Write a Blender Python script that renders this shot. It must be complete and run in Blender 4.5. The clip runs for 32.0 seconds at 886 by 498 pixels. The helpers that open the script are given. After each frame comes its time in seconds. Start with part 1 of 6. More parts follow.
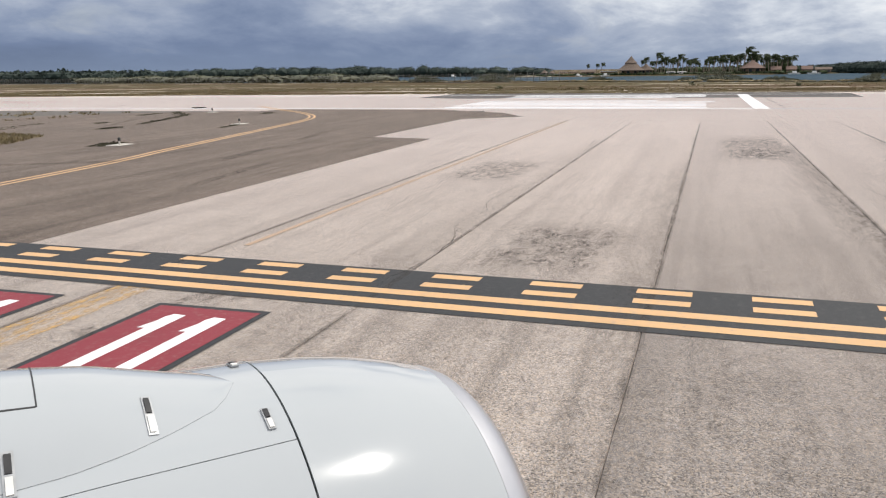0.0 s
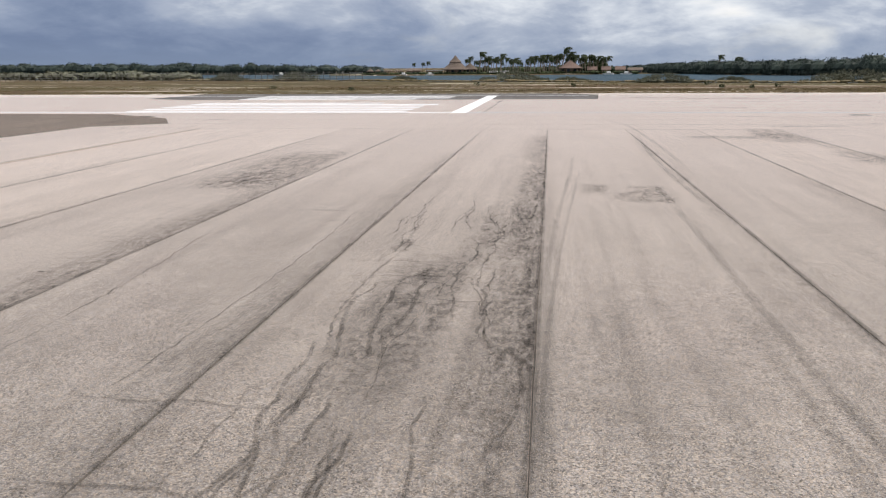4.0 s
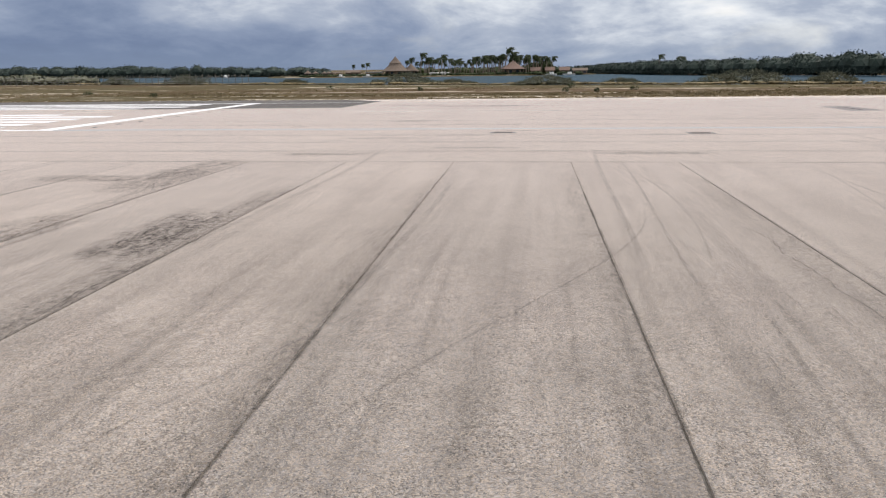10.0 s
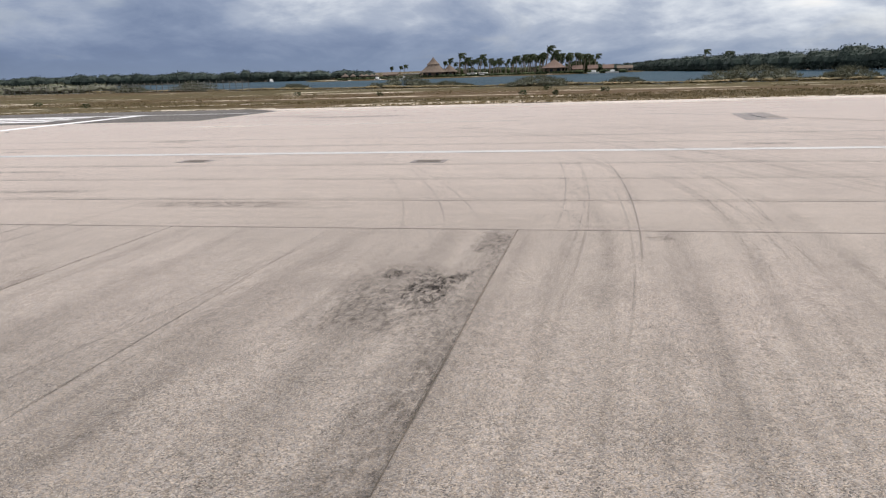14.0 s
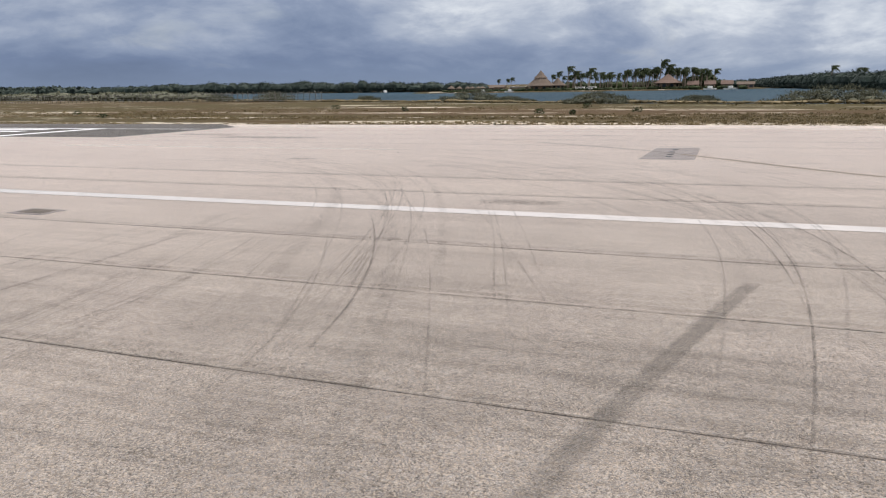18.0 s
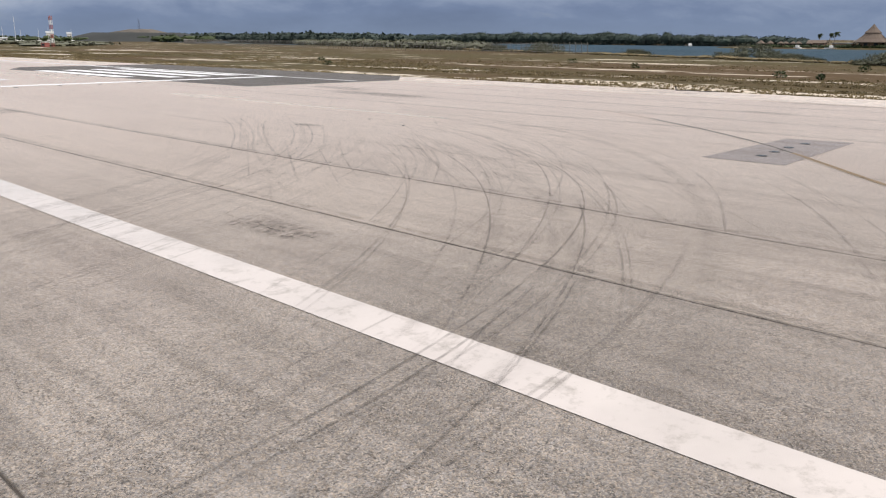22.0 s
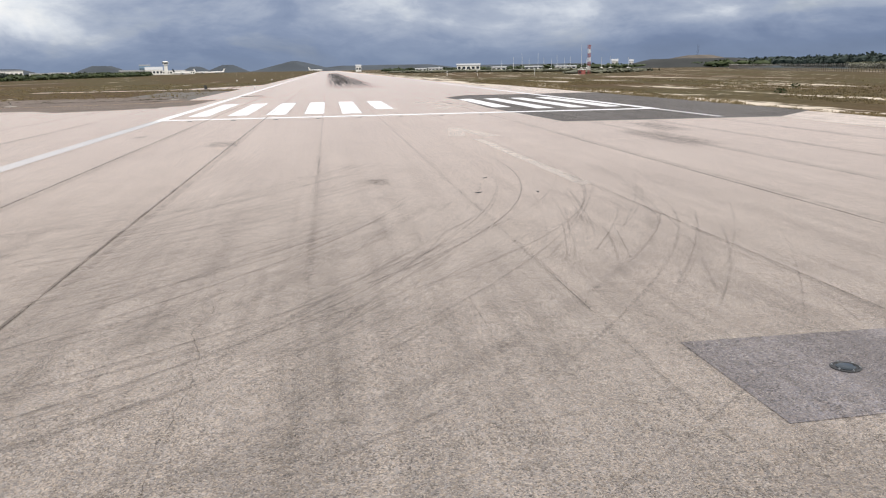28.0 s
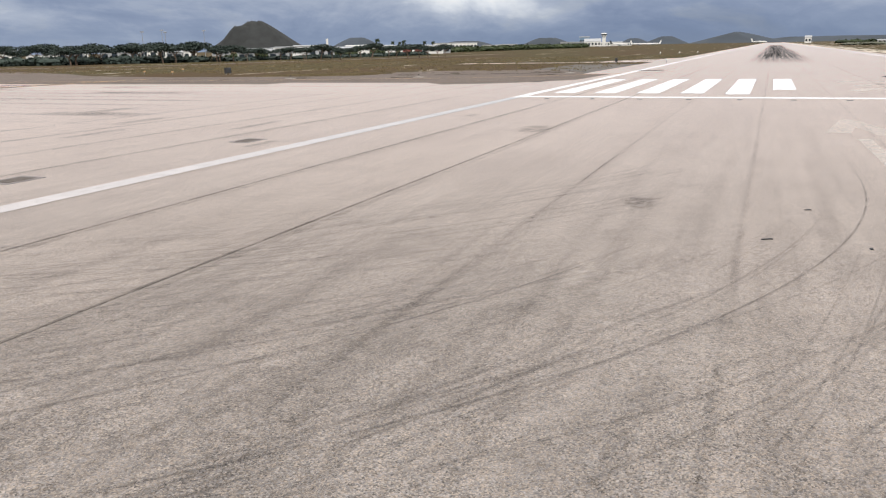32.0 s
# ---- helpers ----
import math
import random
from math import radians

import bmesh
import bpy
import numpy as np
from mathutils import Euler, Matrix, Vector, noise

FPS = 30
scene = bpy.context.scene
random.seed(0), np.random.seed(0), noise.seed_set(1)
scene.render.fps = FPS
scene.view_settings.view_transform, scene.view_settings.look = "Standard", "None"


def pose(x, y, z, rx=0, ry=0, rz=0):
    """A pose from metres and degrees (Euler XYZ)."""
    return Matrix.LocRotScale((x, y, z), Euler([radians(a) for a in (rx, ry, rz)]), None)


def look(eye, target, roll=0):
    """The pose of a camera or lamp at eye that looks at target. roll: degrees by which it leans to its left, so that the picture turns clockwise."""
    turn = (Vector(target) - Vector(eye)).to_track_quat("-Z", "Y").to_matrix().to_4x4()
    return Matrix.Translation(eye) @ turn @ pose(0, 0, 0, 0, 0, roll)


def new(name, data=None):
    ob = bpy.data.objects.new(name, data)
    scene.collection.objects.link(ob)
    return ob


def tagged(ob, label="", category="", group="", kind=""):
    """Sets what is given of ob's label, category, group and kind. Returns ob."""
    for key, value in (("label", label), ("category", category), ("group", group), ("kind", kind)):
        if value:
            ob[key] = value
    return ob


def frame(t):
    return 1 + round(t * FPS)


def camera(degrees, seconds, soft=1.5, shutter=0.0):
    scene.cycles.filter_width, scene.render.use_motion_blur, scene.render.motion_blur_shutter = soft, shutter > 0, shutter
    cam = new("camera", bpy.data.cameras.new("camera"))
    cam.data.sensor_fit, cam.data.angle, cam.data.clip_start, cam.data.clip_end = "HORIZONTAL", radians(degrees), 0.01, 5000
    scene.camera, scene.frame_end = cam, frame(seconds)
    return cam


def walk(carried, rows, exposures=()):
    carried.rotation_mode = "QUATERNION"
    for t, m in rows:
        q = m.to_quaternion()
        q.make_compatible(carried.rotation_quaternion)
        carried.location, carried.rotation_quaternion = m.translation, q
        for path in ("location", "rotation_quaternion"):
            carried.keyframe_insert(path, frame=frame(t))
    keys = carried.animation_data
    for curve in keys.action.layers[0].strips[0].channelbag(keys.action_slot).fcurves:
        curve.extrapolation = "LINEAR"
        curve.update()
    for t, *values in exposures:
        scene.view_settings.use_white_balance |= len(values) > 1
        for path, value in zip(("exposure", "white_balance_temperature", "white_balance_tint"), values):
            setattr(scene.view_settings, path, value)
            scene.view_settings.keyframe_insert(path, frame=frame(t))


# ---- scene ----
EXPOSURES = ((0.0, 0.0), (32.0, 0.0))
cam = camera(57.45, 32.0, soft=1.2)
EYE = 4.09
# seconds, x, y, heading from +x, pitch, roll (degrees)
PATH = (
    (0.0, -109.373, 5.349, 17.737, -12.424, -0.837),
    (0.5, -107.886, 3.827, 16.445, -12.634, -1.035),
    (1.0, -106.383, 2.273, 14.984, -12.925, -1.165),
    (1.5, -104.845, 0.684, 13.528, -13.099, -1.041),
    (2.0, -103.219, -1.068, 12.086, -13.144, -0.751),
    (2.5, -101.491, -2.862, 10.751, -13.018, -0.649),
    (3.0, -99.986, -4.561, 9.464, -12.962, -0.597),
    (3.5, -98.676, -6.469, 8.260, -12.846, -0.451),
    (4.0, -97.440, -8.558, 7.523, -12.664, -0.400),
    (4.5, -96.196, -10.625, 6.690, -12.530, -0.108),
    (5.0, -94.810, -12.763, 6.212, -12.429, -0.243),
    (5.5, -93.380, -14.964, 5.873, -12.355, -0.396),
    (6.0, -91.982, -17.232, 5.681, -12.301, -0.527),
    (6.5, -90.554, -19.593, 5.632, -12.279, -0.497),
    (7.0, -88.850, -21.961, 5.367, -12.403, -0.176),
    (7.5, -87.173, -24.483, 5.631, -12.383, -0.104),
    (8.0, -85.461, -26.876, 5.725, -12.365, -0.297),
    (8.5, -83.754, -29.302, 5.934, -12.388, -0.290),
    (9.0, -81.981, -31.740, 6.230, -12.445, -0.233),
    (9.5, -80.151, -34.223, 6.758, -12.460, -0.714),
    (10.0, -78.264, -36.655, 7.221, -12.610, -0.745),
    (10.5, -76.332, -39.116, 7.777, -12.839, -0.848),
    (11.0, -74.435, -41.458, 8.383, -13.048, -0.756),
    (11.5, -72.553, -43.772, 8.983, -13.148, -0.972),
    (12.0, -70.575, -46.031, 9.688, -13.153, -1.106),
    (12.5, -68.612, -48.281, 10.375, -12.991, -1.212),
    (13.0, -66.626, -50.533, 11.198, -12.829, -1.522),
    (13.5, -64.652, -52.751, 12.036, -12.607, -1.968),
    (14.0, -62.756, -54.892, 12.752, -12.502, -1.896),
    (14.5, -60.868, -56.981, 13.461, -12.446, -1.593),
    (15.0, -58.933, -59.088, 14.323, -12.348, -1.744),
    (15.5, -57.064, -61.079, 15.197, -12.165, -1.534),
    (16.0, -55.154, -63.093, 16.202, -12.020, -1.408),
    (16.5, -53.242, -65.052, 17.360, -11.865, -1.282),
    (17.0, -51.305, -66.895, 18.728, -11.710, -1.156),
    (17.5, -49.313, -68.553, 20.366, -11.568, -1.031),
    (18.0, -47.121, -69.972, 22.359, -11.461, -1.020),
    (18.5, -44.995, -71.197, 24.543, -11.373, -0.746),
    (19.0, -42.913, -72.338, 26.978, -11.371, -0.778),
    (19.5, -40.885, -73.312, 29.551, -11.732, -0.443),
    (20.0, -38.888, -74.134, 32.251, -12.339, -0.301),
    (20.5, -36.612, -74.921, 35.375, -13.255, -0.036),
    (21.0, -34.356, -75.545, 38.428, -14.043, 0.052),
    (21.5, -32.134, -76.112, 41.366, -14.513, 0.149),
    (22.0, -29.968, -76.586, 44.063, -14.606, 0.139),
    (22.5, -27.922, -77.013, 46.537, -14.573, 0.256),
    (23.0, -25.517, -77.327, 49.256, -14.481, 0.322),
    (23.5, -23.218, -77.496, 52.023, -14.492, 0.141),
    (24.0, -20.966, -77.588, 54.870, -14.432, -0.285),
    (24.5, -18.799, -77.512, 57.792, -14.259, -0.567),
    (25.0, -16.733, -77.346, 60.686, -13.831, -0.716),
    (25.5, -14.791, -77.057, 63.742, -13.385, -0.834),
    (26.0, -13.006, -76.656, 67.013, -12.984, -0.924),
    (26.5, -11.412, -76.152, 70.552, -12.690, -0.984),
    (27.0, -10.127, -75.595, 74.038, -12.544, -0.862),
    (27.5, -8.878, -74.892, 78.133, -12.545, -1.072),
    (28.0, -7.865, -74.148, 82.234, -12.635, -1.031),
    (28.5, -7.015, -73.355, 86.588, -12.688, -1.091),
    (29.0, -6.358, -72.582, 90.501, -12.698, -0.922),
    (29.5, -5.795, -71.760, 94.056, -12.732, -1.169),
    (30.0, -5.238, -70.940, 97.777, -12.790, -1.203),
    (30.5, -4.684, -70.092, 101.575, -12.885, -1.478),
    (31.0, -4.247, -68.999, 105.259, -13.091, -1.533),
    (31.5, -3.761, -67.553, 108.921, -13.395, -1.350),
    (32.0, -3.227, -65.903, 111.876, -14.015, -1.033),
)


def stand(x, y, heading, pitch, roll):
    a, b = radians(heading), radians(pitch)
    ahead = Vector((math.cos(a) * math.cos(b), math.sin(a) * math.cos(b), math.sin(b)))
    eye = Vector((x, y, EYE))
    return look(eye, eye + ahead, roll)


walk(cam, [(t, stand(*row)) for t, *row in PATH], EXPOSURES)

# ---------------------------------------------------------------- sky and sun
SUN_AZ, SUN_EL = radians(-54), radians(56)      # azimuth from +x, to the left positive


def link(tree, a, b):
    tree.links.new(a, b)


def build_world():
    world = bpy.data.worlds.new("sky")
    scene.world = world
    world.use_nodes = True
    tree = world.node_tree
    tree.nodes.clear()
    n = tree.nodes.new

    def math_node(op, a, b=None, clamp=False):
        node = n("ShaderNodeMath")
        node.operation, node.use_clamp = op, clamp
        for k, v in enumerate((a, b)):
            if v is None:
                continue
            if isinstance(v, (int, float)):
                node.inputs[k].default_value = v
            else:
                link(tree, v, node.inputs[k])
        return node.outputs[0]

    def cloud_noise(vector, scale, detail, rough, offset, distortion=0.0):
        m = n("ShaderNodeMapping")
        m.inputs["Scale"].default_value, m.inputs["Location"].default_value = scale, offset
        link(tree, vector, m.inputs["Vector"])
        t = n("ShaderNodeTexNoise")
        t.inputs["Scale"].default_value = 1.0
        t.inputs["Detail"].default_value, t.inputs["Roughness"].default_value = detail, rough
        t.inputs["Distortion"].default_value = distortion
        link(tree, m.outputs[0], t.inputs["Vector"])
        return t.outputs["Fac"]

    def ramp(fac, stops):
        r = n("ShaderNodeValToRGB")
        while len(r.color_ramp.elements) < len(stops):
            r.color_ramp.elements.new(0.5)
        for e, (p, c) in zip(r.color_ramp.elements, stops):
            e.position, e.color = p, (*c, 1)
        link(tree, fac, r.inputs[0])
        return r.outputs[0]

    def mix(fac, a, b):
        m = n("ShaderNodeMix")
        m.data_type = "RGBA"
        for v, k in ((fac, 0), (a, 6), (b, 7)):
            if isinstance(v, (int, float)):
                m.inputs[k].default_value = v
            elif isinstance(v, tuple):
                m.inputs[k].default_value = (*v, 1)
            else:
                link(tree, v, m.inputs[k])
        return m.outputs[2]

    coord = n("ShaderNodeTexCoord").outputs["Generated"]
    sep = n("ShaderNodeSeparateXYZ")
    link(tree, coord, sep.inputs[0])
    up = sep.outputs[2]
    sky = n("ShaderNodeTexSky")
    sky.sky_type, sky.sun_disc = "NISHITA", False
    sky.sun_elevation, sky.sun_rotation = SUN_EL, math.pi / 2 - SUN_AZ
    sky.dust_density, sky.air_density = 2.0, 1.2
    dim = n("ShaderNodeMix")
    dim.data_type, dim.blend_type = "RGBA", "MULTIPLY"
    dim.inputs[0].default_value = 1.0
    link(tree, sky.outputs[0], dim.inputs[6])
    dim.inputs[7].default_value = (0.10, 0.10, 0.10, 1)
    # a deck of stratocumulus: wide banks low down, broken and brighter higher up
    banks = cloud_noise(coord, (2.4, 2.4, 8.5), 8, 0.56, (3.1, 0.4, 0.35), 0.3)
    puffs = cloud_noise(coord, (7.0, 7.0, 20.0), 9, 0.6, (0.7, 5.2, 1.3), 0.5)
    wisps = cloud_noise(coord, (18.0, 18.0, 44.0), 8, 0.62, (4.0, 2.0, 0.0), 0.6)
    shape = math_node("ADD", math_node("MULTIPLY", banks, 0.68), math_node("ADD", math_node("MULTIPLY", puffs, 0.25), math_node("MULTIPLY", wisps, 0.07)))
    height = math_node("MULTIPLY", up, 2.1)
    high = math_node("MULTIPLY", math_node("MINIMUM", math_node("MAXIMUM", math_node("SUBTRACT", up, 0.14), 0.0), 0.25), 0.6)
    lift = math_node("ADD", math_node("SUBTRACT", shape, 0.5), math_node("ADD", math_node("MINIMUM", height, 0.12), high))
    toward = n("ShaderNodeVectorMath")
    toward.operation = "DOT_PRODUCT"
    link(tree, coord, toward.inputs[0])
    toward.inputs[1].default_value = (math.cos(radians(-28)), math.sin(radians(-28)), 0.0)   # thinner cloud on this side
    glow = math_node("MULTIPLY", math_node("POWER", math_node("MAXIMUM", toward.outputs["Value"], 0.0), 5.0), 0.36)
    bank = n("ShaderNodeVectorMath")
    bank.operation = "DOT_PRODUCT"
    link(tree, coord, bank.inputs[0])
    bank.inputs[1].default_value = (math.cos(radians(60)), math.sin(radians(60)), 0.0)
    heavy = math_node("MULTIPLY", math_node("POWER", math_node("MAXIMUM", bank.outputs["Value"], 0.0), 8.0), -0.20)
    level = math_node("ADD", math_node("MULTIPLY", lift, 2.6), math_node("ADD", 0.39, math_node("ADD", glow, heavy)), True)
    grey = ramp(level, ((0.0, (0.135, 0.180, 0.285)), (0.30, (0.180, 0.236, 0.365)), (0.50, (0.268, 0.328, 0.460)), (0.68, (0.42, 0.475, 0.585)), (0.86, (0.74, 0.78, 0.84)), (1.0, (0.98, 0.98, 0.99))))
    low = math_node("SUBTRACT", 1.0, math_node("MULTIPLY", math_node("ABSOLUTE", up), 28.0, True), True)
    hazed = mix(math_node("MULTIPLY", low, 0.45), grey, (0.27, 0.34, 0.46))
    open_sky = math_node("MULTIPLY", math_node("SUBTRACT", puffs, 0.56, True), 3.0, True)
    total = mix(math_node("MULTIPLY", open_sky, 0.35), hazed, dim.outputs[2])
    back = n("ShaderNodeBackground")
    back.inputs["Strength"].default_value = 1.0
    link(tree, total, back.inputs[0])
    out = n("ShaderNodeOutputWorld")
    link(tree, back.outputs[0], out.inputs[0])


build_world()
sun = new("sun", bpy.data.lights.new("sun", "SUN"))
sun.data.energy, sun.data.angle, sun.data.color = 2.6, radians(1.0), (1.0, 0.945, 0.865)
sun.matrix_world = look((math.cos(SUN_AZ) * math.cos(SUN_EL) * 200, math.sin(SUN_AZ) * math.cos(SUN_EL) * 200, math.sin(SUN_EL) * 200), (0, 0, 0))


# ---------------------------------------------------------------- materials
def material(name):
    m = bpy.data.materials.new(name)
    m.use_nodes = True
    t = m.node_tree
    return m, t, t.nodes["Principled BSDF"]


def node(t, kind, **values):
    nd = t.nodes.new(kind)
    for k, v in values.items():
        nd.inputs[k.replace("_", " ")].default_value = v
    return nd


def colour_ramp(t, fac, stops):
    r = t.nodes.new("ShaderNodeValToRGB")
    while len(r.color_ramp.elements) < len(stops):
        r.color_ramp.elements.new(0.5)
    for e, (p, c) in zip(r.color_ramp.elements, stops):
        e.position, e.color = p, (*(c if isinstance(c, tuple) else (c, c, c)), 1)
    link(t, fac, r.inputs[0])
    return r.outputs[0]


def scaled(t, scale, kind="Object"):
    co = t.nodes.new("ShaderNodeTexCoord")
    mp = t.nodes.new("ShaderNodeMapping")
    mp.inputs["Scale"].default_value = scale
    link(t, co.outputs[kind], mp.inputs["Vector"])
    return mp.outputs[0]


def noise_fac(t, scale, detail=5, rough=0.55, size=1.0, distortion=0.0):
    nz = node(t, "ShaderNodeTexNoise", Scale=size, Detail=detail, Roughness=rough, Distortion=distortion)
    link(t, scaled(t, scale), nz.inputs["Vector"])
    return nz.outputs["Fac"]


def blend(t, kind, fac, a, b):
    m = t.nodes.new("ShaderNodeMix")
    m.data_type, m.blend_type = "RGBA", kind
    for v, k in ((fac, 0), (a, 6), (b, 7)):
        if isinstance(v, (int, float)):
            m.inputs[k].default_value = v
        elif isinstance(v, tuple):
            m.inputs[k].default_value = (*v, 1)
        else:
            link(t, v, m.inputs[k])
    return m.outputs[2]


def calc(t, op, a, b=None, clamp=False):
    nd = t.nodes.new("ShaderNodeMath")
    nd.operation, nd.use_clamp = op, clamp
    for k, v in enumerate((a, b)):
        if v is None:
            continue
        if isinstance(v, (int, float)):
            nd.inputs[k].default_value = v
        else:
            link(t, v, nd.inputs[k])
    return nd.outputs[0]


def bump(t, bsdf, height, strength=0.4, distance=0.01):
    b = node(t, "ShaderNodeBump", Strength=strength, Distance=distance)
    link(t, height, b.inputs["Height"])
    link(t, b.outputs[0], bsdf.inputs["Normal"])


def paving(name, along, light, dark, rough=0.9, sheen=1.0):
    """Weathered asphalt concrete: aggregate, lane-long streaks, blotches; along: the way the paver went."""
    m, t, b = material(name)
    long_way = (0.02, 0.9, 1) if along == "x" else (0.9, 0.02, 1)
    mid_way = (0.12, 2.6, 1) if along == "x" else (2.6, 0.12, 1)
    blotch = noise_fac(t, (0.11, 0.11, 0.11), 6, 0.6, distortion=0.4)
    patchy = noise_fac(t, (0.55, 0.55, 0.55), 6, 0.62)
    streak = noise_fac(t, long_way, 4, 0.55)
    streak_fine = noise_fac(t, mid_way, 5, 0.6)
    base = colour_ramp(t, blotch, ((0.30, dark), (0.58, light)))
    c = blend(t, "MULTIPLY", 0.75, base, colour_ramp(t, streak, ((0.32, 0.66 if along == "x" else 0.76), (0.52, 1.0), (0.70, 1.07))))
    c = blend(t, "MULTIPLY", 0.75, c, colour_ramp(t, streak_fine, ((0.3, 0.64), (0.50, 1.0), (0.70, 1.12))))
    c = blend(t, "MULTIPLY", 0.8, c, colour_ramp(t, patchy, ((0.3, 0.76), (0.52, 1.0), (0.75, 1.08))))
    cell = node(t, "ShaderNodeTexVoronoi", Scale=52.0, Randomness=1.0)
    link(t, scaled(t, (1, 1, 1)), cell.inputs["Vector"])
    bw = t.nodes.new("ShaderNodeRGBToBW")
    link(t, cell.outputs["Color"], bw.inputs[0])
    stone = colour_ramp(t, bw.outputs[0], ((0.14, 0.35), (0.34, 0.83), (0.58, 1.06), (0.84, 1.54)))
    crowd = colour_ramp(t, noise_fac(t, (0.7, 0.7, 0.7), 7, 0.68), ((0.34, 0.22), (0.58, 1.0)))
    c = blend(t, "MULTIPLY", calc(t, "ADD", calc(t, "MULTIPLY", crowd, 0.55), 0.45), c, stone)
    parts = t.nodes.new("ShaderNodeSeparateColor")
    link(t, cell.outputs["Color"], parts.inputs[0])
    c = blend(t, "MULTIPLY", 0.6, c, colour_ramp(t, parts.outputs[0], ((0.1, (0.90, 0.97, 1.08)), (0.5, (1.0, 1.0, 1.0)), (0.9, (1.14, 1.02, 0.86)))))
    # single pale stones and dark pits, thicker in some patches than in others
    loose = node(t, "ShaderNodeTexVoronoi", Scale=28.0, Randomness=1.0)
    link(t, scaled(t, (1, 1.25, 1)), loose.inputs["Vector"])
    kind = t.nodes.new("ShaderNodeSeparateColor")
    link(t, loose.outputs["Color"], kind.inputs[0])
    near = colour_ramp(t, loose.outputs["Distance"], ((0.22, 1.0), (0.40, 0.0)))
    pale = calc(t, "MULTIPLY", calc(t, "MULTIPLY", colour_ramp(t, kind.outputs[0], ((0.75, 0.0), (0.79, 1.0))), near), crowd)
    pits = calc(t, "MULTIPLY", calc(t, "MULTIPLY", colour_ramp(t, kind.outputs[1], ((0.72, 0.0), (0.78, 1.0))), near), crowd)
    c = blend(t, "MIX", calc(t, "MULTIPLY", pale, 0.8), c, (0.53, 0.485, 0.425))
    c = blend(t, "MIX", calc(t, "MULTIPLY", pits, 0.72), c, (0.075, 0.064, 0.055))
    grit = noise_fac(t, (16, 16, 16), 4, 0.7)
    c = blend(t, "MULTIPLY", 0.6, c, colour_ramp(t, grit, ((0.32, 0.66), (0.5, 1.0), (0.7, 1.12))))
    speck = noise_fac(t, (3.4, 3.4, 3.4), 8, 0.8)
    c = blend(t, "MULTIPLY", 0.8, c, colour_ramp(t, speck, ((0.33, 0.58), (0.45, 0.93), (0.56, 1.04), (0.70, 1.18))))
    crumb = node(t, "ShaderNodeTexVoronoi", Scale=9.0, Randomness=1.0)
    link(t, scaled(t, (0.7, 1.3, 1) if along == "x" else (1.3, 0.7, 1)), crumb.inputs["Vector"])
    hue = t.nodes.new("ShaderNodeSeparateColor")
    link(t, crumb.outputs["Color"], hue.inputs[0])
    lost = calc(t, "MULTIPLY", colour_ramp(t, hue.outputs[2], ((0.80, 0.0), (0.88, 1.0))), colour_ramp(t, crumb.outputs["Distance"], ((0.18, 1.0), (0.42, 0.0))))
    c = blend(t, "MIX", calc(t, "MULTIPLY", calc(t, "MULTIPLY", lost, crowd), 0.5), c, (0.10, 0.084, 0.072))
    info = t.nodes.new("ShaderNodeObjectInfo")
    c = blend(t, "MULTIPLY", 1.0, c, colour_ramp(t, info.outputs["Random"], ((0.0, (0.92, 0.925, 0.93)), (1.0, (1.04, 1.03, 1.02)))))
    link(t, c, b.inputs["Base Color"])
    b.inputs["Roughness"].default_value = rough
    b.inputs["Specular IOR Level"].default_value = 0.12
    b.inputs["Sheen Weight"].default_value = sheen
    b.inputs["Sheen Roughness"].default_value = 0.26
    b.inputs["Sheen Tint"].default_value = (1.0, 0.83, 0.72, 1)
    # an added sheen lobe brightens the paving where it is seen at a flat angle
    grazing_sheen = node(t, "ShaderNodeBsdfSheen", Roughness=0.22)
    grazing_sheen.inputs["Color"].default_value = (0.765 * sheen, 0.605 * sheen, 0.52 * sheen, 1)
    both = t.nodes.new("ShaderNodeAddShader")
    link(t, b.outputs[0], both.inputs[0])
    link(t, grazing_sheen.outputs[0], both.inputs[1])
    link(t, both.outputs[0], t.nodes["Material Output"].inputs["Surface"])
    bump(t, b, calc(t, "ADD", bw.outputs[0], calc(t, "MULTIPLY", grit, 0.8)), 0.5, 0.012)
    return m


def plain(name, colour, rough=0.7, metal=0.0, vary=0.15, scale=3.0, bumpy=0.0):
    m, t, b = material(name)
    f = noise_fac(t, (scale, scale, scale), 6, 0.6)
    lo = tuple(v * (1 - vary) for v in colour)
    hi = tuple(min(1, v * (1 + vary * 0.6)) for v in colour)
    link(t, colour_ramp(t, f, ((0.3, lo), (0.65, hi))), b.inputs["Base Color"])
    b.inputs["Roughness"].default_value, b.inputs["Metallic"].default_value = rough, metal
    if bumpy:
        bump(t, b, f, bumpy, 0.02)
    return m


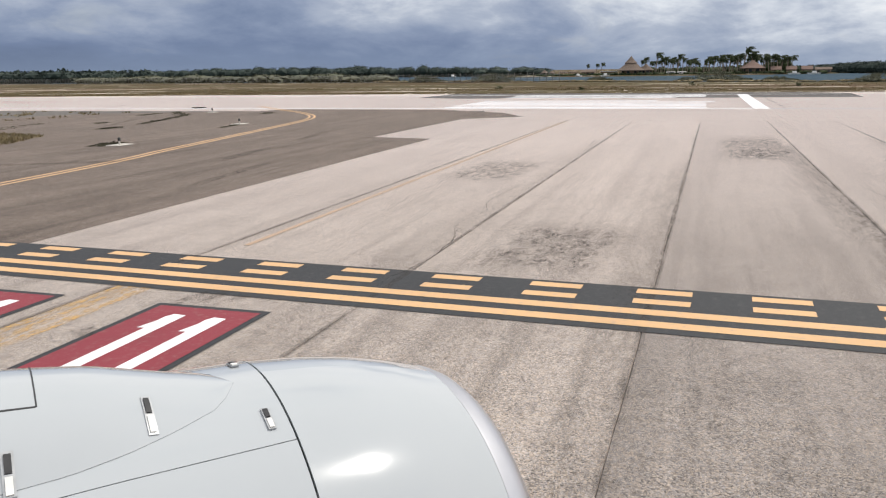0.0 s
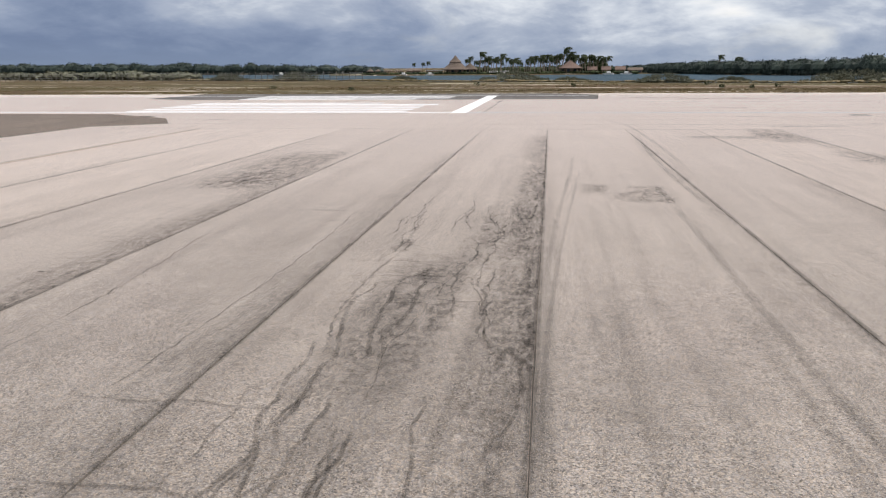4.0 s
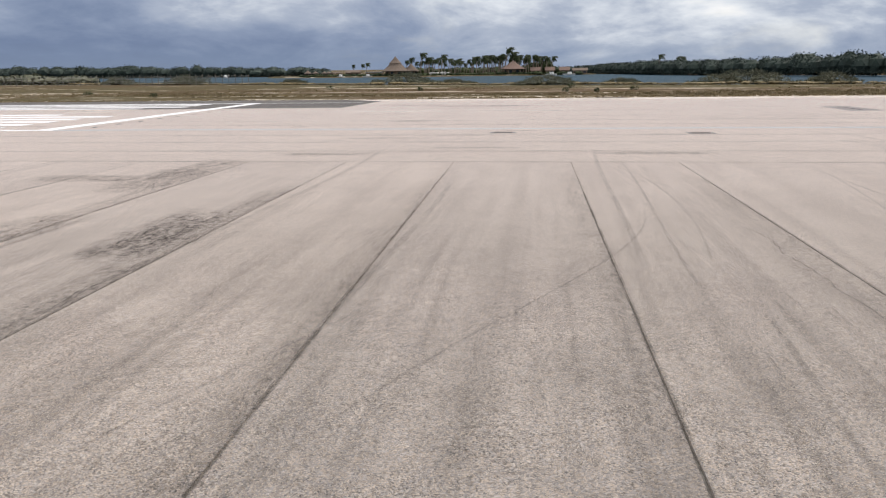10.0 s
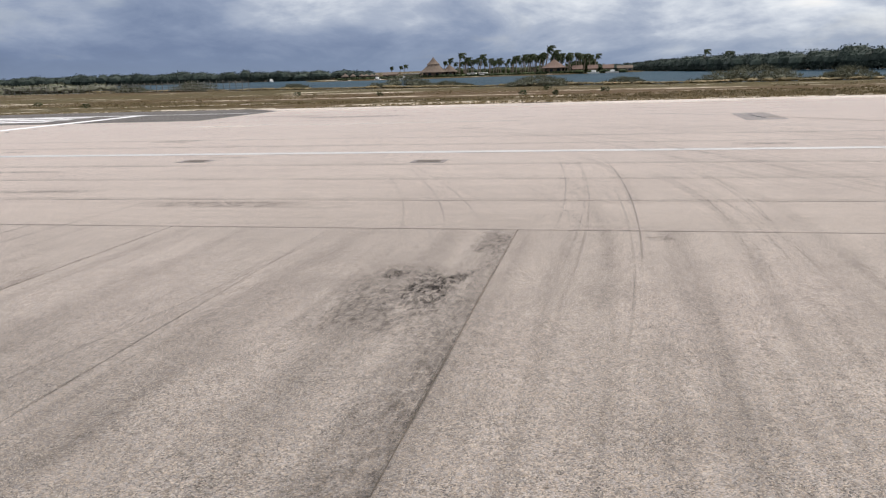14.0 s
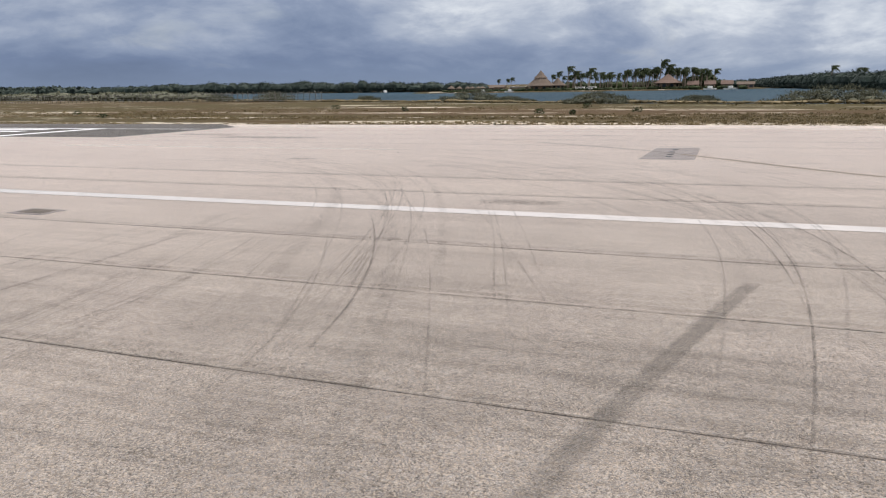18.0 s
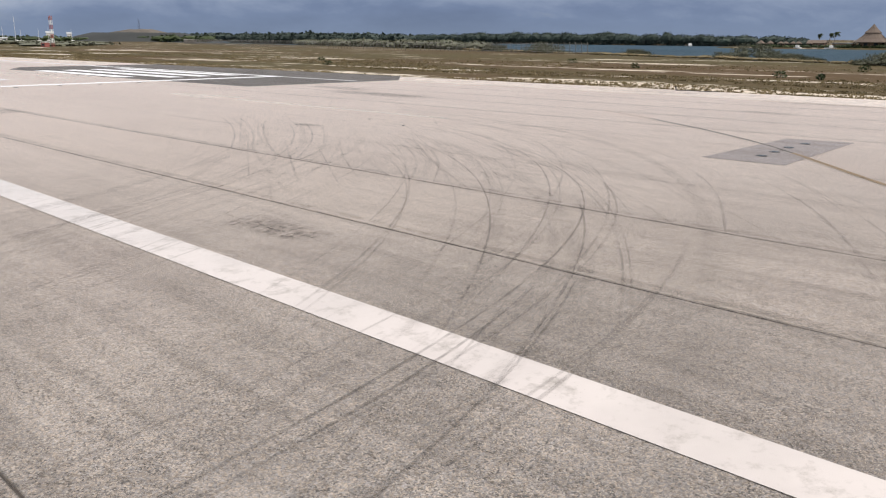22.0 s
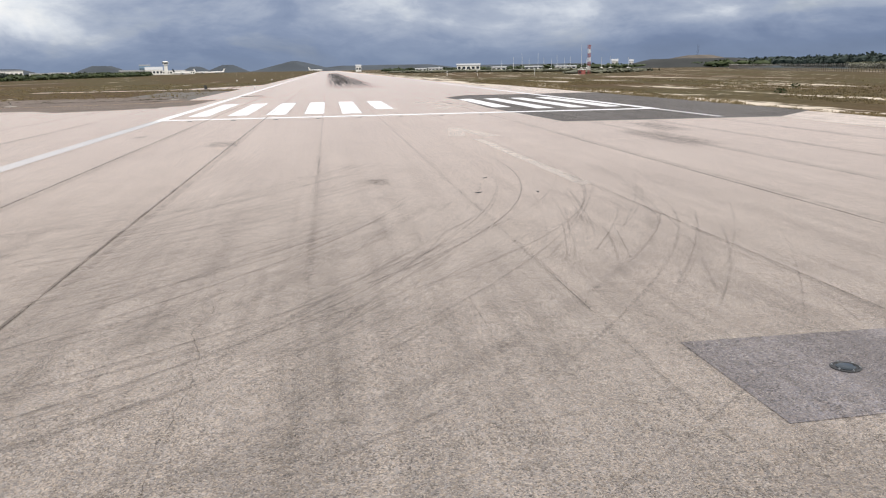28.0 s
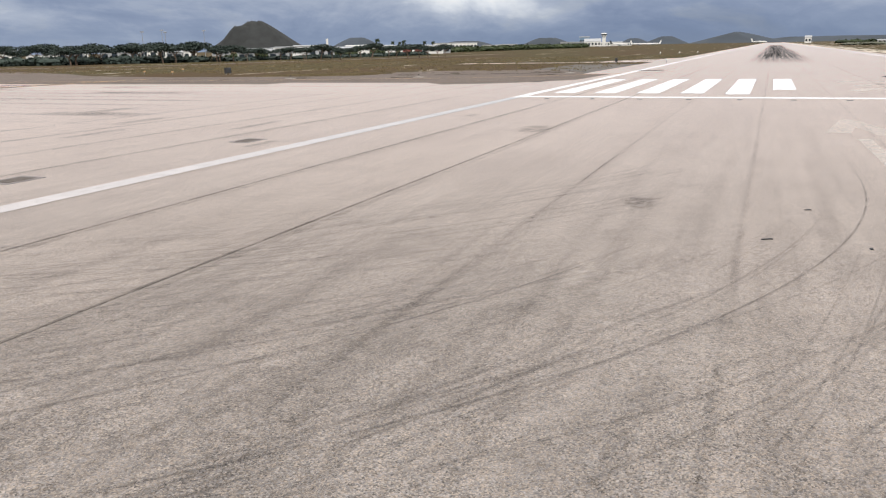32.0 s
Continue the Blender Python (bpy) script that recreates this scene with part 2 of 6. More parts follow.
def paint(name, colour, worn=0.5, scale=7.0, sheen=0.0):
    """Road paint, thin and worn through to the stones in places."""
    m, t, b = material(name)
    f = noise_fac(t, (scale, scale, scale), 7, 0.7)
    cell = node(t, "ShaderNodeTexVoronoi", Scale=60.0)
    link(t, scaled(t, (1, 1, 1)), cell.inputs["Vector"])
    wear = calc(t, "MULTIPLY", colour_ramp(t, f, ((0.52, 0.0), (0.72, 1.0))), worn)
    bare = calc(t, "MULTIPLY", wear, calc(t, "ADD", cell.outputs["Distance"], 0.35), True)
    big = noise_fac(t, (0.5, 0.5, 0.5), 5, 0.6)
    c = blend(t, "MULTIPLY", 0.8, colour, colour_ramp(t, big, ((0.3, 0.82), (0.6, 1.0))))
    c = blend(t, "MIX", bare, c, (0.30, 0.265, 0.24))
    link(t, c, b.inputs["Base Color"])
    b.inputs["Roughness"].default_value = 0.65
    b.inputs["Sheen Weight"].default_value = sheen
    b.inputs["Sheen Roughness"].default_value = 0.26
    bump(t, b, cell.outputs["Distance"], 0.3, 0.006)
    return m


def film_mark(name, colour, strength, scale, low=0.35, high=0.65, edge=True, fade=4.0, speckle=False):
    """A thin see-through deposit on the paving: rubber, oil, dirt. UV v runs across it, u along it."""
    m, t, b = material(name)
    b.inputs["Base Color"].default_value = (*colour, 1)
    b.inputs["Roughness"].default_value = 0.85
    f = noise_fac(t, scale, 9, 0.78)
    cover = colour_ramp(t, f, ((low, 0.0), (high, 1.0)))
    if speckle:
        fine = noise_fac(t, (4.5, 8, 4.5), 7, 0.78)
        cover = calc(t, "MULTIPLY", cover, colour_ramp(t, fine, ((0.44, 0.12), (0.55, 1.0))))
    if edge == "side":
        uv = t.nodes.new("ShaderNodeUVMap")
        sep = t.nodes.new("ShaderNodeSeparateXYZ")
        link(t, uv.outputs[0], sep.inputs[0])
        ends = calc(t, "SUBTRACT", 1.0, calc(t, "ABSOLUTE", calc(t, "SUBTRACT", calc(t, "MULTIPLY", sep.outputs[0], 2.0), 1.0)), True)
        away = calc(t, "SUBTRACT", 1.0, sep.outputs[1], True)
        cover = calc(t, "MULTIPLY", calc(t, "MULTIPLY", cover, calc(t, "POWER", away, 0.7), True), calc(t, "MULTIPLY", ends, fade, True), True)
    elif edge:
        uv = t.nodes.new("ShaderNodeUVMap")
        sep = t.nodes.new("ShaderNodeSeparateXYZ")
        link(t, uv.outputs[0], sep.inputs[0])
        across = calc(t, "SUBTRACT", 1.0, calc(t, "ABSOLUTE", calc(t, "SUBTRACT", calc(t, "MULTIPLY", sep.outputs[1], 2.0), 1.0)), True)
        ends = calc(t, "SUBTRACT", 1.0, calc(t, "ABSOLUTE", calc(t, "SUBTRACT", calc(t, "MULTIPLY", sep.outputs[0], 2.0), 1.0)), True)
        soft = calc(t, "MULTIPLY", calc(t, "MULTIPLY", across, 2.2, True), calc(t, "MULTIPLY", ends, fade, True), True)
        cover = calc(t, "MULTIPLY", cover, soft, True)
    link(t, calc(t, "MULTIPLY", cover, strength, True), b.inputs["Alpha"])
    return m


def foliage(name, dark, light, rough=0.7):
    m, t, b = material(name)
    geo = t.nodes.new("ShaderNodeNewGeometry")
    c = colour_ramp(t, geo.outputs["Random Per Island"], ((0.0, dark), (1.0, light)))
    big = noise_fac(t, (0.25, 0.25, 0.25), 3, 0.5)
    c = blend(t, "MULTIPLY", 0.8, c, colour_ramp(t, big, ((0.3, 0.65), (0.65, 1.1))))
    link(t, c, b.inputs["Base Color"])
    b.inputs["Roughness"].default_value = rough
    b.inputs["Specular IOR Level"].default_value = 0.2
    return m


M_TAXI = paving("taxiway asphalt", "x", (0.294, 0.261, 0.241), (0.233, 0.206, 0.190))
# lighter version of M_TAXI for the lanes beyond y = 5
M_TAXI_PALE = paving("paler taxiway asphalt", "x", (0.360, 0.319, 0.293), (0.285, 0.252, 0.231))
M_RUNWAY = paving("runway asphalt", "y", (0.298, 0.265, 0.244), (0.238, 0.211, 0.195))
M_EDGE = paving("bleached runway edge asphalt", "y", (0.64, 0.57, 0.535), (0.53, 0.465, 0.435), 0.9, 0.2)
M_DARK = paving("shoulder asphalt", "x", (0.168, 0.138, 0.120), (0.132, 0.107, 0.093), 0.9, 0.08)
M_BROWN_LINE = paint("brown worn line paint", (0.205, 0.130, 0.058), 1.2)
M_FRESH = paving("newer asphalt", "y", (0.125, 0.12, 0.12), (0.095, 0.09, 0.09), 0.85, 0.05)
M_PATCH = paving("patch asphalt", "y", (0.222, 0.206, 0.216), (0.197, 0.183, 0.193), 0.85, 0.4)
M_JOINT = plain("joint filler", (0.125, 0.112, 0.10), 0.9, vary=0.6, scale=4)
M_WHITE = paint("white road paint", (0.83, 0.82, 0.85), 0.35)
M_WHITE_OLD = paint("faded white road paint", (0.60, 0.54, 0.52), 1.0, 2.2, 1.0)
M_YELLOW = paint("yellow road paint", (0.66, 0.405, 0.200), 0.6)
M_YELLOW_PATCHY = film_mark("patchy yellow road paint", (0.60, 0.37, 0.13), 0.80, (1.6, 3.2, 1), 0.34, 0.60, edge=False, speckle=True)
M_YELLOW_OLD = paint("faded yellow road paint", (0.46, 0.315, 0.215), 1.8)
M_BLACK = paint("black road paint", (0.017, 0.018, 0.021), 0.12)
M_RED = paint("red road paint", (0.225, 0.020, 0.033), 0.3)
M_TYRE = film_mark("tyre rubber film", (0.06, 0.052, 0.048), 0.50, (0.9, 0.9, 0.9), 0.34, 0.66)
M_TYRE_FAINT = film_mark("faint tyre rubber film", (0.085, 0.075, 0.07), 0.24, (0.5, 0.5, 0.5), 0.32, 0.66)
M_SCRUBBED = film_mark("scrubbed tyre rubber", (0.10, 0.09, 0.083), 0.33, (0.6, 0.6, 0.6), 0.20, 0.60, fade=9.0)
M_SMEAR = film_mark("smear of tyre rubber", (0.10, 0.088, 0.080), 0.24, (0.6, 0.6, 0.6), 0.36, 0.66, speckle=True)
M_OIL = film_mark("oil stain", (0.060, 0.048, 0.041), 0.70, (1.3, 2.4, 1.0), 0.40, 0.62, fade=2.2, speckle=True)
M_BAND = film_mark("dirt beside a joint", (0.066, 0.052, 0.044), 0.70, (0.9, 3.2, 1), 0.36, 0.62, edge="side", fade=5.0, speckle=True)
M_BAND_FAINT = film_mark("faint dirt beside a joint", (0.09, 0.074, 0.064), 0.36, (0.9, 3.0, 1), 0.36, 0.62, edge="side", fade=5.0, speckle=True)
M_CRACK = film_mark("crack in asphalt", (0.055, 0.045, 0.038), 0.56, (1.6, 1.6, 1), 0.36, 0.62)
M_DIRT = film_mark("joint dirt", (0.15, 0.12, 0.10), 0.27, (0.35, 1.8, 1), 0.38, 0.70)
M_GHOST_STRONG = film_mark("worn white paint", (0.80, 0.75, 0.71), 0.52, (1.4, 1.4, 1.4), 0.24, 0.60, edge=False, speckle=True)
M_GHOST = film_mark("ghost of white paint", (0.76, 0.71, 0.67), 0.36, (1.2, 1.2, 1.2), 0.22, 0.56, edge=False)
M_RUBBER = film_mark("touchdown rubber", (0.02, 0.02, 0.022), 0.86, (1.5, 0.008, 1), 0.37, 0.60, fade=5.0)
M_SEAM = film_mark("dirt in a joint", (0.085, 0.070, 0.060), 0.58, (0.7, 0.7, 1), 0.34, 0.66)
M_CONCRETE = plain("concrete", (0.50, 0.47, 0.43), 0.85, vary=0.2, scale=2, bumpy=0.2)
M_FENCE = plain("weathered fence posts", (0.17, 0.155, 0.14), 0.9, vary=0.2, scale=2)
M_STEEL = plain("galvanised steel", (0.45, 0.46, 0.47), 0.45, 0.8, 0.2, 12)
M_LID = plain("rusty cast lid", (0.115, 0.094, 0.078), 0.8, 0.0, 0.5, 6)
M_BLACK_METAL = plain("black painted metal", (0.03, 0.03, 0.032), 0.5, 0.0, 0.3, 20)
M_PALE = plain("white painted wall", (0.78, 0.77, 0.74), 0.7, vary=0.08, scale=0.4)
M_GREY_WALL = plain("grey wall", (0.34, 0.35, 0.36), 0.75, vary=0.15, scale=0.5)
M_BLUE_WALL = plain("blue glazed wall", (0.20, 0.30, 0.42), 0.4, vary=0.2, scale=0.3)
M_ROOF = plain("grey sheet roof", (0.42, 0.43, 0.45), 0.55, 0.0, 0.15, 0.8)
M_WINDOW = plain("dark window glass", (0.03, 0.04, 0.05), 0.12, 0.0, 0.1, 1)
M_RED_PAINT = plain("red mast paint", (0.33, 0.10, 0.085), 0.6, vary=0.2, scale=2)
M_WHITE_PAINT = plain("white mast paint", (0.80, 0.79, 0.77), 0.6, vary=0.1, scale=2)
M_THATCH = plain("palm thatch", (0.155, 0.118, 0.096), 0.95, vary=0.45, scale=2.5, bumpy=0.6)
M_THATCH_RED = plain("reddish thatch", (0.175, 0.118, 0.098), 0.95, vary=0.4, scale=2.5, bumpy=0.6)
M_WOOD = plain("weathered wood", (0.20, 0.14, 0.10), 0.85, vary=0.35, scale=3)
M_TRUNK = plain("palm trunk bark", (0.21, 0.17, 0.13), 0.9, vary=0.35, scale=4, bumpy=0.4)
M_PALM = foliage("palm fronds", (0.022, 0.034, 0.014), (0.060, 0.075, 0.030))
M_MANGROVE = foliage("mangrove leaves", (0.032, 0.046, 0.040), (0.052, 0.070, 0.058))
M_SCRUB = foliage("dry shore scrub leaves", (0.100, 0.106, 0.074), (0.148, 0.146, 0.100))
M_TREES = foliage("dark tree leaves", (0.022, 0.034, 0.015), (0.062, 0.080, 0.032))
M_TUFT = foliage("dry grass blades", (0.13, 0.105, 0.055), (0.27, 0.21, 0.115))
M_WEED = foliage("weeds", (0.040, 0.040, 0.026), (0.085, 0.078, 0.048))
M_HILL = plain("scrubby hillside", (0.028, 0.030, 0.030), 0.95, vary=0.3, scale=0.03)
# the blue of distance haze is mixed into this base colour
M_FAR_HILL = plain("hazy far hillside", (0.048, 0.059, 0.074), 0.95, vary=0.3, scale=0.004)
M_SPOIL = plain("bare spoil heap", (0.14, 0.118, 0.100), 0.95, vary=0.6, scale=0.03)


def ground_material():
    """Coral sand with dry grass in drifts that run with the runway."""
    m, t, b = material("coral sand and dry grass")
    drift = noise_fac(t, (0.16, 0.022, 1), 6, 0.6, distortion=0.5)
    fine = noise_fac(t, (0.8, 0.28, 1), 8, 0.75)
    wide = noise_fac(t, (0.02, 0.008, 1), 4, 0.55)
    grass = colour_ramp(t, fine, ((0.34, (0.028, 0.025, 0.011)), (0.48, (0.073, 0.060, 0.028)), (0.62, (0.118, 0.094, 0.047)), (0.78, (0.21, 0.17, 0.093))))
    ruddy = blend(t, "MIX", colour_ramp(t, wide, ((0.42, 0.0), (0.62, 0.75))), grass, (0.090, 0.055, 0.031))
    sand = colour_ramp(t, fine, ((0.3, (0.50, 0.43, 0.35)), (0.7, (0.66, 0.58, 0.49))))
    mask = calc(t, "ADD", calc(t, "MULTIPLY", drift, 0.75), calc(t, "MULTIPLY", fine, 0.28))
    co = t.nodes.new("ShaderNodeTexCoord")
    sep = t.nodes.new("ShaderNodeSeparateXYZ")
    link(t, co.outputs["Object"], sep.inputs[0])
    # bare sand along the paving's edge
    verge = calc(t, "MULTIPLY", calc(t, "MULTIPLY", calc(t, "SUBTRACT", 42.0, sep.outputs[0]), 0.1, True), calc(t, "MULTIPLY", calc(t, "SUBTRACT", sep.outputs[0], 24.0), 0.2, True))
    mask = calc(t, "SUBTRACT", calc(t, "ADD", mask, calc(t, "MULTIPLY", verge, 0.115)), calc(t, "MULTIPLY", calc(t, "MULTIPLY", sep.outputs[0], -0.02, True), 0.035))
    wander = calc(t, "ADD", sep.outputs[0], calc(t, "MULTIPLY", noise_fac(t, (0.02, 0.025, 1), 3, 0.5), 14.0))
    for middle, half, bare in ((79.0, 3.0, 0.055), (104.0, 3.0, 0.075), (58.0, 2.5, 0.035)):
        track = calc(t, "SUBTRACT", 1.0, calc(t, "DIVIDE", calc(t, "ABSOLUTE", calc(t, "SUBTRACT", wander, middle)), half), True)
        mask = calc(t, "ADD", mask, calc(t, "MULTIPLY", track, bare))
    link(t, blend(t, "MIX", colour_ramp(t, mask, ((0.59, 0.0), (0.625, 1.0))), ruddy, sand), b.inputs["Base Color"])
    b.inputs["Roughness"].default_value = 0.95
    b.inputs["Specular IOR Level"].default_value = 0.1
    bump(t, b, fine, 0.8, 0.15)
    return m


def water_material():
    m, t, b = material("choppy lagoon water")
    f = noise_fac(t, (0.25, 0.6, 1), 6, 0.65)
    big = noise_fac(t, (0.01, 0.04, 1), 4, 0.5)
    c = colour_ramp(t, big, ((0.3, (0.016, 0.042, 0.068)), (0.7, (0.027, 0.060, 0.090))))
    link(t, c, b.inputs["Base Color"])
    b.inputs["Roughness"].default_value = 0.6
    b.inputs["Specular IOR Level"].default_value = 0.06
    bump(t, b, f, 1.0, 0.6)
    return m


M_GROUND = ground_material()
M_WATER = water_material()
M_SKIN = plain("white aircraft paint", (0.425, 0.450, 0.470), 0.115, vary=0.03, scale=0.8)
M_SKIN.node_tree.nodes["Principled BSDF"].inputs["Coat Weight"].default_value = 0.8
M_LIP = plain("polished aluminium", (0.62, 0.62, 0.65), 0.38, 1.0, 0.06, 3)
M_DUCT = plain("grey inlet lining", (0.30, 0.31, 0.32), 0.6, vary=0.1, scale=6)


# ---------------------------------------------------------------- helpers for things and parts
def mesh_of(name, verts, faces, mat, smooth=False, uvs=None):
    me = bpy.data.meshes.new(name)
    me.from_pydata(verts, [], faces)
    if uvs:
        layer = me.uv_layers.new(name="UVMap")
        for poly in me.polygons:
            for li, vi in zip(poly.loop_indices, poly.vertices):
                layer.data[li].uv = uvs[vi]
    if mat:
        me.materials.append(mat)
    if smooth:
        me.polygons.foreach_set("use_smooth", [True] * len(me.polygons))
    me.update()
    return me


def thing(name, label, category, place=(0, 0, 0), turn=0.0, group="", kind=""):
    ob = new(name)
    ob.empty_display_size = 0.3
    ob.matrix_basis = pose(*place, 0, 0, turn)
    return tagged(ob, label, category, group, kind)


def part(name, bm, mat, parent, label="", smooth=False):
    """Links a bmesh (or a mesh) as one mesh object under a thing or a part."""
    if isinstance(bm, bmesh.types.BMesh):
        me = bpy.data.meshes.new(name)
        bm.to_mesh(me)
        bm.free()
        me.materials.append(mat)
        if smooth:
            me.polygons.foreach_set("use_smooth", [True] * len(me.polygons))
    else:
        me = bm
    ob = new(name, me)
    ob.parent = parent
    return tagged(ob, label)


def structure(name, me, label, category="ground"):
    return tagged(new(name, me), label, category, kind="structure")


def box(bm, x0, x1, y0, y1, z0, z1):
    v = [bm.verts.new((x, y, z)) for z in (z0, z1) for y in (y0, y1) for x in (x0, x1)]
    for f in ((0, 2, 3, 1), (4, 5, 7, 6), (0, 1, 5, 4), (2, 6, 7, 3), (0, 4, 6, 2), (1, 3, 7, 5)):
        bm.faces.new([v[k] for k in f])
    return v


def box_bm(x0, x1, y0, y1, z0, z1, bevel=0.0):
    bm = bmesh.new()
    box(bm, x0, x1, y0, y1, z0, z1)
    if bevel:
        bmesh.ops.bevel(bm, geom=bm.edges[:], offset=bevel, segments=1, affect="EDGES")
    return bm


def tube_bm(points, radii, sides=8, cap=True):
    """A tapered tube along points."""
    bm = bmesh.new()
    rings = []
    pts = [Vector(p) for p in points]
    for k, p in enumerate(pts):
        d = (pts[min(k + 1, len(pts) - 1)] - pts[max(k - 1, 0)]).normalized()
        side = d.cross(Vector((0.13, 0.97, 0.21))).normalized()
        up = side.cross(d)
        r = radii[k] if isinstance(radii, (list, tuple)) else radii
        rings.append([bm.verts.new(p + r * (math.cos(a) * side + math.sin(a) * up)) for a in (2 * math.pi * s / sides for s in range(sides))])
    for a, b in zip(rings, rings[1:]):
        for s in range(sides):
            bm.faces.new((a[s], a[(s + 1) % sides], b[(s + 1) % sides], b[s]))
    if cap:
        bm.faces.new(rings[0][::-1])
        bm.faces.new(rings[-1])
    return bm


def cone_rings(rings, sides=16, uneven=0.0, rng=None):
    """A turned shape from (radius, z) rings, closed at both ends."""
    bm = bmesh.new()
    loops = []
    for r, z in rings:
        row = []
        for s in range(sides):
            a = 2 * math.pi * s / sides
            k = 1 + (rng.uniform(-uneven, uneven) if rng else 0)
            row.append(bm.verts.new((r * k * math.cos(a), r * k * math.sin(a), z)))
        loops.append(row)
    for a, b in zip(loops, loops[1:]):
        for s in range(sides):
            bm.faces.new((a[s], a[(s + 1) % sides], b[(s + 1) % sides], b[s]))
    bm.faces.new(loops[0][::-1])
    bm.faces.new(loops[-1])
    return bm


# ---------------------------------------------------------------- ground, water
SHORE = ((-4000, 60), (-400, 70), (-150, 88), (-95, 100), (-70, 108), (-40, 119), (0, 138), (45, 160), (90, 178), (145, 205), (220, 236), (420, 300), (900, 420), (1400, 520), (4600, 900))
FAR_BANK = ((-4000, 60), (-600, 80), (-300, 120), (-181, 200), (-150, 240), (-125, 275), (-106, 300), (-92, 330), (-80, 362), (-50, 450), (126, 450), (185, 480), (277, 510), (378, 520), (504, 535), (760, 575), (1180, 630), (4600, 1400))


def along(table, y):
    return float(np.interp(y, [a for a, _ in table], [b for _, b in table]))


def on_island(x, y):
    return ((x - 385) / 32) ** 2 + ((y - 32) / 95) ** 2 < 1


def land_height(x, y):
    near, far = along(SHORE, y), along(FAR_BANK, y)
    depth = min(x - near, far - x)
    if on_island(x, y):
        return 0.25
    if depth <= 0:
        return -0.04 if x <= near else 0.1
    return -0.04 - 1.6 * min(depth / 14, 1)


def steps(*spans):
    out = []
    for a, b, n in spans:
        out += [a + (b - a) * k / n for k in range(n)]
    return out + [spans[-1][1]]


def build_ground():
    xs = steps((-4600, -700, 10), (-700, 30, 24), (30, 420, 65), (420, 720, 40), (720, 4600, 14))
    ys = steps((-4600, -500, 10), (-500, -160, 20), (-160, 260, 60), (260, 900, 40), (900, 4600, 14))
    verts = [(x, y, land_height(x, y)) for y in ys for x in xs]
    nx = len(xs)
    faces = [(j * nx + i, j * nx + i + 1, (j + 1) * nx + i + 1, (j + 1) * nx + i) for j in range(len(ys) - 1) for i in range(nx - 1)]
    structure("ground", mesh_of("ground", verts, faces, M_GROUND, True), "coral sand and dry grass flats round the runway", "ground")
    verts = [(40, -4600, -0.3), (4600, -4600, -0.3), (4600, 4600, -0.3), (850, 4600, -0.3), (190, 220, -0.3), (95, -60, -0.3)]
    structure("water", mesh_of("water", verts, [tuple(range(6))], M_WATER), "blue-green choppy lagoon beyond the airfield", "water")


build_ground()

# ---------------------------------------------------------------- paving, in lanes with open joints
TAXI_Y = (21.4, 15.97, 10.56, 5.47, 0.64, -4.15, -8.41, -13.53, -18.04, -23.17, -27.78, -32.66, -37.82, -42.43, -47.2, -52.28, -96.0)
RUNWAY_X = (-42.4, -37.75, -32.7, -27.9, -18.3, -13.42, -8.42, -3.58, 1.15, 6.1, 11.2, 16.0, 21.0, 26.0, 32.4)
JOINT = {-47.2: 0.003, -3.58: 0.0006, -8.42: 0.0008, -13.42: 0.010, -18.3: 0.010, 1.15: 0.0007, 6.1: 0.006, 11.2: 0.006, 16.0: 0.005, 21.0: 0.005, 26.0: 0.005}   # half the width of a joint
FAINT = (-47.2, -3.58, -8.42, 1.15)                             # joints that have closed up
rng = random.Random(5)


def slant(y):
    """The taxiway's joints fan out a little to fit the camera's view: the slope of the joint that meets the runway at
    y.
    """
    return float(np.interp(y, (-52, -33, -27.8, -23, -8, -4, 0.6, 5.5, 10.6, 16), (0.017, 0.0185, 0.0178, 0.0034, 0.0, -0.0058, -0.0056, -0.0116, -0.0089, -0.0068)))


def ragged_edge(a, b, fixed, step, vary, slope=0.0):
    """Points from a to b beside a joint; the edge has crumbled unevenly."""
    n = max(2, int(abs(b - a) / step))
    out, drift = [], 0.0
    for k in range(n + 1):
        drift = drift * 0.7 + rng.uniform(-vary, vary)
        s = a + (b - a) * k / n
        out.append((s, fixed + slope * (s + 43) + drift))
    return out


def lane(parent, way, lo, hi, start, end, mat, gap=0.009, step=0.5):
    """One paver's width of asphalt, between two open joints."""
    g0, g1 = (JOINT.get(v, gap) for v in (lo, hi))
    one = ragged_edge(start, end, lo + g0, step, g0 * 0.8, slant(lo) if way == "x" else 0.0)
    two = ragged_edge(start, end, hi - g1, step, g1 * 0.8, slant(hi) if way == "x" else 0.0)
    verts, faces = [], []
    (r0, z0), (r1, z1) = ((0.002, -0.002) if v in FAINT else (0.006, -0.03) for v in (lo, hi))   # worn edges beside the joints
    for (s, a), (_, b) in zip(one, two):
        for d, z in ((a, z0), (a + r0, 0.0), (b - r1, 0.0), (b, z1)):
            verts.append((s, d, z) if way == "x" else (d, s, z))
    for k in range(len(one) - 1):
        for c in range(3):
            q = (4 * k + c, 4 * k + c + 1, 4 * k + c + 5, 4 * k + c + 4)
            faces.append(q[::-1] if way == "x" else q)
    ob = new("paving_lane", mesh_of("paving_lane", verts, faces, mat))
    ob.parent = parent
    return ob


def flat(points, z):
    return [(x, y, z) for x, y in points], [tuple(range(len(points)))]


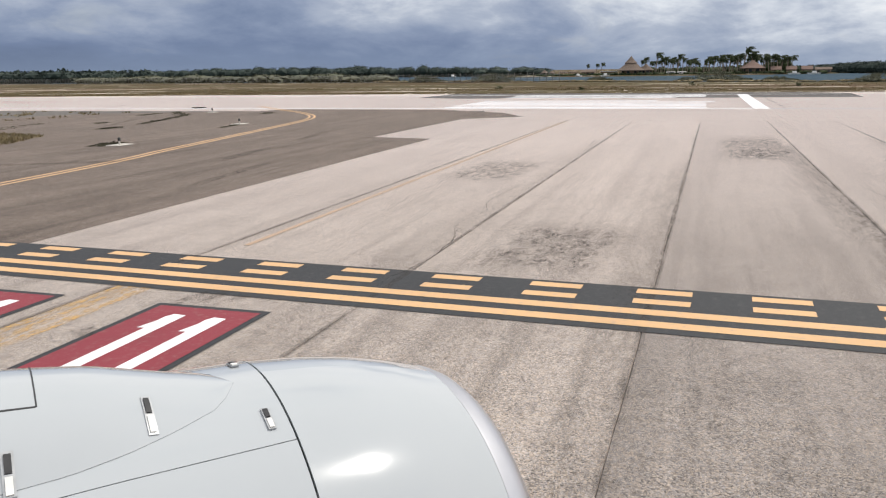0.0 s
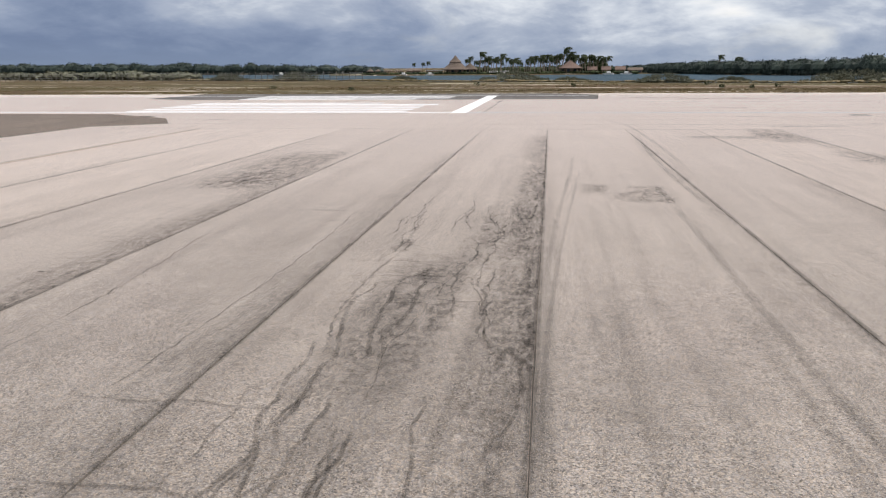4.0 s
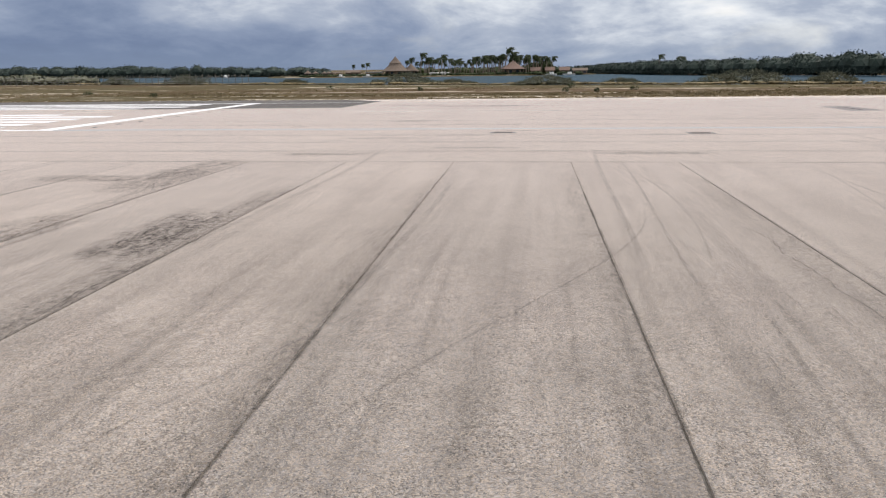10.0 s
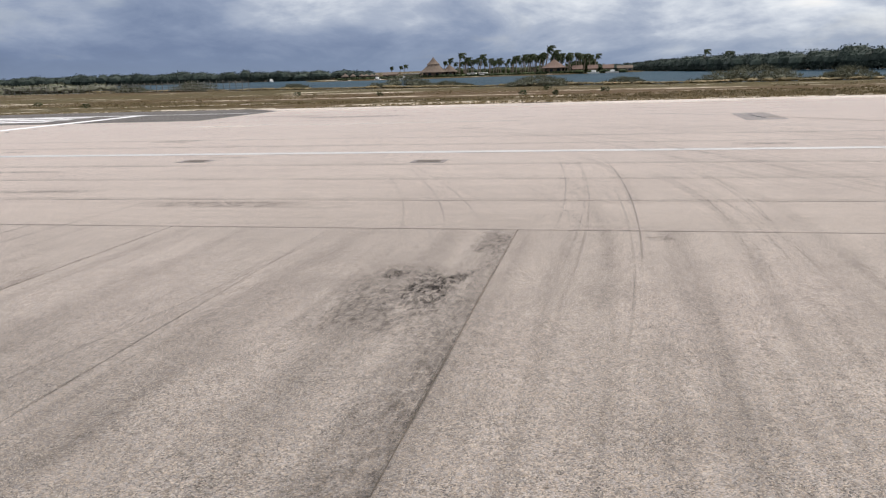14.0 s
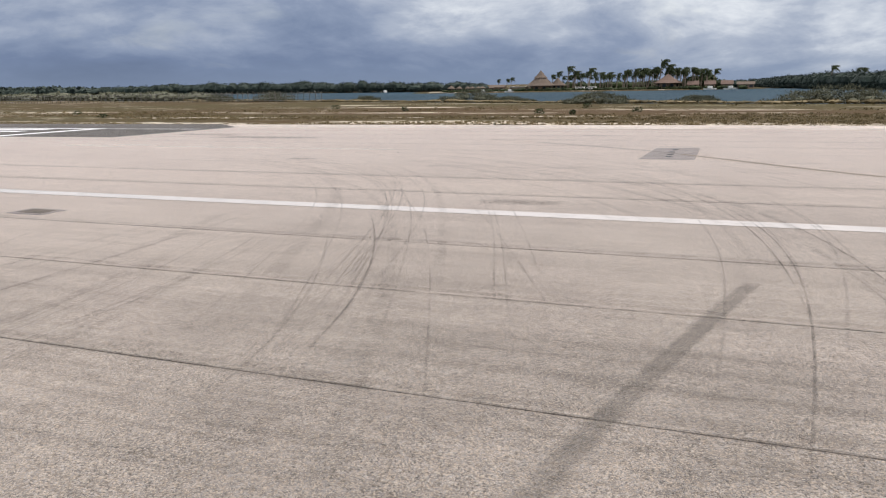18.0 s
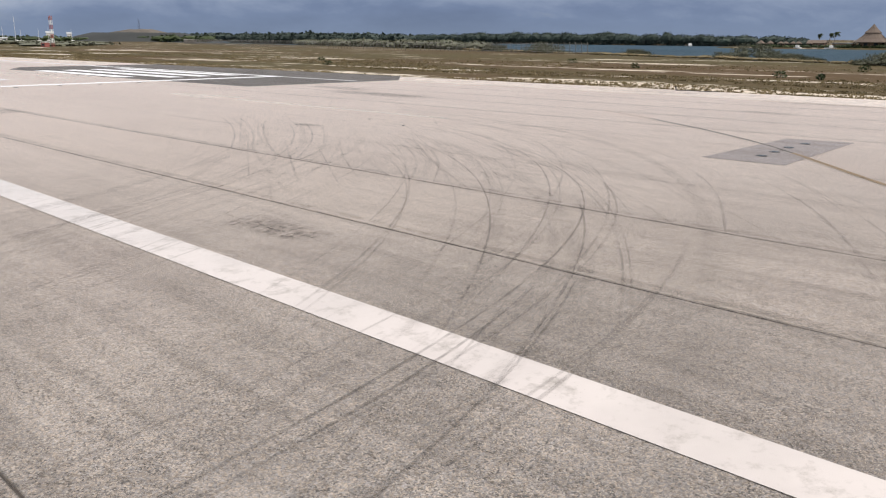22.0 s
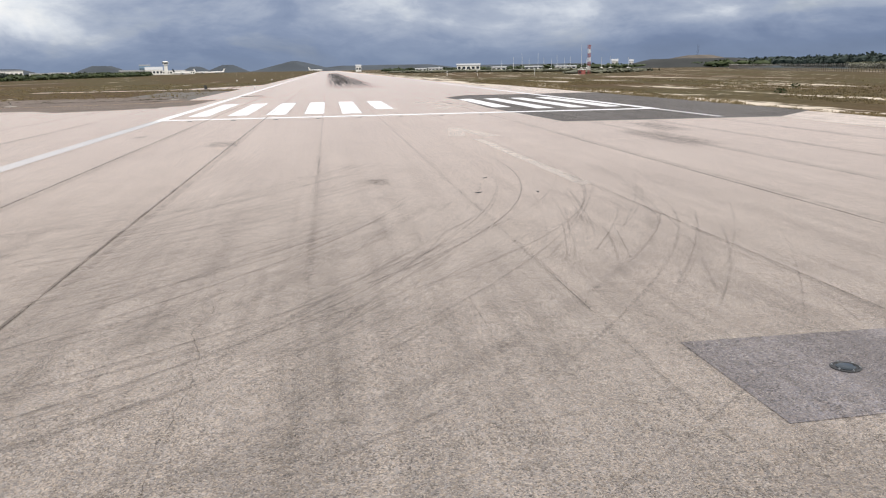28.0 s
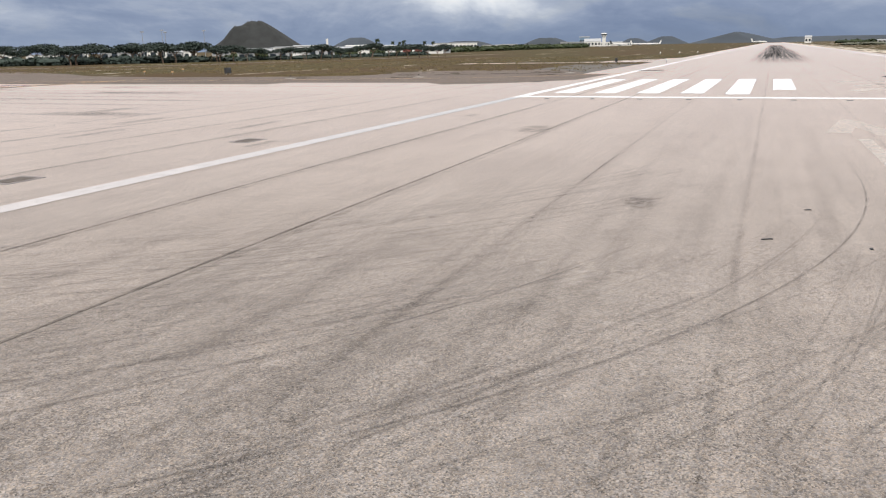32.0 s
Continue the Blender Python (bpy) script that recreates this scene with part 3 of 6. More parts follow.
def sheet(name, points, z, mat, label, category="ground", parent=None):
    verts, faces = flat(points, z)
    area = sum(a[0] * b[1] - b[0] * a[1] for a, b in zip(points, points[1:] + points[:1]))
    if area < 0:
        faces = [faces[0][::-1]]
    ob = new(name, mesh_of(name, verts, faces, mat))
    if parent:
        ob.parent = parent
        return tagged(ob, label)
    return tagged(ob, label, category, kind="structure")


def build_paving():
    bed = structure("taxiway_pavement", mesh_of("taxiway_pavement", *flat([(-200, -96.0), (-42.4, -96.0), (-42.4, 21.4), (-200, 21.4)], -0.028), M_JOINT), "pale weathered asphalt taxiway laid in parallel lanes", "pavement")
    for hi, lo in zip(TAXI_Y, TAXI_Y[1:]):
        lane(bed, "x", lo, hi, -200, -42.42, M_TAXI_PALE if lo > 5 else M_TAXI)
    bed = structure("runway_pavement", mesh_of("runway_pavement", *flat([(-42.4, -120), (32.4, -120), (32.4, 110), (-42.4, 110)], -0.026), M_JOINT), "pale weathered asphalt runway laid in long lanes", "runway")
    for lo, hi in zip(RUNWAY_X, RUNWAY_X[1:]):
        lane(bed, "y", lo, hi, -120, 110 if lo > -32 else 26.5, M_EDGE if lo > 25 else M_RUNWAY)
    sheet("runway_far", [(-27, 110), (27, 110), (27, 2720), (-27, 2720)], 0.0, M_RUNWAY, "long pale runway running to the horizon", "runway")


build_paving()

sheet("taxiway_fillet", [(-63.5, 21.4), (-36.5, 20.5), (-31.5, 23.0), (-40.2, 26.2), (-62.3, 26.5)], -0.004, M_TAXI, "pale asphalt fillet between the taxiway and the dark shoulder", "pavement")

# dark shoulders and newer asphalt, laid over the pale paving
sheet("shoulder_west", [(-200, 21.4), (-61.7, 21.3), (-60.9, 25.5), (-41.5, 25.1), (-37.8, 20.6), (-31.2, 24.0), (-25.0, 32.5), (-24.2, 52), (-28.5, 52), (-30, 60), (-36, 71), (-44, 74), (-57, 71), (-67, 59), (-76, 46), (-97, 45.5), (-120, 52), (-140, 66), (-170, 81), (-200, 81)], 0.006, M_DARK, "brownish grey asphalt shoulder beside the taxiway", "shoulder")
sheet("runway_repair", [(9.2, -6.2), (9.6, -14.6), (26.5, -15.6), (33.0, -9.0), (33.0, 48), (12.5, 48), (8.4, 40), (9.0, 28), (8.4, 10)], 0.006, M_FRESH, "dark newer asphalt round the runway markings", "runway")
sheet("infield_taxiway", [(-230, 116), (-197, 131), (-184, 139), (-177, 158), (-172, 200), (-162, 225), (-155, 270), (-140, 360), (-132, 360), (-147, 268), (-154, 222), (-164, 196), (-169, 154), (-178, 133), (-193, 124), (-226, 109)], 0.002, M_DARK, "narrow grey asphalt taxiway curving through the grass", "taxiway")
sheet("runway_exit", [(-26.9, 52.5), (-28.5, 52.5), (-28.8, 64), (-28.2, 127), (-45, 126.5), (-75, 124), (-75, 131), (-46, 131.5), (-33, 163), (-26.9, 178)], -0.006, M_TAXI, "pale asphalt edge and exit leading off the runway into the grass", "taxiway")


# ---------------------------------------------------------------- painted markings
def strip(name, x0, x1, y0, y1, z, mat, parent, label=""):
    return sheet(name, [(x0, y0), (x1, y0), (x1, y1), (x0, y1)], z, mat, label, parent=parent)


PAINT_Z = 0.011


def build_runway_marks():
    marks = thing("threshold_marking", "white painted runway threshold stripes and transverse bar", "runway marking", kind="structure")
    strip("transverse_bar", -22.9, 22.9, -0.95, 0.55, PAINT_Z, M_WHITE, marks)
    for k in range(6):
        x = -21.0 + 3.6 * k
        near = 5.0 if k < 4 else (4.0 if k == 4 else 11.0)
        strip("threshold_stripe", x, x + 1.9, near, 33.5, PAINT_Z, M_WHITE, marks)
        if k > 1:
            x = 3.9 + 3.5 * k
            strip("threshold_stripe", x - 1.8, x, 5.0 if k > 2 else 9.0, 33.5, PAINT_Z, M_WHITE, marks)
    edge = thing("runway_edge_line", "white painted runway edge line, worn by wheels", "runway marking", kind="structure")
    strip("line", -22.95, -22.05, -120, -0.97, PAINT_Z, M_WHITE_OLD, edge)
    strip("line", -22.95, -22.05, 0.57, 1400, PAINT_Z, M_WHITE, edge)
    strip("line", 22.05, 22.95, 0.57, 1400, PAINT_Z, M_WHITE, edge)
    strip("line", 22.15, 22.75, -14, -0.97, PAINT_Z, M_WHITE_OLD, edge)
    arrow = thing("displaced_arrow", "faded white painted arrow and centre line on the runway", "runway marking", kind="structure")
    sheet("shaft", [(0.70, -47.2), (1.28, -46.6), (1.06, -38.4), (0.60, -39.2)], PAINT_Z, M_GHOST_STRONG, "better kept white part of the shaft", parent=arrow)
    sheet("shaft", [(0.60, -39.1), (1.06, -38.3), (0.92, -27.4), (0.36, -27.6)], PAINT_Z, M_GHOST, "", parent=arrow)
    sheet("head", [(-0.72, -25.1), (0.30, -25.3), (0.75, -22.2), (1.30, -26.2), (2.40, -25.6), (1.20, -19.0), (0.40, -17.6)], PAINT_Z, M_GHOST_STRONG, "", parent=arrow)


def build_hold_line():
    hold = thing("holding_position_marking", "yellow double line and dashes on black at the runway holding position", "taxiway marking", (-93.78, 15.0, 0), -1.7, kind="structure")
    strip("black_ground", -2.75, 0.0, -40.0, 24.0, PAINT_Z, M_BLACK, hold)
    for x in (-2.48, -1.81):
        strip("line", x, x + 0.33, -40.0, 24.0, PAINT_Z + 0.004, M_YELLOW, hold)
    for k in range(31):
        y = -40.035 + 2.025 * k
        for x in (-1.14, -0.46):
            strip("dash", x, x + 0.31, y, y + 1.0, PAINT_Z + 0.004, M_YELLOW, hold)


def ribbon(points, width, z):
    """A flat band along points, with u along and v across."""
    pts = [Vector((x, y, 0)) for x, y in points]
    verts, uvs, faces = [], [], []
    for k, p in enumerate(pts):
        d = (pts[min(k + 1, len(pts) - 1)] - pts[max(k - 1, 0)]).normalized()
        n = Vector((-d.y, d.x, 0)) * width / 2
        for s in (-1, 1):
            q = p + s * n
            verts.append((q.x, q.y, z))
            uvs.append((k / (len(pts) - 1), 0.5 + 0.5 * s))
    for k in range(len(pts) - 1):
        faces.append((2 * k, 2 * k + 2, 2 * k + 3, 2 * k + 1))
    return verts, faces, uvs


def smooth_line(points, n=40):
    """A rounded line through a few points (Catmull-Rom)."""
    p = [2 * np.array(points[0]) - np.array(points[1])] + [np.array(q, float) for q in points] + [2 * np.array(points[-1]) - np.array(points[-2])]
    out = []
    per = max(4, n // (len(points) - 1))
    for k in range(1, len(p) - 2):
        for s in range(per):
            t = s / per
            a, b, c, d = p[k - 1], p[k], p[k + 1], p[k + 2]
            out.append(tuple(0.5 * (2 * b + (c - a) * t + (2 * a - 5 * b + 4 * c - d) * t * t + (3 * b - a - 3 * c + d) * t ** 3)))
    return out + [tuple(p[-2])]


def band(name, points, width, z, mat, label, parent=None, category="marking"):
    verts, faces, uvs = ribbon(points, width, z)
    ob = new(name, mesh_of(name, verts, faces, mat, uvs=uvs))
    if parent:
        ob.parent = parent
        return tagged(ob, label)
    return tagged(ob, label, category, kind="structure")


def build_taxi_marks():
    sign = thing("runway_number_marking", "red painted panel with a white 11 on the taxiway", "taxiway marking", kind="structure")
    for y0 in (12.37, 16.79):
        strip("border", -103.0, -97.34, y0, y0 + 2.3, PAINT_Z, M_BLACK, sign)
        strip("red_panel", -102.86, -97.48, y0 + 0.13, y0 + 2.17, PAINT_Z + 0.004, M_RED, sign)
        for k in (0, 1):
            a = y0 + 0.53 + 0.80 * k
            tall, foot = -97.93, -102.5
            sheet("numeral", [(foot, a), (tall, a), (tall + 0.02, a + 0.25), (tall - 0.15, a + 0.32), (tall - 0.36, a + 0.31), (tall - 0.80, a + 0.40), (tall - 0.78, a + 0.26), (foot, a + 0.27)], PAINT_Z + 0.008, M_WHITE, "", parent=sign)
    line = thing("taxiway_centre_line", "faded yellow taxiway centre line", "taxiway marking", kind="structure")
    for y, bend in ((15.60, 0.04), (15.90, 0.02), (16.18, -0.02)):
        sheet("line", [(-96.45, y - 0.12), (-96.5, y + 0.12), (-126.0, y + 0.13 - bend * 10), (-126.0, y - 0.13 - bend * 10)], PAINT_Z, M_YELLOW_PATCHY, "patchy yellow paint", parent=line)
    strip("line", -92.5, -43, 15.70, 15.86, PAINT_Z, M_YELLOW_OLD, line)
    curve = smooth_line([(-200, 23.0), (-140, 25.6), (-84.7, 31.4), (-70.6, 33.8), (-57, 36.3), (-44, 38.9), (-37, 41.8), (-31, 46.2), (-25.9, 51.0), (-16.5, 59.5)], 60)
    edge = thing("taxiway_edge_line", "double yellow line along the dark shoulder", "taxiway marking", kind="structure")
    for off in (-0.24, 0.24):
        pts = []
        for k, (x, y) in enumerate(curve):
            a, b = curve[max(k - 1, 0)], curve[min(k + 1, len(curve) - 1)]
            d = Vector((b[0] - a[0], b[1] - a[1])).normalized()
            pts.append((x - d.y * off, y + d.x * off))
        band("line", pts, 0.2, PAINT_Z + 0.002, M_YELLOW, "", edge)


build_runway_marks()
build_hold_line()
build_taxi_marks()


# ---------------------------------------------------------------- rubber, oil and dirt on the paving
MARK_Z = 0.018


def build_tyre_marks():
    """Rubber arcs left by turning wheels; each is a Bezier curve by its four control points."""
    dark = (
        ((-24.0, -69.6), (-3.8, -62.4), (0.2, -48.7), (-0.6, -35.8)),
        ((-33.5, -70.8), (-17.3, -69.9), (-7.5, -64.3), (-4.9, -53.4)),
        ((-22.9, -69.4), (-14.5, -64.7), (-8.2, -57.6), (-5.6, -49.1)),
        ((-31.2, -72.6), (-26.7, -72.0), (-22.3, -70.9), (-18.0, -68.5)),
        ((-38.8, -70.5), (-32.2, -70.9), (-25.3, -71.1), (-18.6, -68.2)),
        ((-37.2, -63.4), (-32.3, -62.5), (-27.7, -60.1), (-23.4, -57.6)),
        ((-47.2, -55.3), (-39.2, -55.5), (-31.1, -54.9), (-23.2, -53.6)),
        ((-24.0, -71.1), (-19.2, -69.2), (-15.4, -67.3), (-12.0, -64.1)),
    )
    medium = (
        ((-22.1, -67.9), (-15.6, -64.1), (-10.6, -58.8), (-7.3, -51.5)),
        ((-21.7, -68.4), (-16.6, -66.9), (-11.7, -64.2), (-8.1, -60.1)),
        ((-12.3, -68.3), (-9.7, -66.0), (-7.2, -63.3), (-5.4, -60.2)),
        ((-14.1, -72.3), (-11.1, -70.5), (-8.0, -68.8), (-5.6, -66.2)),
        ((-12.6, -72.5), (-9.6, -70.9), (-6.8, -68.7), (-4.3, -66.4)),
        ((-36.7, -64.5), (-27.1, -60.7), (-16.1, -57.3), (-9.4, -48.8)),
        ((-29.4, -72.2), (-27.1, -71.6), (-25.1, -70.4), (-22.9, -69.6)),
        ((-32.3, -61.7), (-29.3, -60.5), (-26.1, -59.8), (-23.3, -58.0)),
        ((-42.5, -58.6), (-37.3, -58.6), (-31.9, -58.2), (-27.1, -56.0)),
        ((-46.9, -57.5), (-40.8, -57.9), (-34.6, -57.5), (-28.8, -55.3)),
        ((-42.3, -51.4), (-37.4, -50.1), (-32.7, -48.0), (-28.1, -45.7)),
    )
    early = (
        ((-52.8, -54.9), (-46.7, -55.4), (-40.7, -55.1), (-34.7, -54.6)),
        ((-71.4, -31.3), (-69.0, -32.0), (-67.5, -32.6), (-65.0, -33.6)),
        ((-72.7, -33.4), (-66.0, -34.4), (-60.8, -39.9), (-53.6, -39.5)),
        ((-62.9, -39.9), (-57.0, -41.0), (-50.8, -40.9), (-44.8, -40.0)),
        ((-62.0, -45.0), (-55.0, -46.2), (-48.0, -47.6), (-41.0, -47.4)),
        ((1.2, -44.1), (0.8, -49.0), (-2.0, -57.0), (-9.0, -64.4)),
        ((2.4, -48.8), (2.3, -54.0), (-2.0, -61.0), (-7.0, -66.4)),
    )

    turn_in = (
        ((-3.6, -58.1), (-1.6, -54.3), (0.0, -50.4), (1.4, -46.4)),
        ((-3.6, -60.7), (-1.5, -58.2), (0.2, -55.4), (1.4, -52.4)),
        ((-1.9, -60.8), (-0.2, -58.1), (1.2, -55.4), (2.4, -52.5)),
        ((-1.8, -62.2), (-0.0, -59.6), (1.3, -56.9), (2.3, -54.0)),
        ((-7.2, -58.7), (-4.4, -54.4), (-2.6, -49.7), (-1.8, -44.6)),
        ((-1.1, -61.0), (-0.7, -60.0), (-0.4, -59.0), (-0.0, -57.9)),
        ((-7.7, -53.8), (-6.8, -52.0), (-6.1, -50.4), (-5.5, -49.0)),
        ((-1.7, -55.8), (-1.2, -54.5), (-0.6, -51.7), (0.1, -47.5)),
        ((-2.5, -57.8), (-1.1, -55.3), (-0.0, -53.0), (0.6, -51.1)),
        ((-2.1, -58.7), (-1.7, -57.5), (-1.3, -55.9), (-0.8, -53.8)),
    )

    smudged = (
        ((-6.3, -37.3), (-8.2, -42.0), (-10.7, -46.4), (-13.8, -50.4)),
        ((-5.5, -42.4), (-7.7, -46.5), (-10.5, -50.2), (-13.9, -53.4)),
        ((-6.7, -51.4), (-8.3, -54.8), (-10.7, -57.6), (-13.7, -59.9)),
    )

    def arc(points, n=36):
        a, b, c, d = (Vector(p) for p in points)
        out = []
        for k in range(n + 1):
            u = k / n
            p = a * (1 - u) ** 3 + b * 3 * u * (1 - u) ** 2 + c * 3 * u * u * (1 - u) + d * u ** 3
            out.append((p.x, p.y))
        return out

    def mark(points, width, mat, label):
        band("tyre_mark", arc(points), width, MARK_Z, mat, label, category="tyre mark")["group"] = "curved tyre marks"
    for line in dark:
        mark(line, 0.065, M_TYRE, "narrow dark rubber tyre mark curving over the asphalt")
    for line in medium + early + turn_in:
        mark(line, 0.075, M_TYRE_FAINT, "faint curved rubber tyre mark on the asphalt")
    mark(((-41.0, -67.7), (-37.0, -68.3), (-33.3, -69.0), (-29.7, -69.75)), 0.44, M_SCRUBBED, "broad grey scrubbed tyre mark on the asphalt")
    for line in smudged:
        for off, wide in ((0.0, 0.30), (0.35, 0.12), (-0.4, 0.10), (0.9, 0.22)):
            mark([(x + off, y - off * 0.4) for x, y in line], wide, M_SMEAR if wide > 0.2 else M_TYRE_FAINT, "smudged dark rubber tyre mark on the asphalt")
    pick = random.Random(12)
    for k in range(46):
        line = pick.choice(dark[:3] + dark[3:7] + medium[:6] + medium[5:6] * 3 + medium[9:11])
        shift = Vector((pick.uniform(-3.2, 3.2), pick.uniform(-3.0, 3.0)))
        turn, grow = radians(pick.uniform(-5, 5)), pick.uniform(0.8, 1.15)
        mid = (Vector(line[1]) + Vector(line[2])) / 2
        moved = [tuple(mid + shift + (Matrix.Rotation(turn, 2) @ (Vector(p) - mid)) * grow) for p in line]
        mark(moved, pick.uniform(0.04, 0.09), M_TYRE_FAINT, "faint curved rubber tyre mark on the asphalt")
    for k in range(14):
        line = pick.choice(dark[:4] + medium[5:6] + medium[8:10])
        shift = Vector((pick.uniform(-5.0, 4.0), pick.uniform(-2.5, 3.5)))
        mark([tuple(Vector(p) + shift) for p in line], pick.uniform(0.25, 0.55), M_SMEAR, "broad faint smear of tyre rubber on the asphalt")
    for k in range(16):
        line = pick.choice(turn_in[:5] + turn_in[7:])
        shift = Vector((pick.uniform(-1.6, 2.4), pick.uniform(-2.5, 3.5)))
        mark([tuple(Vector(p) + shift) for p in line], pick.uniform(0.03, 0.07), M_TYRE_FAINT, "faint curved rubber tyre mark on the asphalt")
    for k in range(24):
        a, far = radians(pick.uniform(52, 62)), pick.uniform(3.5, 8.0)
        mid, way = Vector((pick.uniform(-15, -4.5), pick.uniform(-60, -40))), Vector((math.cos(a), math.sin(a)))
        side = Vector((-way.y, way.x)) * far * pick.uniform(0.0, 0.09)
        mark([tuple(mid + way * far * k + side * (1 - k * k)) for k in (-1, -0.33, 0.33, 1)], pick.uniform(0.04, 0.14), M_TYRE_FAINT if k % 3 else M_SMEAR, "faint rubber tyre mark curving over the asphalt")
    for k in range(12):
        y = pick.uniform(-46, -8)
        x0 = pick.uniform(-96, -60)
        mark(((x0, y), (x0 + 9, y + pick.uniform(-0.4, 0.4)), (x0 + 17, y + pick.uniform(-1.0, 0.6)), (x0 + 26, y + pick.uniform(-1.8, 0.8))), pick.uniform(0.1, 0.25), M_TYRE_FAINT, "faint straight tyre mark on the taxiway")


def blot(name, x, y, length, width, turn, mat, label, category="stain"):
    a = radians(turn)
    u, v = Vector((math.cos(a), math.sin(a), 0)), Vector((-math.sin(a), math.cos(a), 0))
    verts, uvs, faces = [], [], []
    n = 6
    for j in range(n + 1):
        for i in range(n + 1):
            p = Vector((x, y, 0)) + u * length * (i / n - 0.5) + v * width * (j / n - 0.5)
            verts.append((p.x, p.y, MARK_Z - 0.004))
            uvs.append((i / n, j / n))
    for j in range(n):
        for i in range(n):
            k = j * (n + 1) + i
            faces.append((k, k + 1, k + n + 2, k + n + 1))
    return tagged(new(name, mesh_of(name, verts, faces, mat, uvs=uvs)), label, category, kind="structure")


def build_stains():
    # x, y, length, width
    taxi = ((-76.5, 13.5, 8, 3.6), (-90.8, 8.5, 6, 3.4), (-64.5, 2.8, 15, 3.8), (-76.3, -7.6, 8, 2.0), (-69.6, -10.1, 2.6, 1.1), (-69.8, -11.8, 2.2, 1.5), (-68.1, 2.4, 6, 3.4), (-79.1, -5.2, 1.6, 0.6),
            (-81.9, -6.1, 1.4, 0.5), (-79.7, -7.0, 3.6, 0.9), (-45.3, -22.0, 8, 2.6), (-58.6, -26.7, 7.5, 2.4), (-59.0, -26.9, 6, 2.0), (-71.4, -11.6, 2.2, 2.3), (-48.4, -21.9, 8, 3.0), (-59.0, -22.7, 6, 2.4))
    near_runway = ((-60.1, -46.4, 5, 2.2), (-48.8, -50.8, 5.4, 2.8), (-48.0, -51.3, 3.2, 1.4), (-47.15, -50.4, 1.0, 0.8), (-48.1, -51.4, 2.8, 1.2), (-84.0, -6.2, 9, 2.0), (-57.5, -46.9, 4, 1.4), (-43.9, -51.9, 3.0, 1.0))
    for x, y, l, w in taxi + near_runway:
        blot("oil_stain", x, y, l, w, rng.uniform(-5, 5), M_OIL, "dark oily stain soaked into the pale asphalt")
    for x, y, l, w in ((-20.0, -61.8, 3.4, 1.3), (-39.2, -25.9, 6, 1.3), (-38.7, -42.0, 6, 1.4), (-36.0, -33.0, 6, 0.8), (-24.4, -35.0, 3.0, 0.5), (-30, -27, 6, 0.8), (11.2, -30, 12, 3.0), (14, -22, 9, 2.4), (16.6, -57.4, 4, 0.9), (-6.2, -44.4, 1.8, 0.9),
                       (-14, -26, 4, 2.2), (25, -60, 14, 1.2), (28.4, -44, 8, 1.0), (-48.4, -19.4, 7, 2.2), (-20.1, -18.8, 2.0, 0.8), (-43.3, -55.8, 0.8, 0.5)):
        blot("dirt_stain", x, y, l, w, 90 + rng.uniform(-4, 4), M_OIL, "brownish dirt stain along the runway paving")
    for x, y, l, w, a in ((-99.15, 14.72, 0.8, 0.55, 60), (-96.95, 14.30, 1.3, 0.30, -12), (-96.7, 13.95, 0.9, 0.4, -10), (-96.9, 13.5, 1.1, 0.35, -20)):
        blot("oil_stain", x, y, l, w, a, M_OIL, "small dark stain beside the painted panel")
    for x, y, l, w, a in ((-78, 35, 9, 1.0, -60), (-80, 24, 11, 0.7, 8), (-72, 28, 8, 0.9, 10), (-60, 30, 10, 0.8, 12), (-48, 55, 12, 0.8, 25), (-36, 58, 9, 1.2, 40)):
        blot("dirt_stain", x, y, l, w, a, M_OIL, "dark stain on the brownish shoulder")
    for y0, y1, x, wide in ((-64, -47.2, 1.22, 0.07), (-61.6, -58.2, -3.59, 0.03), (-41.5, -35.5, -8.42, 0.08), (-62.2, -60.0, -5.5, 0.02)):
        blot("joint_line", x, (y0 + y1) / 2, y1 - y0, wide, 90, M_SEAM, "open part of a paving joint, dark with dirt")
    # dirt washed against the joints: the joint, where it starts and ends, how wide, how strong
    for y, x0, x1, wide, mat in ((10.56, -96, -60, 0.9, M_BAND_FAINT), (5.47, -104, -70, 0.9, M_BAND_FAINT), (0.64, -94, -62, 1.1, M_BAND), (-4.15, -93, -56, 0.9, M_BAND_FAINT), (-8.41, -96, -46, 1.3, M_BAND), (-8.41, -90, -62, 1.0, M_BAND), (-13.53, -90, -46, 0.6, M_BAND_FAINT),
                                (-18.04, -88, -66, 1.0, M_BAND_FAINT), (-23.17, -72, -44, 1.1, M_BAND_FAINT), (-27.78, -74, -50, 1.2, M_BAND), (-32.66, -80, -48, 0.5, M_BAND_FAINT), (-37.82, -72, -46, 0.8, M_BAND_FAINT), (-42.43, -66, -46, 1.2, M_BAND_FAINT), (-52.28, -62, -42.6, 0.9, M_BAND)):
        k, mid = slant(y), (x0 + x1) / 2
        blot("joint_dirt", mid, y + k * (mid + 43) + wide / 2, x1 - x0, wide, math.degrees(math.atan(k)), mat, "dirt washed along a paving joint")
    for x in RUNWAY_X[1:-1]:
        if x not in FAINT:
            blot("joint_dirt", x + 0.25, -50 + rng.uniform(-4, 4), 90, 0.32, 90, M_DIRT, "dirt washed along a paving joint")
    for y in TAXI_Y[1:-1]:
        blot("joint_line", -91.3, y + slant(y) * -48.3, 97, 0.06 if y in FAINT else (0.17 if y > -25 else 0.11), math.degrees(math.atan(slant(y))), M_SEAM, "dark dirt line in a paving joint")
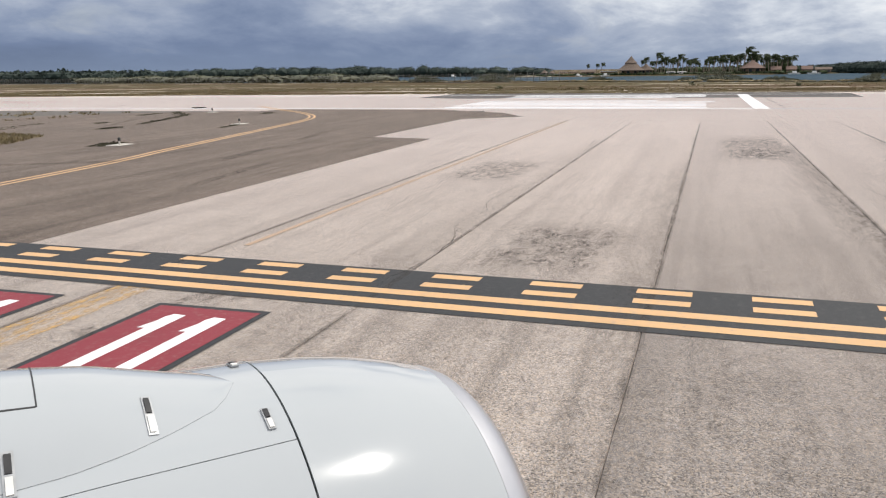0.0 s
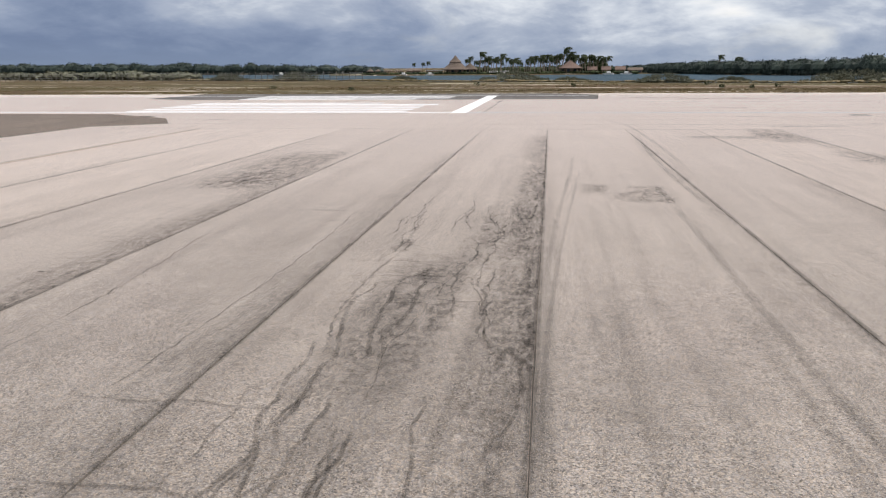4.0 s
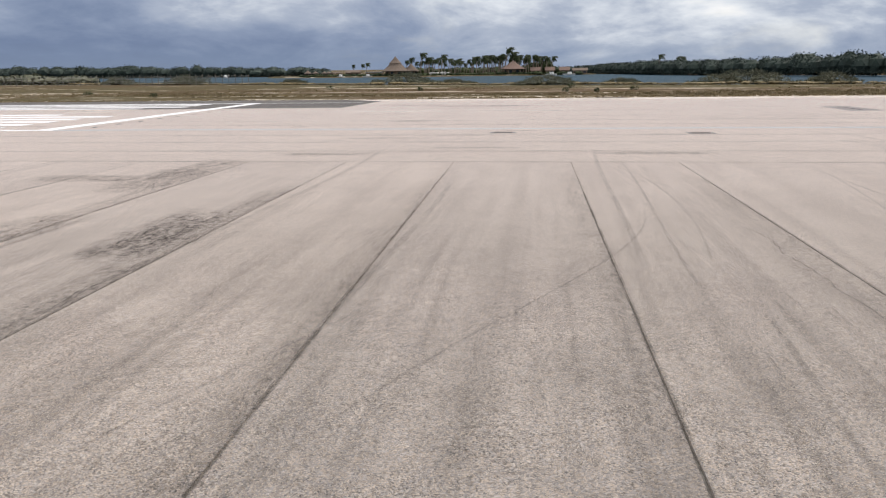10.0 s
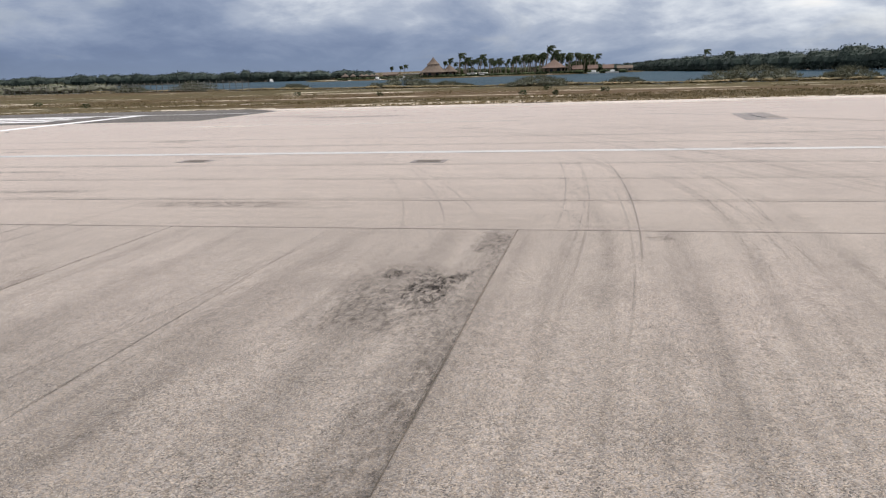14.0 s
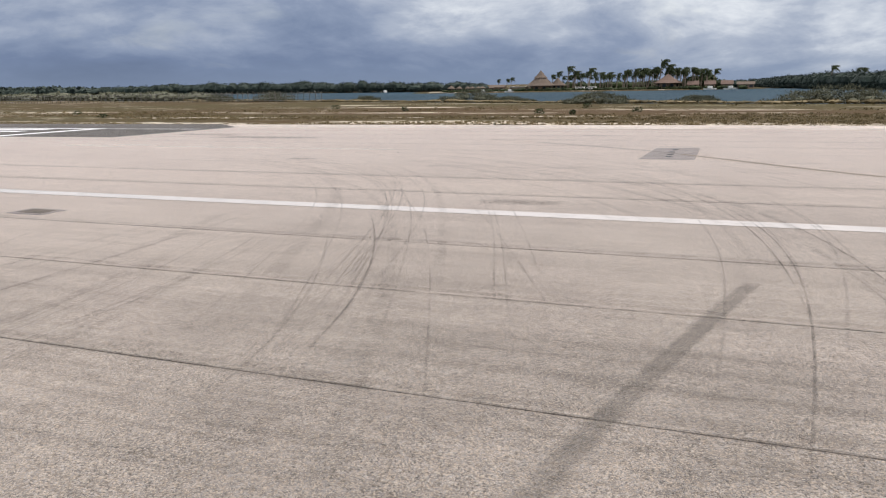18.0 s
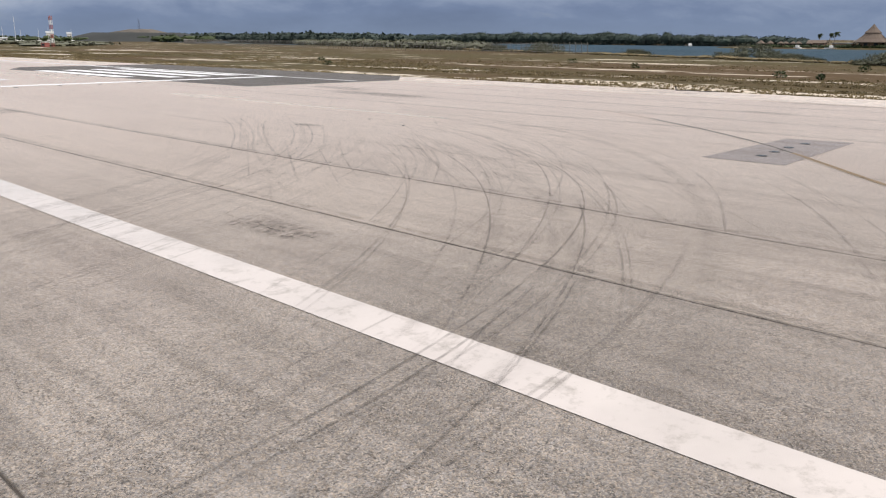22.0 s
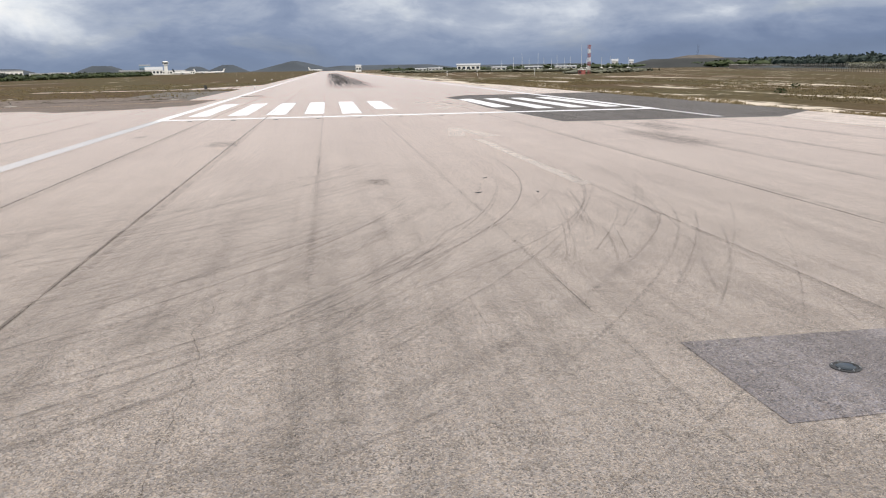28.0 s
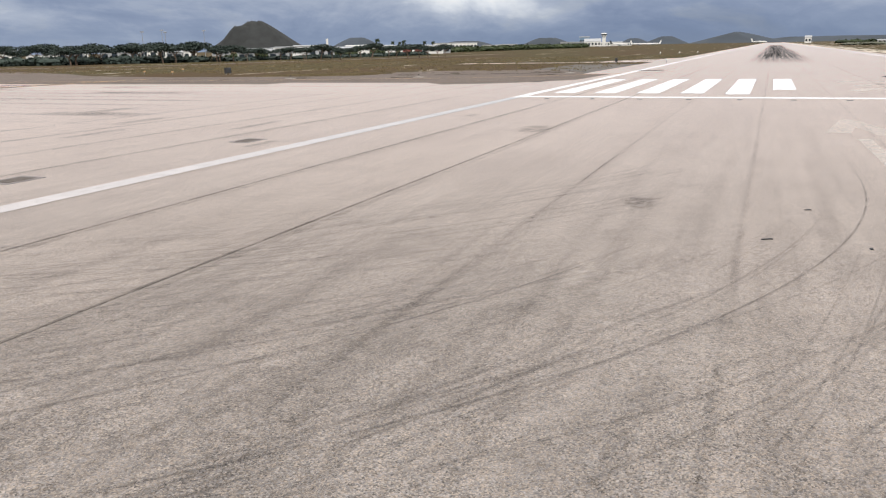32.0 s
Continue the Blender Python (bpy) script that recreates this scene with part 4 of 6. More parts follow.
    for x in RUNWAY_X[:-1]:
        if x in FAINT:
            blot("joint_smear", x, -20, 200, 0.20, 90, M_SMEAR, "faint smear along a closed paving joint")
        else:
            blot("joint_line", x, -20, 200, 0.09 if x < -27 else (0.14 if x < -10 else 0.11), 90, M_SEAM, "dark dirt line in a paving joint")
    blot("rubber_deposit", -1.5, 500, 800, 14, 90, M_RUBBER, "black tyre rubber laid down on the runway touchdown zone", "rubber deposit")
    blot("rubber_deposit", -2.6, 430, 560, 6, 90, M_RUBBER, "black tyre rubber laid down on the runway touchdown zone", "rubber deposit")


def build_patch():
    sheet("runway_patch", [(-2.75, -66.1), (5.4, -65.7), (4.9, -63.15), (-2.8, -63.2)], 0.008, M_PATCH, "grey asphalt patch round a row of inset lights", "patch")
    for x, y in ((-1.05, -64.6), (0.35, -64.5), (1.95, -64.4), (3.6, -64.4)):
        drain = thing("inset_light", "round black cast inset light in a grey asphalt patch", "inset light", (x, y, 0.008), rng.uniform(0, 60), "inset lights in the patch")
        part("rim", cone_rings(((0.20, 0.0), (0.205, 0.012), (0.17, 0.02), (0.16, 0.006)), 20), M_BLACK_METAL, drain)
        bm = cone_rings(((0.13, 0.0), (0.13, 0.016), (0.10, 0.03), (0.03, 0.034)), 14)
        part("dome", bm, M_WINDOW, drain, "dark glossy dome")
        for k in range(6):
            a = k * math.pi / 3
            part("bolt", box_bm(0.175 * math.cos(a) - 0.012, 0.175 * math.cos(a) + 0.012, 0.175 * math.sin(a) - 0.012, 0.175 * math.sin(a) + 0.012, 0.004, 0.03), M_STEEL, drain)
    for x, y in ((-26.6, -46.2), (-25.8, -34.0)):
        pit = thing("pit_cover", "dark steel pit cover set in a concrete surround", "pit cover", (x, y, 0.0), 0, "pit covers beside the runway edge")
        part("surround", box_bm(-0.55, 0.55, -0.8, 0.8, 0.0, 0.012), M_PATCH, pit)
        part("lid", box_bm(-0.34, 0.34, -0.55, 0.55, 0.012, 0.026, 0.005), M_LID, pit, "rusty brown worn lid")
    turn = thing("turn_pad_line", "yellow turn line with black edges, worn to orange", "taxiway marking", kind="structure")
    pts = smooth_line([(11.2, -49.9), (8.75, -54.4), (7.9, -55.6), (5.6, -59.1), (2.7, -62.8), (0.5, -65.1), (-1.6, -67.1), (-4.2, -69.5), (-8.0, -73.2), (-12, -78)], 60)
    band("line", pts[:7], 0.10, 0.014, M_YELLOW_OLD, "thin faded start of the line", turn)
    band("line", pts[6:31], 0.12, 0.014, M_JOINT, "worn black part of the line", turn)
    band("line", pts[30:], 0.18, 0.014, M_BROWN_LINE, "", turn)
    for k in range(12):
        x = -19.6 + 3.6 * k
        light = thing("threshold_light", "small dark inset threshold light flush with the asphalt", "inset light", (x, -2.5, 0.0), 0, "inset threshold lights")
        part("plate", cone_rings(((0.22, 0.0), (0.22, 0.012), (0.15, 0.022), (0.04, 0.024)), 12), M_BLACK_METAL, light)


build_tyre_marks()
build_stains()
build_patch()
for x, y, long, a in ((-3.16, -47.9, 0.24, 15), (-1.09, -48.2, 0.12, 70), (-2.21, -44.3, 0.16, 5)):
    scrap = new("rubber_scrap", mesh_of("rubber_scrap", *ribbon(((0, 0), (long * 0.35, 0.02), (long * 0.7, 0.05), (long, 0.04)), 0.045, 0.0)[:2], M_BLACK_METAL))
    scrap.matrix_basis = pose(x, y, 0.004, 0, 0, a)
    thick = scrap.modifiers.new("thickness", "SOLIDIFY")
    thick.thickness, thick.offset = 0.02, 1.0
    tagged(scrap, "small black scrap of tyre rubber lying on the runway", "rubber scrap", "rubber scraps on the runway")

for line in (((3.4, 9.0), (4.6, 12.5), (6.4, 14.0), (7.6, 12.6)), ((4.2, 17.0), (5.6, 20.5), (7.4, 21.0)), ((3.0, 25.0), (5.0, 27.5), (7.4, 27.0))):
    band("paint_wash", smooth_line(line, 24), 1.3, MARK_Z - 0.003, M_GHOST, "curled wash of thin white paint on the runway", category="paint")
for line in (((6.0, 20.4), (6.5, 21.2), (6.2, 21.9), (6.9, 22.0)), ((6.4, 14.8), (7.1, 15.2), (6.9, 16.0), (7.6, 16.3), (7.4, 15.4)), ((9.6, 8.4), (10.2, 8.7), (9.9, 9.4))):
    band("tar_line", smooth_line(line, 24), 0.14, MARK_Z, M_JOINT, "curled black tar line on the runway", category="tar line")


def crack(x, y, length, way, rnd, width, branch=True):
    """A thin crack that wanders along the paving and may fork."""
    n = max(8, int(length / 0.22))
    points, side, drift = [], 0.0, 0.0
    for k in range(n + 1):
        drift = drift * 0.45 + rnd.uniform(-0.06, 0.06)
        side += drift
        u = length * k / n
        points.append((x + u, y + side) if way == "x" else (x + side, y + u))
    band("crack", points, width, MARK_Z - 0.002, M_CRACK, "thin wandering crack in the asphalt", category="crack")["group"] = "cracks in the paving"
    if branch:
        for _ in range(rnd.randint(0, 2)):
            px, py = points[rnd.randint(2, n - 2)]
            crack(px, py, rnd.uniform(1.0, 3.5), rnd.choice("xxy") if way == "x" else rnd.choice("xyy"), rnd, width * 0.8, False)


def build_cracks():
    rnd = random.Random(44)
    for line, wide in ((((-77.2, 0.16), (-82.3, -0.34), (-86.1, -0.48), (-89.8, -0.52)), 0.05), (((-73.3, -2.94), (-79.0, -3.16), (-84.6, -3.06), (-89.2, -2.82)), 0.045), (((-74.7, -1.2), (-74.6, -2.0), (-74.7, -2.75)), 0.12), (((-78.3, -5.4), (-83.5, -5.0), (-86.3, -5.3)), 0.07)):
        points = [(x + rnd.uniform(-0.03, 0.03), y + rnd.uniform(-0.04, 0.04)) for x, y in smooth_line(line, 40)]
        band("crack", points, wide, MARK_Z - 0.002, M_CRACK, "thin wandering crack in the asphalt", category="crack")["group"] = "cracks in the paving"
    for k in range(22):
        x = -74.0 - 0.6 * k
        blot("tread_mark", x, 1.8 + 0.7 * ((x + 87) / 13) ** 2 + rnd.uniform(-0.05, 0.05), 0.10, 0.30, rnd.uniform(-15, 15), M_OIL, "short dark tread print on the taxiway", "tyre mark")["group"] = "tread prints"
    for k in range(22):
        crack(rnd.uniform(-95, -76), rnd.uniform(-8.2, -4.4), rnd.uniform(2, 7), "x", rnd, rnd.uniform(0.04, 0.10))
    for k in range(26):
        crack(rnd.uniform(-100, -60), rnd.uniform(-50, 15), rnd.uniform(5, 16), "x", rnd, rnd.uniform(0.014, 0.03))
    for k in range(16):
        crack(rnd.uniform(-40, 14), rnd.uniform(-70, -18), rnd.uniform(3, 10), "y", rnd, rnd.uniform(0.014, 0.026))


build_cracks()


# ---------------------------------------------------------------- plants
def leaf_cloud(rnd, blobs, count, size, flat_z=0.75):
    """Vertices and faces of many small leaf clumps (bent pairs of triangles) spread over the shells of some blobs (x, y, z, rx, ry, rz)."""
    verts, faces = [], []
    weight = [b[3] * b[4] for b in blobs]
    for _ in range(count):
        x, y, z, rx, ry, rz = rnd.choices(blobs, weight)[0]
        while True:
            d = Vector((rnd.uniform(-1, 1), rnd.uniform(-1, 1), rnd.uniform(-0.8, 1)))
            if 0.1 < d.length < 1:
                break
        d = d.normalized() * rnd.uniform(0.55, 1.08) ** 0.6
        p = Vector((x + d.x * rx, y + d.y * ry, z + d.z * rz))
        u = Vector((rnd.uniform(-1, 1), rnd.uniform(-1, 1), rnd.uniform(-0.5, 0.8))).normalized()
        v = u.cross(Vector((rnd.uniform(-1, 1), rnd.uniform(-1, 1), rnd.uniform(-1, 1)))).normalized()
        s = size * rnd.uniform(0.6, 1.5)
        k = len(verts)
        verts += [tuple(p - u * s * 0.6), tuple(p + v * s * 0.55), tuple(p + u * s * 0.7), tuple(p - v * s * 0.5 + Vector((0, 0, -0.2 * s)))]
        faces += [(k, k + 1, k + 2), (k, k + 2, k + 3)]
    return verts, faces


def lump(verts, faces, x, y, z, rx, ry, rz, rnd):
    """A small uneven solid inside a crown, so that it is not see-through."""
    o = len(verts)
    for j, (c, sn) in enumerate(((-0.7, 0.7), (-0.1, 1.0), (0.5, 0.85), (0.9, 0.4))):
        for k in range(7):
            a = 2 * math.pi * (k + 0.5 * (j % 2)) / 7
            w = sn * rnd.uniform(0.8, 1.1)
            verts.append((x + rx * w * math.cos(a), y + ry * w * math.sin(a), z + rz * c * rnd.uniform(0.85, 1.1)))
    for j in range(3):
        for k in range(7):
            faces.append((o + j * 7 + k, o + j * 7 + (k + 1) % 7, o + (j + 1) * 7 + (k + 1) % 7, o + (j + 1) * 7 + k))
    faces.append(tuple(o + 21 + k for k in range(7)))


def belt(name, line, label, mat, tall, deep, every, seed, leaf=1.0, per=60, category="trees"):
    """A closed belt of woods along a line of (x, y, height)."""
    rnd = random.Random(seed)
    verts, faces = [], []
    for (x0, y0, h0), (x1, y1, h1) in zip(line, line[1:]):
        n = max(1, int(math.dist((x0, y0), (x1, y1)) / every))
        for k in range(n):
            t = (k + rnd.random()) / n
            for row in range(deep):
                h = (h0 + (h1 - h0) * t) * tall * (0.86 + 0.26 * noise.noise((x0 + k * 0.33, seed * 1.7, row * 2.1)) + rnd.uniform(-0.07, 0.08))
                x = x0 + (x1 - x0) * t + rnd.uniform(-0.4, 0.4) * every
                y = y0 + (y1 - y0) * t + rnd.uniform(-0.4, 0.4) * every
                d = Vector((x + 20, y + 40, 0)).normalized() * row * every * 0.8
                x, y = x + d.x, y + d.y
                r = every * rnd.uniform(0.75, 1.15)
                lump(verts, faces, x, y, h * 0.45, r * 0.92, r * 0.92, h * 0.48, rnd)
                blobs = [(x, y, h * 0.5, r, r, h * 0.5), (x + rnd.uniform(-0.6, 0.6) * r, y + rnd.uniform(-0.6, 0.6) * r, h * 0.72, r * 0.6, r * 0.6, h * 0.3), (x, y, h * 0.2, r * 1.1, r * 1.1, h * 0.22)]
                v, f = leaf_cloud(rnd, blobs, per, leaf)
                o = len(verts)
                verts += v
                faces += [tuple(i + o for i in q) for q in f]
    return tagged(new(name, mesh_of(name, verts, faces, mat)), label, category, kind="stuff")


belt("mangrove_belt", ((180.6, -180.8, 8.0), (203.3, -143.0, 8.4), (245.3, -119.4, 7.6), (281.4, -102.6, 7.2), (319.2, -90.9, 7.1), (365.4, -80.8, 6.4), (436.8, -61.0, 5.2), (446, -46, 4.4)), "dark green mangrove belt on the far shore of the lagoon", M_MANGROVE, 1.0, 3, 4.2, 21, 0.42, 330)
belt("mangrove_belt", ((453.6, 100.6, 5.5), (463.7, 142.6, 7.1), (478.8, 201.4, 8.4), (504.0, 285.4, 9.2), (520.8, 377.8, 9.7), (533.4, 503.8, 9.2)), "dark green mangrove belt on the far shore of the lagoon", M_MANGROVE, 1.0, 2, 6, 22, 0.6, 280)
belt("mangrove_belt", ((533.4, 503.8, 9.2), (554.4, 671.8, 10.1), (571.2, 881.8, 10.9), (621.6, 1175.8, 11.8)), "distant dark green mangrove belt", M_MANGROVE, 1.0, 2, 16, 23, 3.2, 60)
belt("mangrove_belt", ((330, 330, 8), (330, 430, 8.5), (362, 520, 7), (395, 600, 3.5)), "dark green mangrove belt behind the boundary fence", M_MANGROVE, 1.0, 2, 7, 24, 1.3, 150)
belt("shore_scrub", ((196, 126, 3.2), (214, 162, 4.0), (232, 205, 3.6), (250, 260, 3.8), (285, 350, 3.6)), "dull olive scrub along the lagoon shore", M_SCRUB, 1.0, 2, 6, 25, 0.9, 80, "scrub")
belt("shore_scrub", ((120, 330, 2.0), (180, 420, 2.4), (150, 560, 2.6), (60, 700, 2.6)), "low dry scrub beyond the airfield grass", M_SCRUB, 1.0, 2, 14, 26, 1.3, 40, "scrub")


def shore_bush(x, y, long, deep, tall, seed, turn):
    """A long feathery thicket, tallest in the middle and running out low at both ends."""
    rnd = random.Random(seed)
    bush = thing("shore_bush", "feathery olive-brown thicket on the lagoon shore", "bush", (x, y, -0.05), turn, "bushes along the lagoon shore")
    blobs = []
    for k in range(26):
        u = rnd.uniform(-0.5, 0.5)
        h = tall * max(0.22, (1 - (2 * u) ** 2) ** 0.7) * rnd.uniform(0.6, 1.0)
        blobs.append((u * long, rnd.uniform(-0.45, 0.45) * deep, h * 0.45, long * rnd.uniform(0.06, 0.11), deep * rnd.uniform(0.22, 0.4), h * 0.5))
    v, f = leaf_cloud(rnd, blobs, int(330 * long), 0.17)
    for bx, by, bz, rx, ry, rz in blobs:
        lump(v, f, bx, by, bz * 0.6, rx * 0.5, ry * 0.5, rz * 0.42, rnd)
        for _ in range(26):
            px, py, pz = bx + rnd.uniform(-1, 1) * rx, by + rnd.uniform(-1, 1) * ry, bz + rz * rnd.uniform(0.2, 0.9)
            k = len(v)
            lx, lh = rnd.uniform(-0.3, 0.3), rnd.uniform(0.25, 0.6)
            v.extend(((px - 0.06, py, pz), (px + 0.06, py + 0.05, pz), (px + lx, py + rnd.uniform(-0.2, 0.2), pz + lh)))
            f.append((k, k + 1, k + 2))
    part("crown", mesh_of("crown", v, f, M_SCRUB), None, bush)
    for bx, by, bz, *_ in blobs[:6]:
        part("stem", tube_bm([(bx * 0.8, by * 0.8, 0), (bx * 0.95, by, bz * 0.6), (bx + rnd.uniform(-0.3, 0.3), by, bz)], [0.09, 0.06, 0.03], 5), M_WOOD, bush)


for k, (x, y, l, d, h, a) in enumerate(((150, 3, 20, 6, 3.6, 66), (115, -37, 13, 5, 2.9, 66), (106, -79, 21, 6, 3.5, 64), (99, -95, 10, 4, 2.8, 62), (171, 76, 20, 6, 3.8, 66), (88, -128, 14, 5, 3.0, 66),
                                       (133, -14, 9, 4, 1.5, 66), (124, -55, 8, 4, 1.4, 66), (160, 38, 10, 4, 1.6, 66), (182, 104, 16, 5, 3.0, 66))):
    shore_bush(x, y, l, d, h, 40 + k, a)
belt("shore_reeds", tuple((along(SHORE, y) - 3.0, y, 0.45 + 0.2 * (k % 3)) for k, y in enumerate(range(-150, 131, 14))), "low brown reeds and grass along the lagoon edge", M_TUFT, 1.0, 1, 1.6, 27, 0.22, 60, "reeds")


def grass_tufts():
    """Dry tufts over the sand beside the runway, thinning out with distance."""
    rnd = random.Random(8)
    verts, faces = [], []

    def tuft(x, y, wide, tall, blades):
        for _ in range(blades):
            a, r = rnd.uniform(0, 6.283), wide * rnd.random() ** 0.5
            px, py = x + r * math.cos(a), y + r * math.sin(a)
            b, h, w = rnd.uniform(0, 6.283), tall * rnd.uniform(0.5, 1.1), wide * rnd.uniform(0.16, 0.3)
            k = len(verts)
            lean = rnd.uniform(0.1, 0.5) * h
            verts.extend(((px - w * math.cos(b), py - w * math.sin(b), -0.05), (px + w * math.cos(b), py + w * math.sin(b), -0.05), (px + lean * math.cos(a), py + lean * math.sin(a), h - 0.05)))
            faces.append((k, k + 1, k + 2))

    for _ in range(12000):
        x = 32.6 + abs(rnd.gauss(0, 1)) * 26
        y = rnd.uniform(-120, 190)
        if x > along(SHORE, y) - 4 or noise.noise((x * 0.07, y * 0.02, 3.1)) < -0.12:
            continue
        tuft(x, y, rnd.uniform(0.15, 0.7), rnd.uniform(0.06, 0.26), 8)
    for _ in range(1500):
        tuft(32.5 + abs(rnd.gauss(0, 0.8)), rnd.uniform(-120, 120), rnd.uniform(0.12, 0.35), rnd.uniform(0.06, 0.2), 7)
    for _ in range(3500):
        x, y = rnd.uniform(-210, -30), rnd.uniform(46, 230)
        if y < 68 - 0.05 * abs(x + 66):
            continue
        tuft(x, y, rnd.uniform(0.3, 0.9), rnd.uniform(0.10, 0.34), 7)
    tagged(new("grass_tufts", mesh_of("grass_tufts", verts, faces, M_TUFT)), "dry yellow-green grass tufts on the sand", "grass", kind="stuff")


grass_tufts()


def shoulder_weeds():
    """Weeds in the shoulder's cracks and beside its lights, and the grass that has crept over its far corner."""
    rnd = random.Random(31)
    verts, faces = [], []

    def weed(x, y, tall):
        for _ in range(5):
            a, k = rnd.uniform(0, 6.283), len(verts)
            px, py, w, h = x + rnd.gauss(0, 0.10), y + rnd.gauss(0, 0.10), rnd.uniform(0.04, 0.09), tall * rnd.uniform(0.5, 1.1)
            verts.extend(((px - w * math.cos(a), py - w * math.sin(a), 0.0), (px + w * math.cos(a), py + w * math.sin(a), 0.0), (px + rnd.gauss(0, 0.06), py + rnd.gauss(0, 0.06), h)))
            faces.append((k, k + 1, k + 2))

    for x0, y0, x1, y1, count, spread in ((-50.7, 51.0, -37, 56.2, 120, 0.25), (-37, 56.2, -31, 61.6, 90, 0.35), (-56.5, 50.2, -54.5, 50.6, 60, 0.25), (-50.5, 56, -49, 56.2, 30, 0.2), (-38, 61, -34, 61.6, 50, 0.25),
                                          (-33.6, 48.8, -32, 49.2, 40, 0.25), (-54, 41.2, -50.3, 41.7, 40, 0.15), (-22, 64.6, -19, 66.5, 90, 0.4), (-69.3, 39.4, -67.6, 40.2, 120, 0.35), (-66, 56, -50, 62, 60, 0.3)):
        for _ in range(count):
            u = rnd.random()
            weed(x0 + (x1 - x0) * u + rnd.gauss(0, spread), y0 + (y1 - y0) * u + rnd.gauss(0, spread), rnd.uniform(0.03, 0.11))
    tagged(new("shoulder_weeds", mesh_of("shoulder_weeds", verts, faces, M_WEED)), "dark green weeds growing in the cracks of the shoulder", "weeds", kind="stuff")
    verts, faces = [], []
    for _ in range(2600):
        x, y = rnd.uniform(-80, -62), rnd.uniform(46, 60)
        if y > 46.4 + max(0.0, x + 70) * 0.45 and y < 60 - (x + 62) ** 2 * 0.03 and x < -63.2 + max(0.0, y - 50) * 0.3:
            weed(x, y, rnd.uniform(0.10, 0.28))
    tagged(new("grass_corner", mesh_of("grass_corner", verts, faces, M_TUFT)), "yellow-green grass spreading over the corner of the shoulder", "grass", kind="stuff")


shoulder_weeds()

for k, (x, y, h) in enumerate(((75, -13, 0.8), (84, -42, 1.0), (61, -40, 0.8), (59, -45, 0.7), (68.5, -52, 0.7), (52, 28, 0.7), (66, 48, 0.8), (90, 8, 0.8))):
    rnd = random.Random(70 + k)
    shrub = thing("low_shrub", "small dark green shrub in the dry grass", "shrub", (x, y, -0.05), 0, "low shrubs in the grass")
    v, f = leaf_cloud(rnd, [(rnd.uniform(-0.5, 0.5), rnd.uniform(-0.5, 0.5), h * 0.5, h * 0.7, h * 0.6, h * 0.5) for _ in range(3)], 90, 0.17)
    part("crown", mesh_of("crown", v, f, M_TREES), None, shrub)
    part("stem", tube_bm([(0, 0, 0), (0.05, 0, h * 0.6)], [0.05, 0.02], 5), M_WOOD, shrub)


# ---------------------------------------------------------------- palms
def palm_variant(seed, lean):
    """Trunk and crown meshes of a wind-blown coconut palm, ten metres tall."""
    rnd = random.Random(seed)
    top = Vector((lean[0], lean[1], 9.2))
    line = [(0, 0, 0), (top.x * 0.15, top.y * 0.15, 3), (top.x * 0.5, top.y * 0.5, 6.2), tuple(top)]
    bm = tube_bm(line, [0.34, 0.24, 0.2, 0.17], 7)
    trunk = bpy.data.meshes.new("trunk")
    bm.to_mesh(trunk)
    bm.free()
    trunk.materials.append(M_TRUNK)
    verts, faces = [], []
    for k in range(38):
        a = k * 2.4 + rnd.uniform(-0.3, 0.3)
        rise, length = rnd.uniform(-0.6, 2.4), rnd.uniform(1.7, 2.5)
        way = Vector((math.cos(a), math.sin(a), 0))
        wind = Vector((0.1, -1.0, 0.12))
        pts = []
        for s in range(7):
            t = s / 6
            pts.append(top + way * length * t * (1 - 0.25 * t) + wind * t * t * 1.1 + Vector((0, 0, rise * t * 1.1 - 2.0 * t * t)))
        side = way.cross(Vector((0, 0, 1)))
        for s in range(6):
            p, q = pts[s], pts[s + 1]
            for sg in (-1, 1):
                for h in (0.0, 0.5):
                    m = p.lerp(q, h)
                    w = 0.8 * math.sin(math.pi * (0.12 + 0.8 * (s + h) / 6)) + 0.08
                    tip = m + side * sg * w + Vector((0, 0, -0.75 * w)) + (q - p) * 0.6
                    n = len(verts)
                    verts += [tuple(m), tuple(p.lerp(q, h + 0.36)), tuple(tip)]
                    faces.append((n, n + 1, n + 2))
    return trunk, mesh_of("crown", verts, faces, M_PALM)


PALMS = [palm_variant(s, l) for s, l in ((1, (0.6, 1.0)), (2, (-0.5, -0.8)), (3, (0.9, -0.3)), (4, (0.1, -1.4)))]
